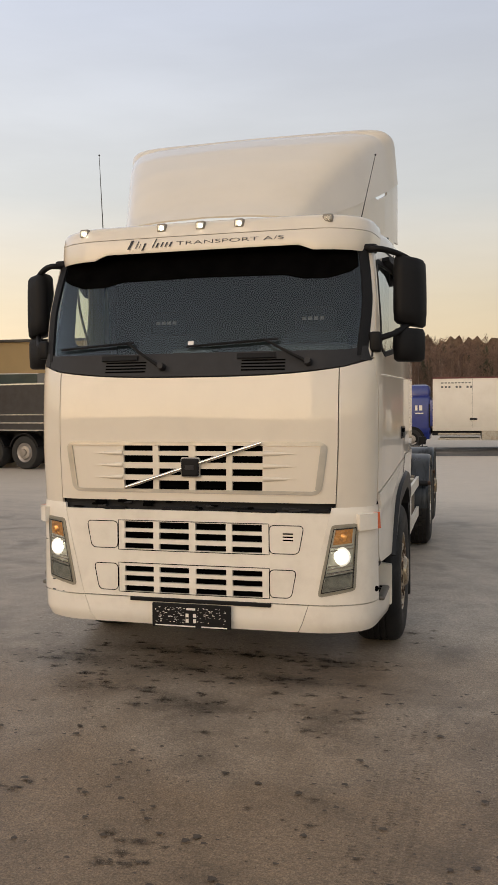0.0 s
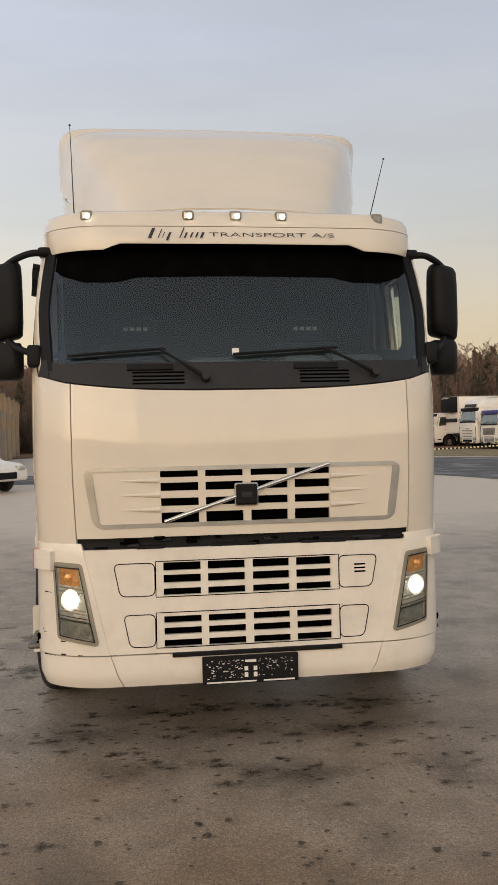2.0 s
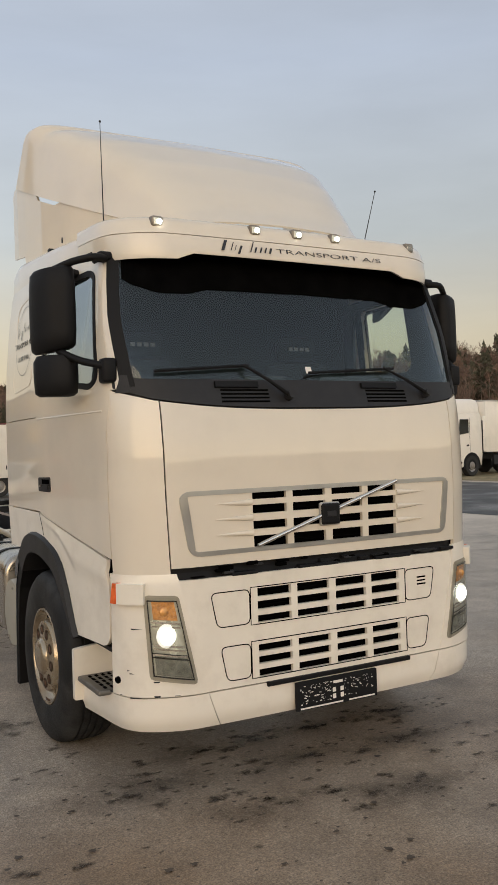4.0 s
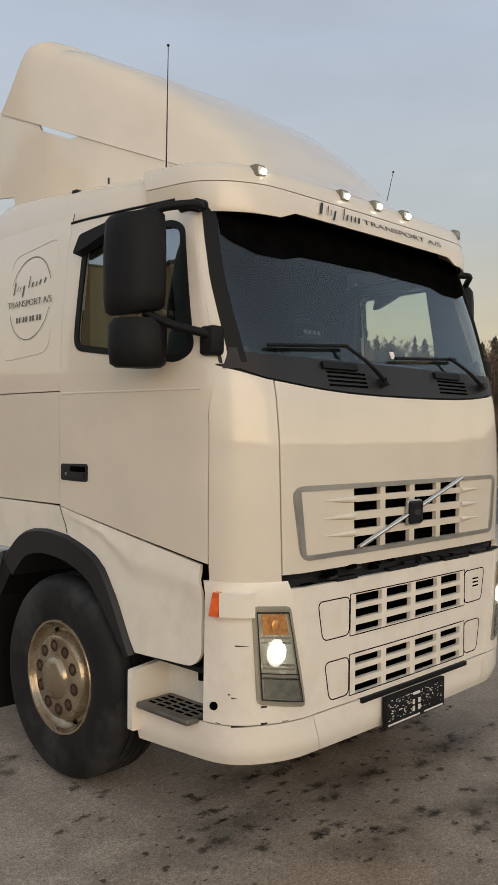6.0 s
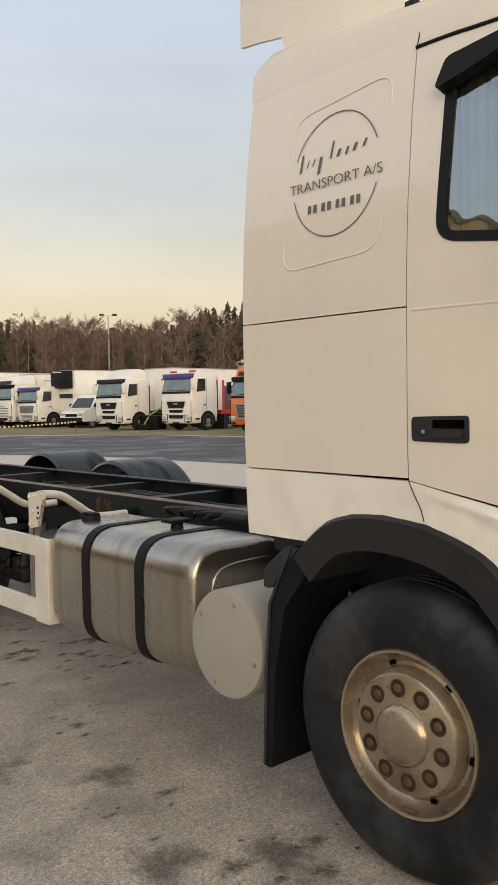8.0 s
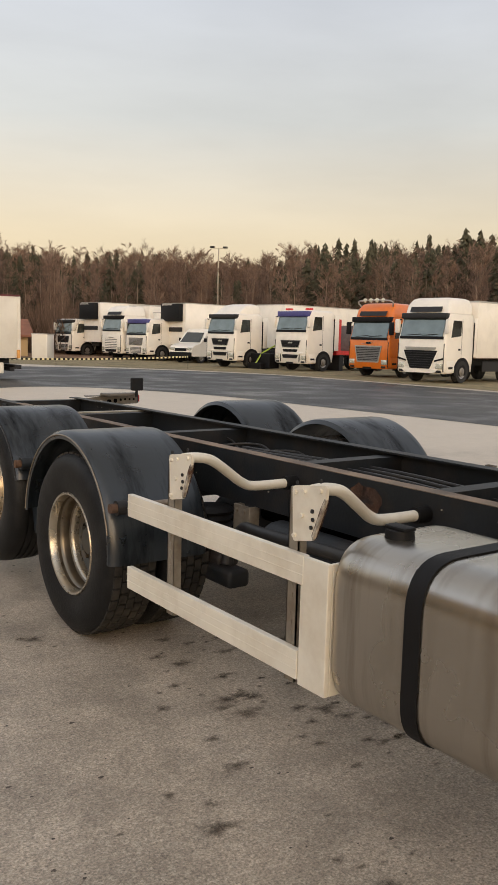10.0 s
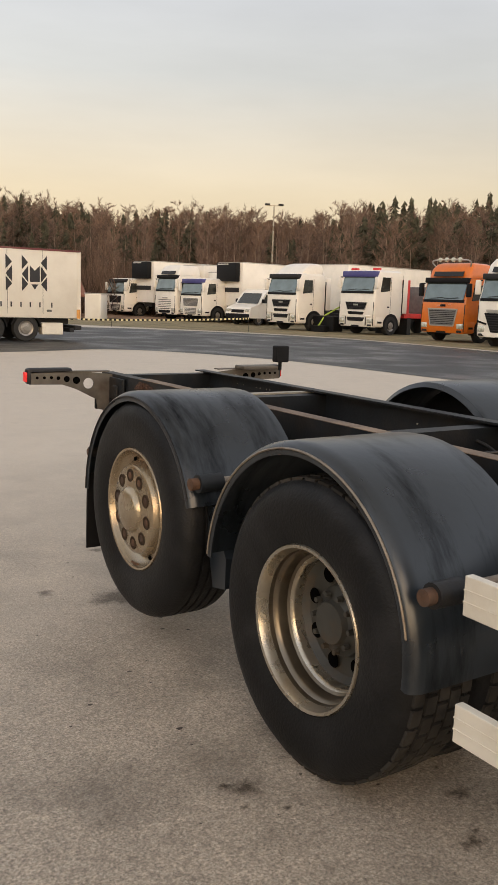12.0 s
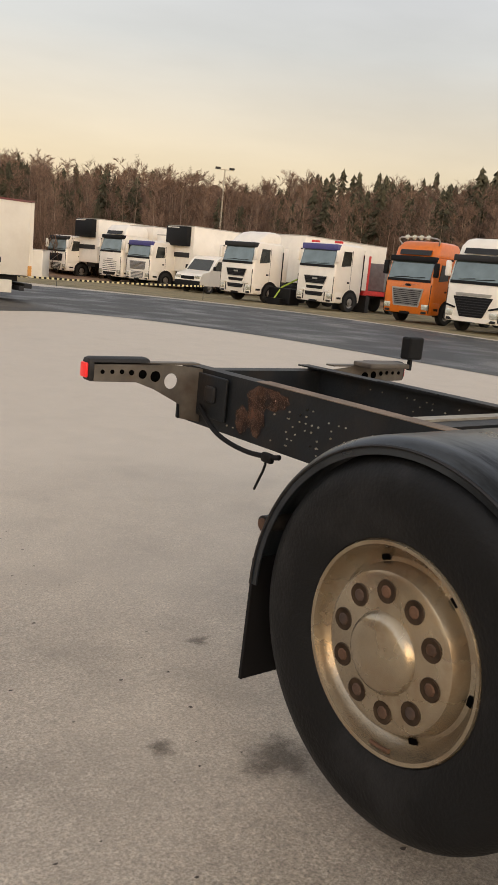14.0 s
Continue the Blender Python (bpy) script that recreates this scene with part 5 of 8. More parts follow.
for s in (-1, 1):
    bm = BM()
    base = Vector((s * 0.94, 0.80 if s < 0 else 0.92, 2.955))
    tip = Vector((s * 0.955, 0.77, 3.62)) if s < 0 else Vector((s * 1.07, 0.88, 3.49))
    cyl(bm, base, base.lerp(tip, 0.13), 0.010, 0.006, 8)
    cyl(bm, base.lerp(tip, 0.12), tip, 0.004, 0.002, 6)
    bmesh.ops.create_uvsphere(bm, u_segments=8, v_segments=6, radius=0.007, matrix=Matrix.Translation(tip))
    part("aerial", bm, M_TRIM, truck, "thin black roof aerial")
bm = BM()
cyl(bm, (-1.12, 1.02, 2.97), (-1.12, 1.02, 3.0), 0.005, seg=8)
part("drain_stub", bm, M_TRIM, truck)

# mirrors
def mirror_arm_top():
    bm = BM()
    tube(bm, smooth_path([(-1.05, 0.46, 2.745), (-1.10, 0.37, 2.745), (-1.16, 0.36, 2.742), (-1.25, 0.43, 2.725), (-1.33, 0.50, 2.69)], 5), 0.020, 8)
    box(bm, (-1.125, 0.37, 2.735), (-1.04, 0.50, 2.785), 0.018)
    return bm
arms = both("mirror_arm", mirror_arm_top, M_BLACK, "black mirror arm", 50)
def mirror_head():
    bm = BM()
    rows = []
    for z, w, d in ((2.270, 0.80, 0.75), (2.285, 0.95, 0.92), (2.36, 1.0, 1.0), (2.48, 1.0, 1.0), (2.60, 0.98, 1.0), (2.68, 0.94, 0.95), (2.702, 0.82, 0.78)):
        ring = []
        for px, py in rounded([(-1.452, 0.555), (-1.40, 0.45), (-1.27, 0.405), (-1.213, 0.44), (-1.225, 0.60), (-1.44, 0.655)], 0.06, 3):
            ring.append((-1.32 + (px + 1.32) * w * 0.89, 0.53 + (py - 0.53) * d, z + 0.12 * (px + 1.33)))
        rows.append(ring + ring[:1])
    grid(bm, rows)
    bmesh.ops.remove_doubles(bm, verts=bm.verts, dist=1e-5)
    bmesh.ops.holes_fill(bm, edges=[e for e in bm.edges if e.is_boundary], sides=0)
    return bm
both("mirror_housing", mirror_head, M_BLACK, "tall black mirror housing", 50, arms)
def mirror_low():
    bm = BM()
    rows = []
    for z, w, d in ((2.035, 0.78, 0.75), (2.05, 0.95, 0.93), (2.12, 1.0, 1.0), (2.215, 1.0, 0.98), (2.245, 0.86, 0.82)):
        ring = []
        for px, py in rounded([(-1.445, 0.545), (-1.38, 0.44), (-1.27, 0.40), (-1.213, 0.43), (-1.225, 0.57), (-1.43, 0.625)], 0.05, 3):
            ring.append((-1.32 + (px + 1.32) * w * 0.89, 0.51 + (py - 0.51) * d, z))
        rows.append(ring + ring[:1])
    grid(bm, rows)
    bmesh.ops.remove_doubles(bm, verts=bm.verts, dist=1e-5)
    bmesh.ops.holes_fill(bm, edges=[e for e in bm.edges if e.is_boundary], sides=0)
    return bm
both("wide_mirror_housing", mirror_low, M_BLACK, "small black wide-angle mirror housing", 50, arms)
def mirror_arm_low():
    bm = BM()
    tube(bm, smooth_path([(-1.11, 0.25, 2.15), (-1.18, 0.25, 2.175), (-1.25, 0.36, 2.21), (-1.32, 0.48, 2.27)], 5), 0.019, 8)
    box(bm, (-1.175, 0.205, 2.085), (-1.10, 0.295, 2.21), 0.016)
    return bm
both("mirror_bracket", mirror_arm_low, M_BLACK, "", 50, arms)

# inside the cab
bm = BM()
box(bm, (-1.10, 0.36, 1.30), (1.10, 2.0, 1.32))
part("cab_floor", bm, M_FABRIC, truck)
bm = BM()
box(bm, (-1.02, 0.26, 1.75), (1.02, 0.66, 2.10), 0.06)
box(bm, (0.30, 0.50, 2.0), (0.95, 0.72, 2.17), 0.05)
box(bm, (-0.28, 0.40, 2.08), (0.02, 0.62, 2.15), 0.03)
part("dashboard", bm, M_DASH, truck, "dark grey dashboard", 40)
bm = BM()
box(bm, (-1.12, 1.30, 1.32), (1.12, 1.34, 3.0))
part("cab_partition", bm, M_FABRIC, truck)
part("headlining", box(BM(), (-1.08, 0.5, 2.86), (1.08, 1.34, 2.88)), M_FABRIC, truck)
for sx in (-0.58, 0.58):
    bm = BM()
    box(bm, (sx - 0.26, 0.80, 1.62), (sx + 0.26, 1.26, 1.78), 0.06)
    box(bm, (sx - 0.25, 1.14, 1.72), (sx + 0.25, 1.28, 2.32), 0.07)
    box(bm, (sx - 0.15, 1.16, 2.32), (sx + 0.15, 1.27, 2.50), 0.05)
    box(bm, (sx - 0.2, 0.85, 1.32), (sx + 0.2, 1.2, 1.64), 0.03)
    seat = part("seat", bm, M_FABRIC, truck, "dark fabric cab seat", 50)
    bm = BM()
    for k in range(4):
        box(bm, (sx - 0.085 + 0.045 * k, 1.154, 2.395), (sx - 0.055 + 0.045 * k, 1.158, 2.42))
    part("headrest_bar", bm, M_GREYDECAL, seat)
bm = BM()
ring = [Vector((0.58 + 0.23 * math.cos(a), 0.80 + 0.23 * math.sin(a) * 0.55, 2.10 + 0.23 * math.sin(a) * 0.7 - 0.06)) for a in [k * math.tau / 28 for k in range(28)]]
tube(bm, ring, 0.017, 8, True)
cyl(bm, (0.58, 0.80, 2.02), (0.58, 0.66, 1.95), 0.05, seg=12)
for a in (0.2, 2.9, 4.7):
    cyl(bm, (0.58, 0.80, 2.04), (0.58 + 0.22 * math.cos(a), 0.80 + 0.12 * math.sin(a), 2.04 + 0.15 * math.sin(a)), 0.014, seg=6)
part("steering_wheel", bm, M_BLACK, truck, "", 60)
def curtain():
    bm = BM()
    rows = [[(-1.12 - 0.02 * math.sin(k * 1.9), lerp(0.93, 1.16, k / 22), z) for k in range(23)] for z in (2.05, 2.3, 2.55, 2.75)]
    grid(bm, rows)
    return thicken(bm, 0.003)
part("curtain", curtain(), M_CURTAIN, truck, "pale green folded cab curtain", 60)
bm = BM()
part("grab_rail", tube(BM(), smooth_path([(-1.08, 0.62, 2.70), (-1.09, 0.70, 2.45), (-1.09, 0.86, 2.20), (-1.08, 0.92, 2.1)], 5), 0.010, 6), M_CURTAIN, truck)


# ---- wheels ----
TYRE = [(0.283, -0.012), (0.292, 0.004), (0.320, 0.014), (0.37, 0.022), (0.43, 0.022), (0.468, 0.010), (0.492, -0.008), (0.506, -0.030), (0.512, -0.050)]
def tyre_bm(c, sx, width, grooves=True, blocks=False, seg=72):
    bm = BM()
    prof = list(TYRE)
    lo, hi = -0.050, -width + 0.050
    if grooves:
        n = 4
        for k in range(n):
            g = lerp(lo, hi, (k + 0.8) / (n + 0.6))
            prof += [(0.515, g + 0.008), (0.505, g + 0.006), (0.505, g - 0.006), (0.515, g - 0.008)]
    elif blocks:
        prof += [(0.505, lo - 0.004), (0.505, hi + 0.004)]
    prof += [(r, -width - d) for r, d in TYRE[::-1]]
    return lathe(bm, prof, c, seg, sx)


def tread_bm(c, sx, width):
    bm = BM()
    lo, hi = -0.050, -width + 0.050
    if True:
        for j in range(5):
            d0 = lerp(lo + 0.03, hi - 0.03, j / 5) - 0.004
            d1 = lerp(lo + 0.03, hi - 0.03, (j + 1) / 5) + 0.004
            for k in range(44):
                a0 = (k + 0.5 * (j % 2) + 0.08) * math.tau / 44
                a1 = a0 + math.tau / 44 * 0.80
                vs = []
                for d in (d0, d1):
                    for a in (a0, a1):
                        for r in (0.500, 0.517 if j in (1, 2, 3) else 0.513):
                            vs.append(bm.verts.new((c[0] + sx * d, c[1] + r * math.cos(a), c[2] + r * math.sin(a))))
                for f in ((1, 3, 7, 5), (0, 1, 5, 4), (2, 6, 7, 3), (0, 2, 3, 1), (4, 5, 7, 6)):
                    bm.faces.new([vs[i] for i in f])
    return bm


def wheel(y, z, sx, kind):
    """kind: front (capped disc) or drive (deep dish, twin tyres)."""
    x0 = sx * 1.222
    c = (x0, y, z)
    if kind == "front":
        prof = [(0.292, -0.004), (0.286, 0.008), (0.276, 0.006), (0.268, -0.014), (0.258, -0.034), (0.238, -0.046), (0.226, -0.042), (0.218, -0.016), (0.208, 0.004), (0.196, 0.010), (0.118, 0.016), (0.108, 0.020), (0.102, 0.034), (0.088, 0.046), (0.050, 0.050), (0.0, 0.050)]
        rim = part("wheel", lathe(BM(), prof, c, 64, sx), M_RIM, truck, "front-type wheel with bronze-grey rim and capped hub", 35)
    else:
        prof = [(0.292, -0.004), (0.286, 0.008), (0.275, 0.006), (0.268, -0.010), (0.264, -0.036)]
        rim = part("wheel", lathe(BM(), prof, c, 64, sx), M_RIMLIP, truck, "deep-dished drive wheel with worn steel rim", 35)
        part("barrel", lathe(BM(), [(0.264, -0.035), (0.262, -0.052), (0.252, -0.060), (0.248, -0.070), (0.246, -0.105), (0.236, -0.112)], c, 64, sx), M_BARREL, rim, "stained steel barrel, darkened for the shade in the rim", 35)
        part("inner_step", lathe(BM(), [(0.236, -0.111), (0.229, -0.116), (0.224, -0.126), (0.222, -0.16)], c, 64, sx), M_RIMLIP, rim, "", 35)
        part("disc", lathe(BM(), [(0.224, -0.155), (0.20, -0.178), (0.13, -0.178), (0.122, -0.150), (0.105, -0.140), (0.080, -0.125), (0.072, -0.105), (0.0, -0.100)], c, 48, sx), M_RIMDARK, rim, "dirty dark wheel disc", 35)
    tyre = part("tyre", tyre_bm(c, sx, 0.30 if kind == "front" else 0.285, kind == "front", kind == "drive"), M_DUSTYRUBBER if y < 2 else M_RUBBER, rim, "black rubber tyre with dusty side wall", 30)
    if kind == "drive":
        for cx in (x0, x0 - sx * 0.335):
            tagged(part("tread_block", tread_bm((cx, y, z), sx, 0.285), M_TREAD, tyre, "", 30), kind="stuff")
    n = 10
    bm_h, bm_n = BM(), BM()
    r_h, r_b, d_h = (0.158, 0.0285, 0.0135) if kind == "front" else (0.165, 0.026, -0.167)
    for k in range(n if kind == "front" else 8):
        a = (k + 0.3) * math.tau / (n if kind == "front" else 8)
        p = Vector((x0 + sx * d_h, y + r_h * math.cos(a), z + r_h * math.sin(a)))
        bm = BM()
        lathe(bm, [(r_b + 0.003, 0.0), (r_b + 0.001, 0.003), (r_b - 0.002, 0.0015), (0.0, 0.001)], p, 18, sx)
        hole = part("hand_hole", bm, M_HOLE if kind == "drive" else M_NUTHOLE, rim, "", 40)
        if kind == "front":
            bm = BM()
            cyl(bm, p + Vector((-sx * 0.002, 0, 0)), p + Vector((sx * 0.004, 0, 0)), 0.0225, 0.013, 8)
            part("wheel_nut", bm, M_RUSTY, rim, "brown wheel nut")
    if kind == "front":
        for k in range(6):
            a = (k + 0.15) * math.tau / 6
            p = Vector((x0 - sx * 0.043, y + 0.236 * math.cos(a), z + 0.236 * math.sin(a)))
            bm = BM()
            box(bm, (-0.004, -0.014, -0.008), (0.004, 0.014, 0.008), 0.003, Matrix.Translation(p) @ Matrix.Rotation(a + math.pi / 2, 4, "X"))
            part("slot", bm, M_HOLE, rim)
        bm = BM()
        tube(bm, [(x0 + sx * 0.0, y + 0.262 * math.cos(a), z + 0.262 * math.sin(a)) for a in span(-1.75, -1.5, 6)], 0.006, 6)
        part("valve", bm, M_RUSTY, rim)
    else:
        for k in range(10):
            a = k * math.tau / 10
            p = Vector((x0 - sx * 0.128, y + 0.1 * math.cos(a), z + 0.1 * math.sin(a)))
            bm = BM()
            cyl(bm, p, p + Vector((sx * 0.02, 0, 0)), 0.012, 0.010, 6)
            part("wheel_nut", bm, M_RIMDARK, rim)
        part("inner_tyre", tyre_bm((x0 - sx * 0.335, y, z), sx, 0.285, False, True), M_RUBBER, rim, "", 30)
        part("inner_rim", lathe(BM(), [(0.29, -0.34), (0.26, -0.36), (0.25, -0.5), (0.0, -0.5)], c, 32, sx), M_RIMDARK, rim, "", 30)
    return rim


for sx in (-1, 1):
    wheel(WF[0], WF[1], sx, "front")
    wheel(5.92, 0.515, sx, "drive")
    wheel(7.262, 0.622, sx, "front")

# ---- chassis ----
def rail():
    bm = BM()
    y0, y1 = 1.2, 9.52
    slab(bm, [(-0.43, 0.775), (-0.422, 0.775), (-0.422, 1.042), (-0.43, 1.042)], 1, y0, y1)
    box(bm, (-0.43, y0, 1.042), (-0.35, y1, 1.050))
    box(bm, (-0.43, y0, 0.767), (-0.35, y1, 0.775))
    return bm
rails = both("frame_rail", rail, M_CHASSIS, "dark blue-black steel frame rail with rust")
def rail_rust():
    bm = BM()
    box(bm, (-0.432, 2.1, 1.0505), (-0.349, 8.9, 1.0535))
    return bm
part("worn_flange", rail_rust(), M_FLANGE, rails[0], "rust-worn top flange")
part("top_flange", mirror(rail_rust()), M_CHASSIS, rails[1], "dark scuffed top flange")
# pale dots on the web stand for light showing through its holes
rnd = random.Random(3)
for k, r in enumerate(rails):
    s = -1 if k == 0 else 1
    bm = BM()
    for _ in range(70):
        y, z = rnd.choice([rnd.uniform(2.2, 9.3), 8.0 + 0.05 * rnd.randint(0, 15), 8.3 + 0.04 * rnd.randint(0, 9)]), 0.81 + 0.03 * rnd.randint(0, 6)
        for side in (0, 1):
            x = s * (0.4325 if side == 0 else 0.4195)
            cyl(bm, (x - 0.003, y, z), (x + 0.003, y, z), rnd.choice((0.003, 0.0035, 0.0045)), seg=6)
    tagged(part("hole_light_dot", bm, M_GALV, r, "small pale dots for the light seen through bolt holes"), kind="stuff")
rnd = random.Random(21)
for cy, cz, ay, az in ((8.88, 0.92, 0.07, 0.125), (8.80, 0.99, 0.15, 0.05), (8.98, 0.86, 0.05, 0.07), (4.4, 0.95, 0.12, 0.08)):
    bm = BM()
    bm.faces.new([bm.verts.new((-0.4335, cy + ay * rnd.uniform(0.75, 1.15) * math.cos(k * math.tau / 22), max(0.78, min(1.04, cz + az * rnd.uniform(0.8, 1.1) * math.sin(k * math.tau / 22))))) for k in range(22)])
    part("rust_patch", thicken(bm, 0.001), M_RUSTSTAIN, rails[0], "brown flaking rust on the frame")
for y in (2.35, 3.2, 4.1, 5.05, 6.6, 8.0, 9.46):
    bm = BM()
    box(bm, (-0.422, y - 0.05, 0.80), (0.422, y - 0.042, 1.02))
    box(bm, (-0.422, y - 0.05, 1.02), (0.422, y + 0.05, 1.028))
    box(bm, (-0.422, y - 0.05, 0.792), (0.422, y + 0.05, 0.80))
    part("cross_member", bm, M_CHASSIS, truck)
bm = BM()
box(bm, (-0.40, 8.05, 1.028), (0.40, 8.11, 1.038))
part("cross_strip", bm, M_GALV, truck)
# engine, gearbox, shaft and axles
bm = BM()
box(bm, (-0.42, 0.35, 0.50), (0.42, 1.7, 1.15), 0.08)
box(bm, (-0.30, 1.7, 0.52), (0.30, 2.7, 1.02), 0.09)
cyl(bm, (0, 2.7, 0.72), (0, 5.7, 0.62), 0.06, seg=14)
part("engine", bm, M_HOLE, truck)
for y, z in ((WF[0], 0.515), (5.92, 0.515), (7.262, 0.622)):
    bm = BM()
    cyl(bm, (-0.95, y, z), (0.95, y, z), 0.075, seg=16)
    if y == 5.92:
        bmesh.ops.create_uvsphere(bm, u_segments=20, v_segments=12, radius=0.24, matrix=Matrix.Translation((0, y, z)))
    part("axle", bm, M_CHASSIS, truck, "", 50)
for by, bz in ((5.55, 0.53), (6.35, 0.53), (7.65, 0.55)):
    def bellows(by=by, bz=bz):
        bm = lathe(BM(), [(0.0, 0.0)] + [(0.11 + (0.02 if k % 2 else 0.0), 0.02 * k) for k in range(11)] + [(0.0, 0.2)], (0, 0, 0), 20)
        bmesh.ops.rotate(bm, verts=bm.verts, cent=(0, 0, 0), matrix=Matrix.Rotation(radians(-90), 3, "Y"))
        bmesh.ops.translate(bm, verts=bm.verts, vec=(-0.52, by, bz))
        return bm
    both("air_bellows", bellows, M_BLACK, "", 60)
def spring_gear():
    bm = BM()
    box(bm, (-0.60, 5.35, 0.42), (-0.46, 6.5, 0.50), 0.02)
    box(bm, (-0.63, 5.20, 0.34), (-0.49, 5.46, 0.44), 0.025)
    cyl(bm, (-0.56, 5.33, 0.44), (-0.50, 5.36, 0.62), 0.035, seg=12)
    return bm
both("suspension", spring_gear, M_CHASSIS, "", 50)
def spring_hanger():
    bm = BM()
    slab(bm, rounded([(5.27, 0.80), (5.40, 0.80), (5.39, 0.62), (5.36, 0.585), (5.29, 0.585), (5.26, 0.61)], 0.012, 3), 0, -0.47, -0.455)
    box(bm, (-0.47, 5.255, 0.60), (-0.40, 5.267, 0.80), 0.003)
    box(bm, (-0.47, 5.393, 0.62), (-0.40, 5.405, 0.80), 0.003)
    for y, z in ((5.30, 0.77), (5.37, 0.77), (5.33, 0.63)):
        cyl(bm, (-0.468, y, z), (-0.482, y, z), 0.013, seg=8)
    bmesh.ops.translate(bm, verts=bm.verts, vec=(0, 0, -0.035))
    return bm
both("spring_hanger", spring_hanger, M_POST, "dull pale steel spring hanger", 50)
def air_tank():
    bm = lathe(BM(), [(0.0, 0.0), (0.06, 0.004), (0.10, 0.03), (0.115, 0.07), (0.115, 0.95), (0.10, 0.99), (0.06, 1.016), (0.0, 1.02)], (0, 0, 0), 24)
    bmesh.ops.rotate(bm, verts=bm.verts, cent=(0, 0, 0), matrix=Matrix.Rotation(radians(90), 3, "Z"))
    bmesh.ops.translate(bm, verts=bm.verts, vec=(-0.56, 3.92, 0.665))
    return bm
both("air_tank", air_tank, M_CHASSIS, "dark blue-black air tank under the frame", 50)
both("brake_pipe", lambda: tube(BM(), smooth_path([(-0.66, 3.9, 0.745), (-0.66, 4.5, 0.735), (-0.64, 4.9, 0.715), (-0.60, 5.10, 0.70), (-0.55, 5.22, 0.655)], 5), 0.030, 10), M_PIPE, "thick dusty black pipe", 60)
def hose(pts, r):
    part("air_hose", tube(BM(), smooth_path(pts, 5), r, 6), M_PIPE, truck, "dusty black air hose", 60)
for k in range(6):
    x = -0.30 + 0.09 * k
    hose([(x, 2.2, 1.0), (x + 0.05, 2.8, 1.03 + 0.008 * k), (x - 0.04, 3.6, 0.97), (x + 0.03, 4.8, 0.98), (x, 6.2, 0.95)], 0.012)
for k in range(5):
    hose([(-0.45, 2.25 + 0.1 * k, 1.0), (-0.62 + 0.03 * k, 2.5 + 0.1 * k, 1.06), (-0.55, 2.9 + 0.15 * k, 1.04), (-0.45, 3.2 + 0.1 * k, 0.98)], 0.011)
for k in range(3):
    hose([(0.2, 5.5 + 0.4 * k, 0.90), (0.26, 5.75 + 0.4 * k, 0.965), (0.1, 5.95 + 0.4 * k, 0.95), (-0.1, 6.1 + 0.4 * k, 0.88)], 0.009)
bm = box(BM(), (-0.72, 2.15, 0.93), (-0.45, 2.45, 1.04), 0.02)
cyl(bm, (-0.45, 2.2, 0.9), (-0.7, 2.2, 0.9), 0.05, seg=12)
part("valve_block", bm, M_TRIM, truck)
part("junction_box", box(BM(), (-0.62, 2.75, 1.02), (-0.5, 2.95, 1.07), 0.02), M_TRIM, truck)

# fuel tank with straps, and the air filter drum
TANK = rounded([(-1.205, 1.005), (-0.58, 1.005), (-0.58, 0.385), (-1.205, 0.385)], 0.17, 8)
bm = BM()
rows = []
for y, k in ((2.470, 0.70), (2.474, 0.82), (2.486, 0.91), (2.505, 0.965), (2.54, 1.0), (3.69, 1.0), (3.72, 0.965), (3.738, 0.90), (3.743, 0.8)):
    rows.append([(-0.8925 + (x + 0.8925) * (1 - (1 - k) * 0.35), y, 0.6925 + (z - 0.6925) * (1 - (1 - k) * 0.35)) for x, z in TANK + TANK[:1]])
grid(bm, rows)
bmesh.ops.remove_doubles(bm, verts=bm.verts, dist=1e-5)
bmesh.ops.holes_fill(bm, edges=[e for e in bm.edges if e.is_boundary], sides=0)
tank = part("fuel_tank", bm, M_ALU, truck, "brushed aluminium fuel tank with black straps", 40)
for y in (2.875, 3.36):
    bm = BM()
    rows = [[(-0.8925 + (x + 0.8925) * f, yy, 0.6925 + (z - 0.6925) * f) for x, z in TANK + TANK[:1]] for yy, f in ((y - 0.034, 1.004), (y - 0.034, 1.018), (y + 0.034, 1.018), (y + 0.034, 1.004))]
    grid(bm, rows)
    part("strap", bm, M_BLACK, tank, "black rubber tank strap", 50)
bm = BM()
cyl(bm, (-1.0, 3.63, 0.99), (-1.0, 3.63, 1.035), 0.055, 0.05, 20)
box(bm, (-1.03, 3.58, 1.033), (-0.97, 3.68, 1.048), 0.008)
part("filler_cap", bm, M_BLACK, tank, "", 40)
bm = BM()
tube(bm, smooth_path([(-1.08, 2.469, 0.60), (-1.085, 2.468, 0.80), (-1.05, 2.468, 0.875), (-0.95, 2.468, 0.905), (-0.70, 2.468, 0.91)], 5), 0.006, 6)
part("end_rib", bm, M_ALU, tank, "", 60)
bm = BM()
cyl(bm, (-0.86, 3.02, 1.0), (-0.86, 3.02, 1.04), 0.035, 0.03, 14)
box(bm, (-0.93, 2.97, 1.035), (-0.80, 3.07, 1.055), 0.01)
part("breather_cap", bm, M_BLACK, tank, "small black breather cap", 40)
bm = BM()
lathe(bm, [(0.0, 0.012), (0.20, 0.012), (0.228, 0.006), (0.236, -0.008), (0.236, -0.60), (0.0, -0.60)], (-1.195, 2.245, 0.622), 56, -1)
drum = part("air_drum", bm, M_AIRCAP, truck, "grey-cream round air filter drum", 35)
bm = BM()
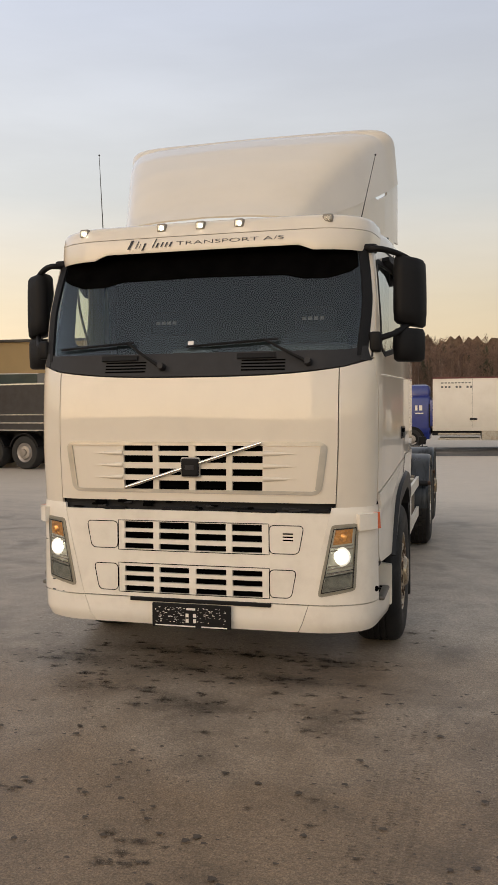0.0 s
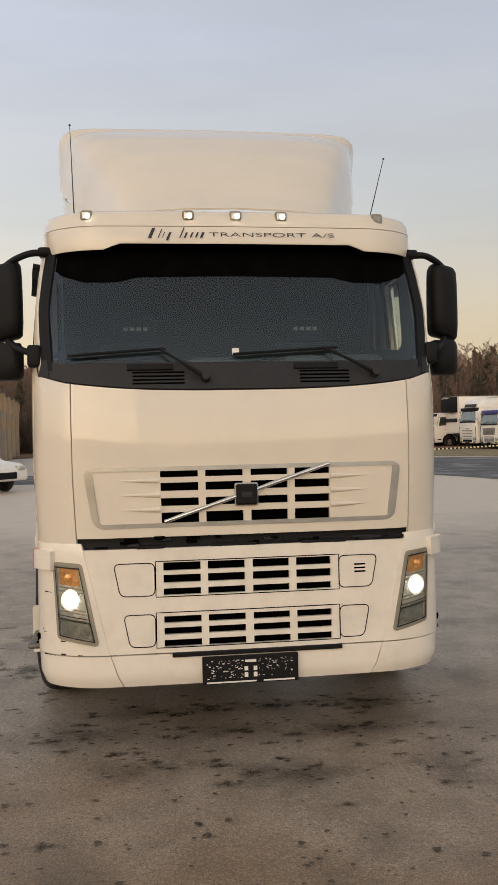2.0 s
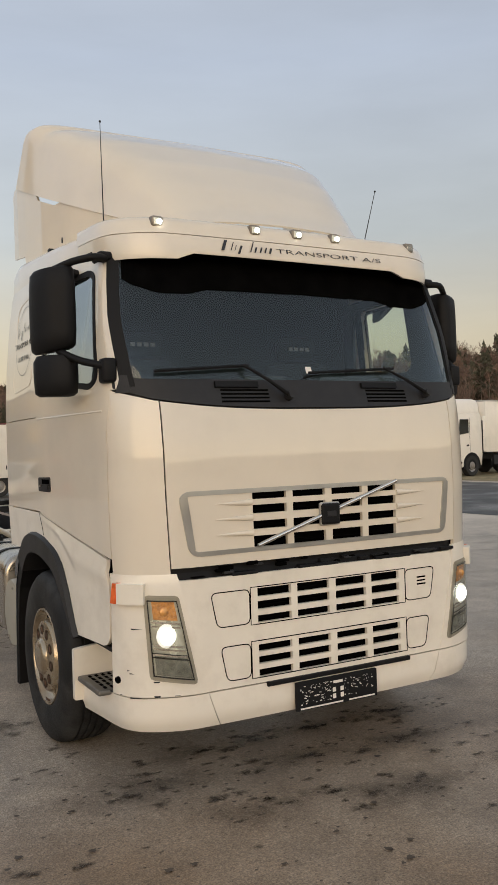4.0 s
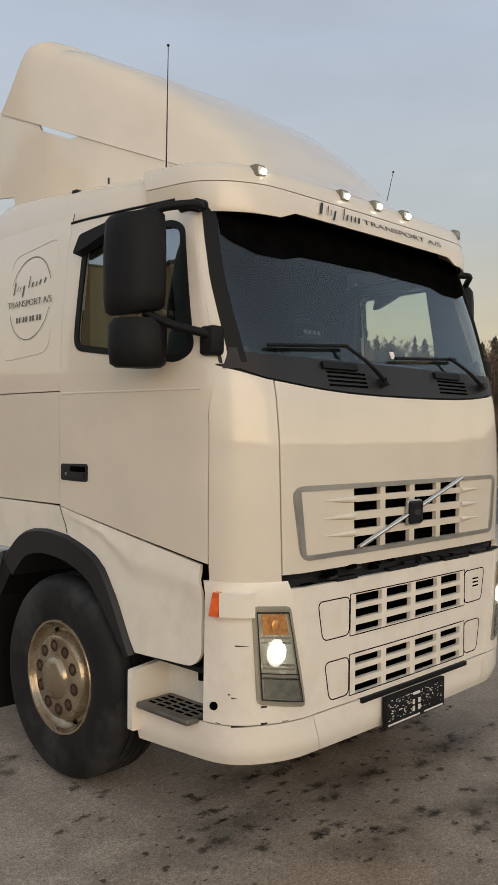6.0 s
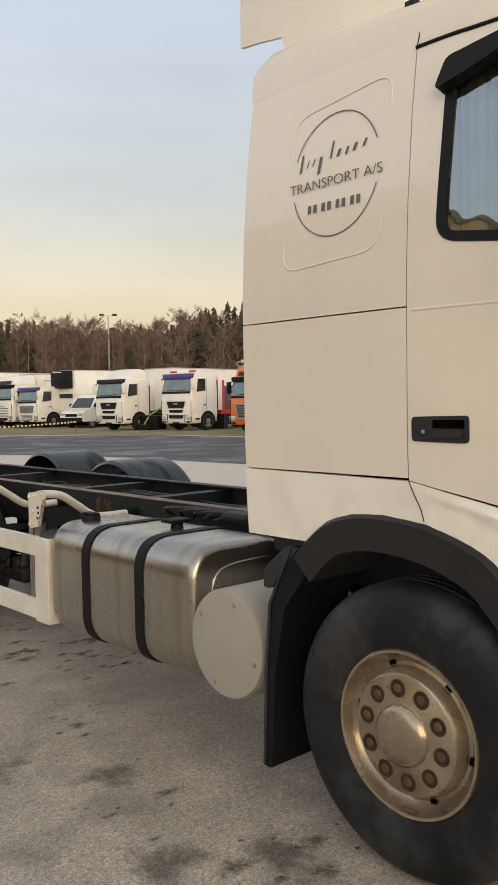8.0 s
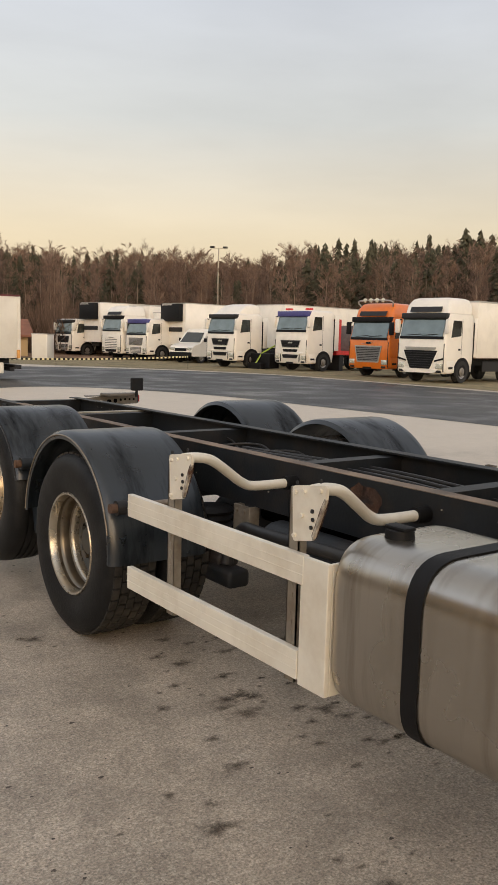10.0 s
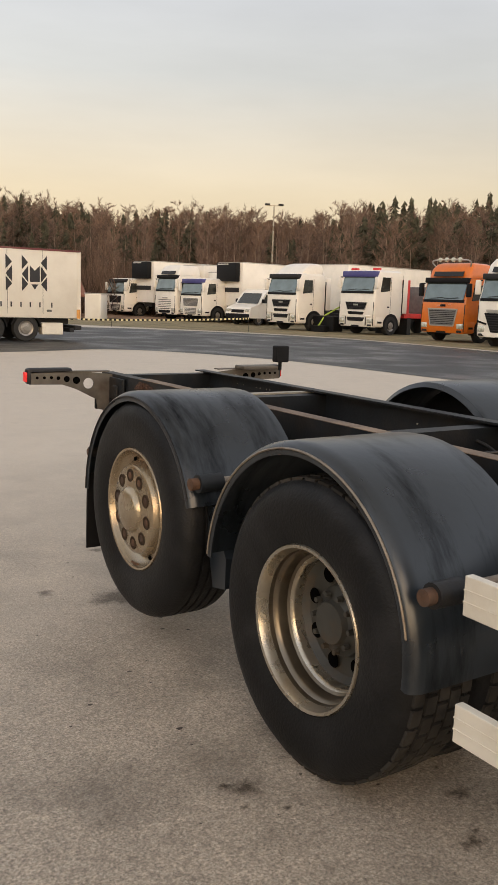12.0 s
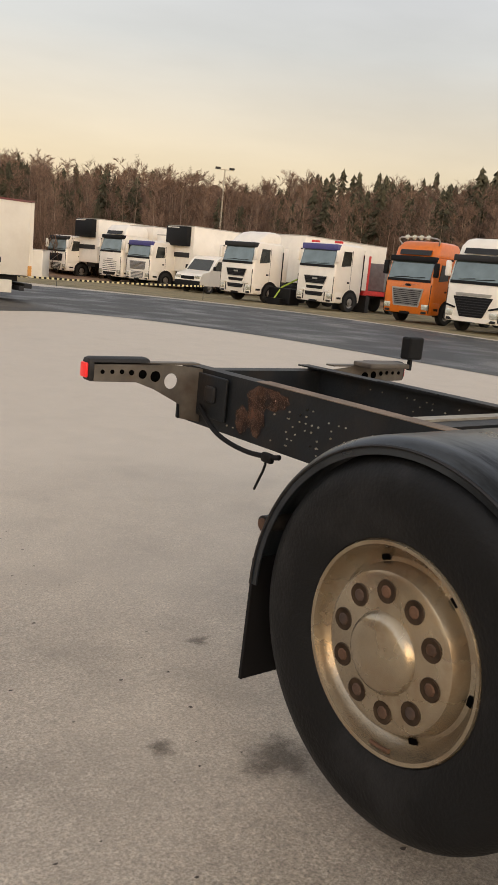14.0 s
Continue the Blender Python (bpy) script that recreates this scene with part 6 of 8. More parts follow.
for a in (0.6, 1.9, 3.4, 5.1):
    p = Vector((-1.209, 2.245 + 0.19 * math.cos(a), 0.622 + 0.19 * math.sin(a)))
    cyl(bm, p, p + Vector((-0.006, 0, 0)), 0.010, seg=8)
part("bolt", bm, M_GALV, drum)

# side guard rails
def plank(y0, y1, z0, z1):
    bm = BM()
    box(bm, (-1.215, y0, z0), (-1.185, y1, z1), 0.003)
    for z in (lerp(z0, z1, 0.35), lerp(z0, z1, 0.65)):
        box(bm, (-1.217, y0, z - 0.002), (-1.214, y1, z + 0.002))
    return bm
for sx in (0, 1):
    for a in ((3.89, 5.245, 0.797, 0.908), (3.91, 5.245, 0.435, 0.545)):
        bm = plank(*a)
        part("guard_plank", mirror(bm) if sx else bm, M_PLANK, truck, "pale aluminium side guard plank").location.x -= 0.09 * sx
    bm = BM()
    box(bm, (-1.213, 3.755, 0.42), (-1.19, 3.905, 0.905), 0.004)
    box(bm, (-1.19, 3.755, 0.42), (-1.12, 3.77, 0.905), 0.003)
    part("guard_end", mirror(bm) if sx else bm, M_PLANK, truck).location.x -= 0.09 * sx
    for y in (4.86, 3.97):
        bm = BM()
        box(bm, (-1.184, y - 0.012, 0.40), (-1.178, y + 0.048, 1.14))
        box(bm, (-1.184, y - 0.012, 0.40), (-1.145, y - 0.007, 1.14))
        box(bm, (-1.184, y + 0.043, 0.40), (-1.145, y + 0.048, 1.14))
        for k in range(9):
            box(bm, (-1.186, y + 0.012, 0.48 + 0.035 * k), (-1.183, y + 0.024, 0.498 + 0.035 * k))
        post = part("guard_post", mirror(bm) if sx else bm, M_POST, truck, "galvanised slotted side guard post")
        bm = BM()
        slab(bm, rounded([(y + 0.012, 1.150), (y - 0.178, 1.178), (y - 0.176, 1.125), (y - 0.112, 0.968), (y + 0.0, 0.945)], 0.015, 3), 0, -1.202, -1.19)
        for py, pz in ((y - 0.01, 1.13), (y - 0.012, 0.97), (y - 0.05, 1.05), (y - 0.15, 1.155), (y - 0.06, 1.14)):
            cyl(bm, (-1.202, py, pz), (-1.212, py, pz), 0.009, seg=8)
        if sx:
            # the guard on the far side hangs from straight tubes below the rail
            part("guard_tube", mirror(cyl(BM(), (-1.18, y, 0.90), (-0.44, y, 0.90), 0.024, seg=10)), M_PLANK, post, "straight pale steel tube to the frame", 60)
            post.location.x -= 0.09
            for v in post.data.vertices:
                v.co.z = min(v.co.z, 0.95)
            continue
        gusset = part("gusset", bm, M_PLANK, post, "pale bolted gusset plate")
        bm = BM()
        slab(bm, [(y - 0.172, 1.13), (y - 0.155, 1.10), (y - 0.135, 1.05), (y - 0.108, 0.985), (y - 0.115, 0.972), (y - 0.145, 1.04), (y - 0.178, 1.12)], 0, -1.206, -1.186)
        part("rusty_edge", bm, M_RUSTSTAIN, gusset, "rust along the edge of the plate")
        bm = BM()
        for py, pz in ((y - 0.108, 1.075), (y - 0.112, 1.045), (y - 0.104, 1.015), (y - 0.02, 1.165), (y - 0.15, 1.19)):
            cyl(bm, (-1.203, py, pz), (-1.208, py, pz), 0.008, seg=8)
        part("bolt", bm, M_TRIM, gusset, "dark bolt heads")
        bm = BM()
        tube(bm, smooth_path([(-1.19, y - 0.09, 1.145), (-1.10, y - 0.066, 1.140), (-1.01, y - 0.045, 1.118), (-0.88, y + 0.008, 1.046), (-0.77, y + 0.05, 0.982), (-0.68, y + 0.062, 0.957), (-0.44, y + 0.055, 0.957)], 6), 0.024, 10)
        part("bent_tube", mirror(bm) if sx else bm, M_PLANK, post, "bent pale steel tube to the frame", 60)
        bm = BM()
        cyl(bm, (-0.43, y + 0.055, 0.957), (-0.50, y + 0.057, 0.957), 0.036, seg=14)
        part("tube_socket", mirror(bm) if sx else bm, M_BLACK, post, "", 50)

# rear mudguards
def fender(cy, cz, r, a0, a1, xo, xi):
    bm = BM()
    rows = []
    angs = span(a0, a1, 40)
    for x, dr in ((xo, -0.035), (xo - 0.004, -0.012), (xo + 0.004, 0.0), (xo + 0.03, 0.012), (xo + 0.06, 0.014), (xi - 0.06, 0.014), (xi - 0.02, 0.008), (xi, -0.02)):
        rows.append([(x, cy + (r + dr) * math.cos(radians(a)), cz + (r + dr) * math.sin(radians(a))) for a in angs])
    grid(bm, rows)
    return thicken(bm, 0.006)
def fender_lip(cy, cz, r, a0, a1, xo):
    return tube(BM(), [(xo - 0.002, cy + (r - 0.012) * math.cos(radians(a)), cz + (r - 0.012) * math.sin(radians(a))) for a in span(a0, a1, 40)], 0.0045, 6)
fd = both("mudguard", lambda: fender(5.985, 0.545, 0.585, 5, 184, -1.232, -0.64), M_FENDER, "blue-grey plastic mudguard over the drive wheel", 45)
both("lip_edge", lambda: fender_lip(5.985, 0.545, 0.585, 6, 168, -1.234), M_POST, "thin pale edge line", 60, fd)
ft = both("mudguard", lambda: fender(7.262, 0.585, 0.575, 2, 163, -1.232, -0.64), M_FENDER, "blue-grey plastic mudguard over the tag wheel", 45)
both("lip_edge", lambda: fender_lip(7.262, 0.585, 0.575, 2, 160, -1.234), M_TRIM, "", 60, ft)
def fender_front_panel():
    bm = BM()
    slab(bm, [(6.72, 0.76), (6.83, 0.90), (6.70, 0.40), (6.60, 0.42), (6.60, 0.55)], 0, -1.12, -0.70)
    return bm
both("mudguard_tail", fender_front_panel, M_FENDER, "")
both("rear_flap", lambda: slab(BM(), [(7.825, 0.68), (7.838, 0.68), (7.850, 0.275), (7.838, 0.275)], 0, -1.225, -0.66), M_BLACK, "black rubber rear mud flap")
for y, z in ((5.345, 0.820), (6.66, 0.865), (7.80, 0.80)):
    def stub(y=y, z=z):
        bm = BM()
        k = 0.7 if y > 7.5 else 1.0
        cyl(bm, (-1.12, y, z), (-1.20, y, z), 0.021 * k, seg=14)
        cyl(bm, (-1.20, y, z), (-1.235 if y > 7.5 else -1.262, y, z), 0.025 * k, seg=14)
        return bm
    stays = both("mudguard_stay", stub, M_RUSTY, "rusty round mudguard stay", 50)
    both("collar", lambda y=y, z=z: cyl(BM(), (-1.12, y, z), (-1.228, y, z), 0.038 if y < 7.5 else 0.026, seg=14), M_CHASSIS, "dark round collar", 50, stays)
    both("stay_tube", lambda y=y, z=z: cyl(BM(), (-0.43 if y > 6 else -0.93, y, z), (-1.13, y, z), 0.020, seg=12), M_POST, "dull pale steel tube", 60, stays)

# rear lamp arms
def lamp_arm():
    bm = BM()
    out = [(-1.02, 1.072), (-0.80, 1.072), (-0.58, 1.062), (-0.43, 1.045), (-0.43, 0.78), (-0.54, 0.80), (-0.55, 0.87), (-0.70, 0.945), (-0.80, 0.980), (-1.02, 0.985)]
    hole = [(-0.61 + 0.038 * math.cos(a * math.pi / 10), 0.985 + 0.038 * math.sin(a * math.pi / 10)) for a in range(20)]
    edges = []
    for loop in (out, hole):
        vs = [bm.verts.new((x, 9.335, z)) for x, z in loop]
        edges += [bm.edges.new((vs[i], vs[(i + 1) % len(vs)])) for i in range(len(vs))]
    fs = [f for f in bmesh.ops.triangle_fill(bm, use_beauty=True, edges=edges)["geom"] if isinstance(f, bmesh.types.BMFace)]
    ex = bmesh.ops.extrude_face_region(bm, geom=fs, use_keep_orig=True)["geom"]
    for v in ex:
        if isinstance(v, bmesh.types.BMVert):
            v.co.y = 9.343
    box(bm, (-1.02, 9.335, 1.064), (-0.45, 9.40, 1.072))
    return bm
la = both("lamp_arm", lamp_arm, M_ARM, "perforated steel lamp arm")
for k in (0, 1):
    for x, z, r in ((-0.98, 1.03, 0.010), (-0.93, 1.03, 0.010), (-0.88, 1.03, 0.011), (-0.83, 1.026, 0.013), (-0.77, 1.018, 0.021), (-0.70, 1.008, 0.026)):
        bm = cyl(BM(), (x, 9.332, z), (x, 9.346, z), r, seg=20)
        part("arm_hole", mirror(bm) if k else bm, M_HOLE, la[k])
both("tail_lamp", lambda: box(BM(), (-1.046, 9.338, 0.982), (-0.72, 9.42, 1.094), 0.022), M_TRIM, "dark tail lamp housing", 40, la)
tail = both("tail_lens", lambda: box(BM(), (-1.056, 9.352, 1.000), (-1.040, 9.410, 1.068), 0.007), M_RED, "red tail lens", 40, la)
tail[0].data.materials[0] = M_REDGLOW
bm = BM()
box(bm, (0.90, 9.20, 1.125), (1.02, 9.27, 1.255), 0.012)
box(bm, (0.95, 9.23, 1.06), (0.97, 9.25, 1.13))
part("work_lamp", bm, M_BLACK, truck, "black square work lamp on the lamp arm")
bm = BM()
box(bm, (0.60, 9.20, 1.072), (0.92, 9.34, 1.10), 0.008)
part("lamp_box", bm, M_ARM, truck)
bm = BM()
slab(bm, rounded([(-0.555, 0.80), (-0.436, 0.79), (-0.436, 1.045), (-0.50, 1.055), (-0.555, 0.90)], 0.01, 2), 1, 9.348, 9.358)
box(bm, (-0.452, 9.10, 0.82), (-0.436, 9.36, 1.03), 0.006)
box(bm, (-0.475, 9.17, 0.90), (-0.45, 9.25, 0.98), 0.012)
part("end_bracket", bm, M_CHASSIS, truck, "dark bolted bracket at the frame end")
bm = BM()
tube(bm, smooth_path([(-0.46, 9.30, 0.87), (-0.50, 9.08, 0.78), (-0.47, 8.90, 0.735), (-0.46, 8.72, 0.745), (-0.455, 8.66, 0.755)], 6), 0.012, 8)
tube(bm, smooth_path([(-0.46, 8.74, 0.745), (-0.465, 8.745, 0.69), (-0.47, 8.77, 0.63), (-0.475, 8.79, 0.58)], 4), 0.006, 6)
box(bm, (-0.475, 8.70, 0.715), (-0.445, 8.77, 0.76), 0.01)
part("loose_cable", bm, M_BLACK, truck, "loose black cable hanging from the frame", 60)
bm = BM()
box(bm, (-0.30, 8.40, 0.66), (-0.44, 8.43, 0.68))
part("frame_strap", bm, M_RUSTY, truck)


# ---- the yard's other vehicles ----
M_FARGLASS = mat("dark_far_glass", (0.12, 0.155, 0.145), 0.08, metal=0.40, var=0.2, scale=1.5, coat=1.0)
M_FARSIDE = mat("dark_cab_side_glass", (0.030, 0.034, 0.030), 0.08, metal=0.1, var=0.2, scale=1.5, coat=0.6)
M_BLUE = mat("deep_blue_paint", (0.015, 0.03, 0.20), 0.35, var=0.08, coat=0.5)
M_VISORBLUE = mat("violet_blue_visor", (0.06, 0.06, 0.22), 0.4, var=0.1)
M_ORANGEPAINT = mat("orange_paint", (0.72, 0.17, 0.012), 0.35, var=0.06, coat=0.5, dark=(0.5, 0.12, 0.02), dscale=2, damount=0.3)
M_GREYGRILLE = mat("grey_grille", (0.20, 0.20, 0.20), 0.4, metal=0.3, var=0.15)
M_REDPAINT = mat("red_paint", (0.62, 0.03, 0.03), 0.4, var=0.15, coat=0.3)
M_GREEN = mat("lime_green_paint", (0.30, 0.42, 0.05), 0.45, var=0.15)
M_MAROON = mat("maroon_paint", (0.13, 0.025, 0.03), 0.4, var=0.2, coat=0.4)
M_BOXWHITE = mat("cream_box_body", (0.76, 0.72, 0.64), 0.45, var=0.03, scale=1.2, dark=(0.60, 0.54, 0.45), dscale=0.8, damount=0.4)
M_FARTYRE = mat("far_tyre", (0.02, 0.02, 0.02), 0.8, var=0.3, scale=4)
M_FARRIM = mat("far_rim", (0.30, 0.28, 0.26), 0.4, metal=0.6, var=0.15)
M_TIPPER = mat("black_tipper_paint", (0.018, 0.018, 0.022), 0.4, var=0.3, coat=0.3)


def ring_loft(sections, r=0.10, n=3):
    """A body of rounded rectangles: (z, half width, front y, rear y)."""
    bm = BM()
    rows = []
    for z, w, f, b in sections:
        ring = rounded([(-w, f), (w, f), (w, b), (-w, b)], r, n)
        rows.append([(x, y, z) for x, y in ring] + [(*ring[0], z)])
    grid(bm, rows)
    bmesh.ops.remove_doubles(bm, verts=bm.verts, dist=1e-5)
    bmesh.ops.holes_fill(bm, edges=[e for e in bm.edges if e.is_boundary], sides=0)
    return bm


def far_wheel(parent, x, y, r=0.5, w=0.3, rim=M_FARRIM):
    s = 1 if x > 0 else -1
    t = part("wheel", lathe(BM(), [(0.0, -w), (r * 0.9, -w), (r, -w + 0.04), (r, -0.05), (r * 0.94, -0.005), (r * 0.62, 0.0), (r * 0.58, -0.02)], (x, y, r), 24, s), M_FARTYRE, parent, "", 40)
    part("rim", lathe(BM(), [(r * 0.6, -0.015), (r * 0.55, -0.03), (r * 0.45, -0.05), (r * 0.38, -0.01), (r * 0.2, 0.0), (r * 0.18, 0.03), (0.0, 0.03)], (x, y, r), 20, s), rim, t, "", 40)


def plate_on(y, x0, x1, z0, z1, d=0.02, lean=0.0):
    bm = BM()
    vs = [bm.verts.new(v) for v in ((x0, y + lean, z1), (x1, y + lean, z1), (x1, y, z0), (x0, y, z0), (x0, y + lean - d, z1), (x1, y + lean - d, z1), (x1, y - d, z0), (x0, y - d, z0))]
    for f in ((4, 5, 6, 7), (0, 1, 5, 4), (3, 2, 6, 7), (0, 3, 7, 4), (1, 2, 6, 5)):
        bm.faces.new([vs[i] for i in f])
    return bm


def far_lorry(label, at, paint=M_WHITE, face="bars", top=2.95, roof=None, grille=M_BLACK, visor=None, slats=4, bar=False, beacons=False, body=None, length=6.0, body_top=3.9, body_mat=M_WHITE, axles=(1.35, 5.2, 6.5), lampbar=False, badge=True, group="parked lorries"):
    t = thing("parked_lorry", label, "lorry", at, group)
    lean = 0.22
    g0 = 1.80 + 0.9 * max(0.0, top - 2.85)
    secs = [(0.42, 1.16, 0.05, 1.0), (0.50, 1.22, 0.0, 2.2), (1.10, 1.24, -0.01, 2.25), (g0 - 0.05, 1.24, 0.02, 2.25), (top - 0.35, 1.21, lean, 2.25), (top - 0.10, 1.17, lean + 0.08, 2.25), (top, 1.02, lean + 0.22, 2.2)]
    part("cab", ring_loft(secs, 0.16), paint, t, "", 40)
    part("windscreen", plate_on(0.015, -1.08, 1.08, g0 + 0.02, top - 0.28, 0.03, lean + 0.0), M_FARGLASS, t, "dark windscreen")
    part("windscreen_trim", plate_on(0.018, -1.12, 1.12, g0 - 0.10, g0 + 0.02, 0.025, 0.01), M_BLACK, t)
    part("visor", box(BM(), (-1.15, lean - 0.14, top - (0.36 if visor == M_VISORBLUE else 0.30)), (1.15, lean + 0.20, top - 0.06), 0.04), visor or paint, t, "", 40)
    for s in (-1, 1):
        bm = BM()
        slab(bm, [(0.42, g0 - 0.02), (1.15, g0 + 0.06), (1.15, top - 0.36), (0.58, top - 0.36)], 0, s * 1.2, s * 1.262)
        part("side_window", bm, M_FARSIDE, t)
        # black strip put on for the dark gap behind the cab
        part("cab_back_gap", box(BM(), (s * 1.236 - 0.012, 2.16, 1.05), (s * 1.236 + 0.012, 2.225, top - 0.42), 0.004), M_BLACK, t)
        part("mirror", box(BM(), (s * 1.30 - 0.11, -0.02, g0 + 0.15), (s * 1.30 + 0.11, 0.14, g0 + 0.75), 0.04), M_BLACK if paint != M_WHITE else M_WHITE, t, "", 40)
        part("mirror_arm", box(BM(), (s * 1.20 - 0.08, 0.05, g0 + 0.70), (s * 1.20 + 0.08, 0.10, g0 + 0.76)), M_BLACK, t)
        part("door_handle", box(BM(), (s * 1.243 - 0.01, 1.0, 1.42), (s * 1.243 + 0.01, 1.16, 1.50)), M_BLACK, t)
        part("door_joint", box(BM(), (s * 1.238 - 0.008, 1.235, 0.95), (s * 1.238 + 0.008, 1.25, top - 0.3)), M_TRIM, t)
        part("headlight", box(BM(), (s * 0.98 - 0.17, -0.03, 0.62), (s * 0.98 + 0.17, 0.06, 0.86), 0.03), M_LAMPBACK, t, "", 40)
        part("fog_lamp", box(BM(), (s * 0.95 - 0.13, -0.025, 0.46), (s * 0.95 + 0.13, 0.04, 0.56), 0.02), M_TRIM, t)
        # black disc stands in for the shaded wheel well
        bm = BM()
        slab(bm, [(1.35 + 0.62 * math.cos(a), 0.5 + 0.62 * math.sin(a)) for a in span(-0.25, math.pi + 0.25, 18)], 0, s * 0.95, s * 1.252)
        part("wheel_arch", bm, M_BLACK, t)
    # the face below the windscreen
    def trap(nm, x_top, x_low, z0, z1, material, d=0.03, label=""):
        return part(nm, slab(BM(), rounded([(-x_top, z1), (x_top, z1), (x_low, z0), (-x_low, z0)], 0.04, 3), 1, -d, 0.06), material, t, label)
    def bars(x_top, x_low, z0, z1, n, material, d=0.045):
        for k in range(n):
            f = (k + 0.5) / n
            x = lerp(x_low, x_top, f) - 0.03
            part("grille_bar", box(BM(), (-x, -d, lerp(z0, z1, f) - 0.014), (x, -0.01, lerp(z0, z1, f) + 0.014), 0.004), material, t)
    if face == "lion":
        trap("grille_frame", 0.77, 0.62, 1.27, 1.69, M_SILVER, 0.018, "silver grille frame")
        trap("grille", 0.73, 0.58, 1.31, 1.66, M_BLACK, label="black upper grille")
        bars(0.70, 0.57, 1.33, 1.64, 4, M_TRIM)
        trap("grille", 0.56, 0.50, 1.04, 1.19, M_BLACK)
        trap("grille", 0.60, 0.52, 0.70, 0.90, M_BLACK)
        bars(0.58, 0.52, 0.71, 0.89, 2, M_TRIM)
        part("nameplate", box(BM(), (-0.16, -0.05, 1.50), (0.16, -0.03, 1.58), 0.01), M_SILVER, t)
        for sd in (-1, 1):
            part("bumper_blade", box(BM(), (sd * 0.78 - 0.18, -0.05, 0.93), (sd * 0.78 + 0.18, 0.02, 1.03), 0.03), paint, t, "", 40)
            part("bumper_cut", box(BM(), (sd * 0.70 - 0.02, -0.035, 0.50), (sd * 0.70 + 0.02, 0.02, 0.92), 0.008), M_TRIM, t)
    elif face == "frame":
        trap("grille_frame", 0.82, 0.66, 0.72, 1.52, M_SILVER, 0.025, "silver grille frame")
        trap("grille", 0.76, 0.61, 0.77, 1.47, M_GREYGRILLE, 0.035)
        bars(0.76, 0.61, 0.80, 1.45, 8, M_BLACK)
        part("diagonal_bar", slab(BM(), [(-0.45, 1.60), (-0.40, 1.60), (0.46, 1.70), (0.41, 1.70)], 1, -0.03, 0.03), M_SILVER, t)
        part("nameplate", box(BM(), (-0.14, -0.03, 1.60), (0.14, 0.02, 1.70), 0.02), M_BLACK, t)
    elif face == "wedge":
        trap("grille", 0.86, 0.50, 0.62, 1.40, M_BLACK, label="large black wedge grille")
        bars(0.84, 0.52, 0.66, 1.36, 7, M_TRIM)
        trap("nameplate", 0.80, 0.74, 1.42, 1.54, M_SILVER)
        part("chin", slab(BM(), rounded([(-0.95, 0.60), (0.95, 0.60), (0.75, 0.44), (-0.75, 0.44)], 0.05, 3), 1, -0.05, 0.05), paint, t, "", 40)
        for sd in (-1, 1):
            part("lamp_brow", slab(BM(), [(sd * 0.72, 0.98), (sd * 1.18, 1.10), (sd * 1.18, 1.02), (sd * 0.74, 0.92)], 1, -0.04, 0.06), M_BLACK, t)
    elif face == "slots":
        for z in (0.78, 0.90, 1.02, 1.14, 1.26, 1.38):
            trap("grille_slot", 0.74, 0.74, z, z + 0.035, M_TRIM, 0.015)
        trap("grille", 0.70, 0.60, 0.52, 0.70, M_BLACK)
        part("nameplate", box(BM(), (-0.3, -0.03, 1.50), (0.3, 0.02, 1.58), 0.02), M_SILVER, t)
    else:
        trap("grille", 0.80, 0.74, 1.06, 1.56, grille)
        bars(0.78, 0.74, 1.08, 1.54, slats + 1, M_SILVER if grille != M_BLACK else M_TRIM)
        trap("grille", 0.64, 0.58, 0.52, 0.92, grille)
        bars(0.62, 0.58, 0.54, 0.90, 4, paint)
        if bar:
            part("diagonal_bar", slab(BM(), [(-0.5, 1.08), (-0.44, 1.08), (0.5, 1.54), (0.44, 1.54)], 1, -0.06, -0.03), M_SILVER, t)
    for sd in (-1, 1):
        part("step_panel", box(BM(), (sd * 1.235 - 0.02, 0.16, 0.46), (sd * 1.235 + 0.02, 0.74, 0.96), 0.02), paint, t, "", 40)
        part("step_slot", box(BM(), (sd * 1.25 - 0.012, 0.28, 0.62), (sd * 1.25 + 0.012, 0.62, 0.72), 0.01), M_BLACK, t)
        part("corner_joint", box(BM(), (sd * 1.17 - 0.01, -0.002, 0.50), (sd * 1.17 + 0.01, 0.05, 1.70)), M_TRIM, t)
        part("side_deflector", box(BM(), (sd * 1.20 - 0.03, 2.22, 1.15), (sd * 1.20 + 0.03, 2.62, top - 0.2), 0.02), paint, t, "", 40)
    # wipers, roof hatch and lamps
    part("wiper", slab(BM(), [(-0.75, g0 + 0.05), (-0.02, g0 + 0.11), (-0.02, g0 + 0.13), (-0.75, g0 + 0.07)], 1, -0.03, 0.0), M_BLACK, t)
    part("wiper", slab(BM(), [(0.05, g0 + 0.05), (0.8, g0 + 0.11), (0.8, g0 + 0.13), (0.05, g0 + 0.07)], 1, -0.03, 0.0), M_BLACK, t)
    part("plate", box(BM(), (-0.26, -0.045, 0.40), (0.26, -0.025, 0.50)), M_BLACK, t)
    if roof == "deflector":
        part("roof_deflector", ring_loft([(top - 0.03, 1.0, lean + 0.25, 2.2), (top + 0.25, 1.03, lean + 0.55, 2.2), (top + 0.48, 0.95, lean + 0.95, 2.15), (top + 0.56, 0.7, lean + 1.2, 2.0)], 0.12), paint, t, "", 40)
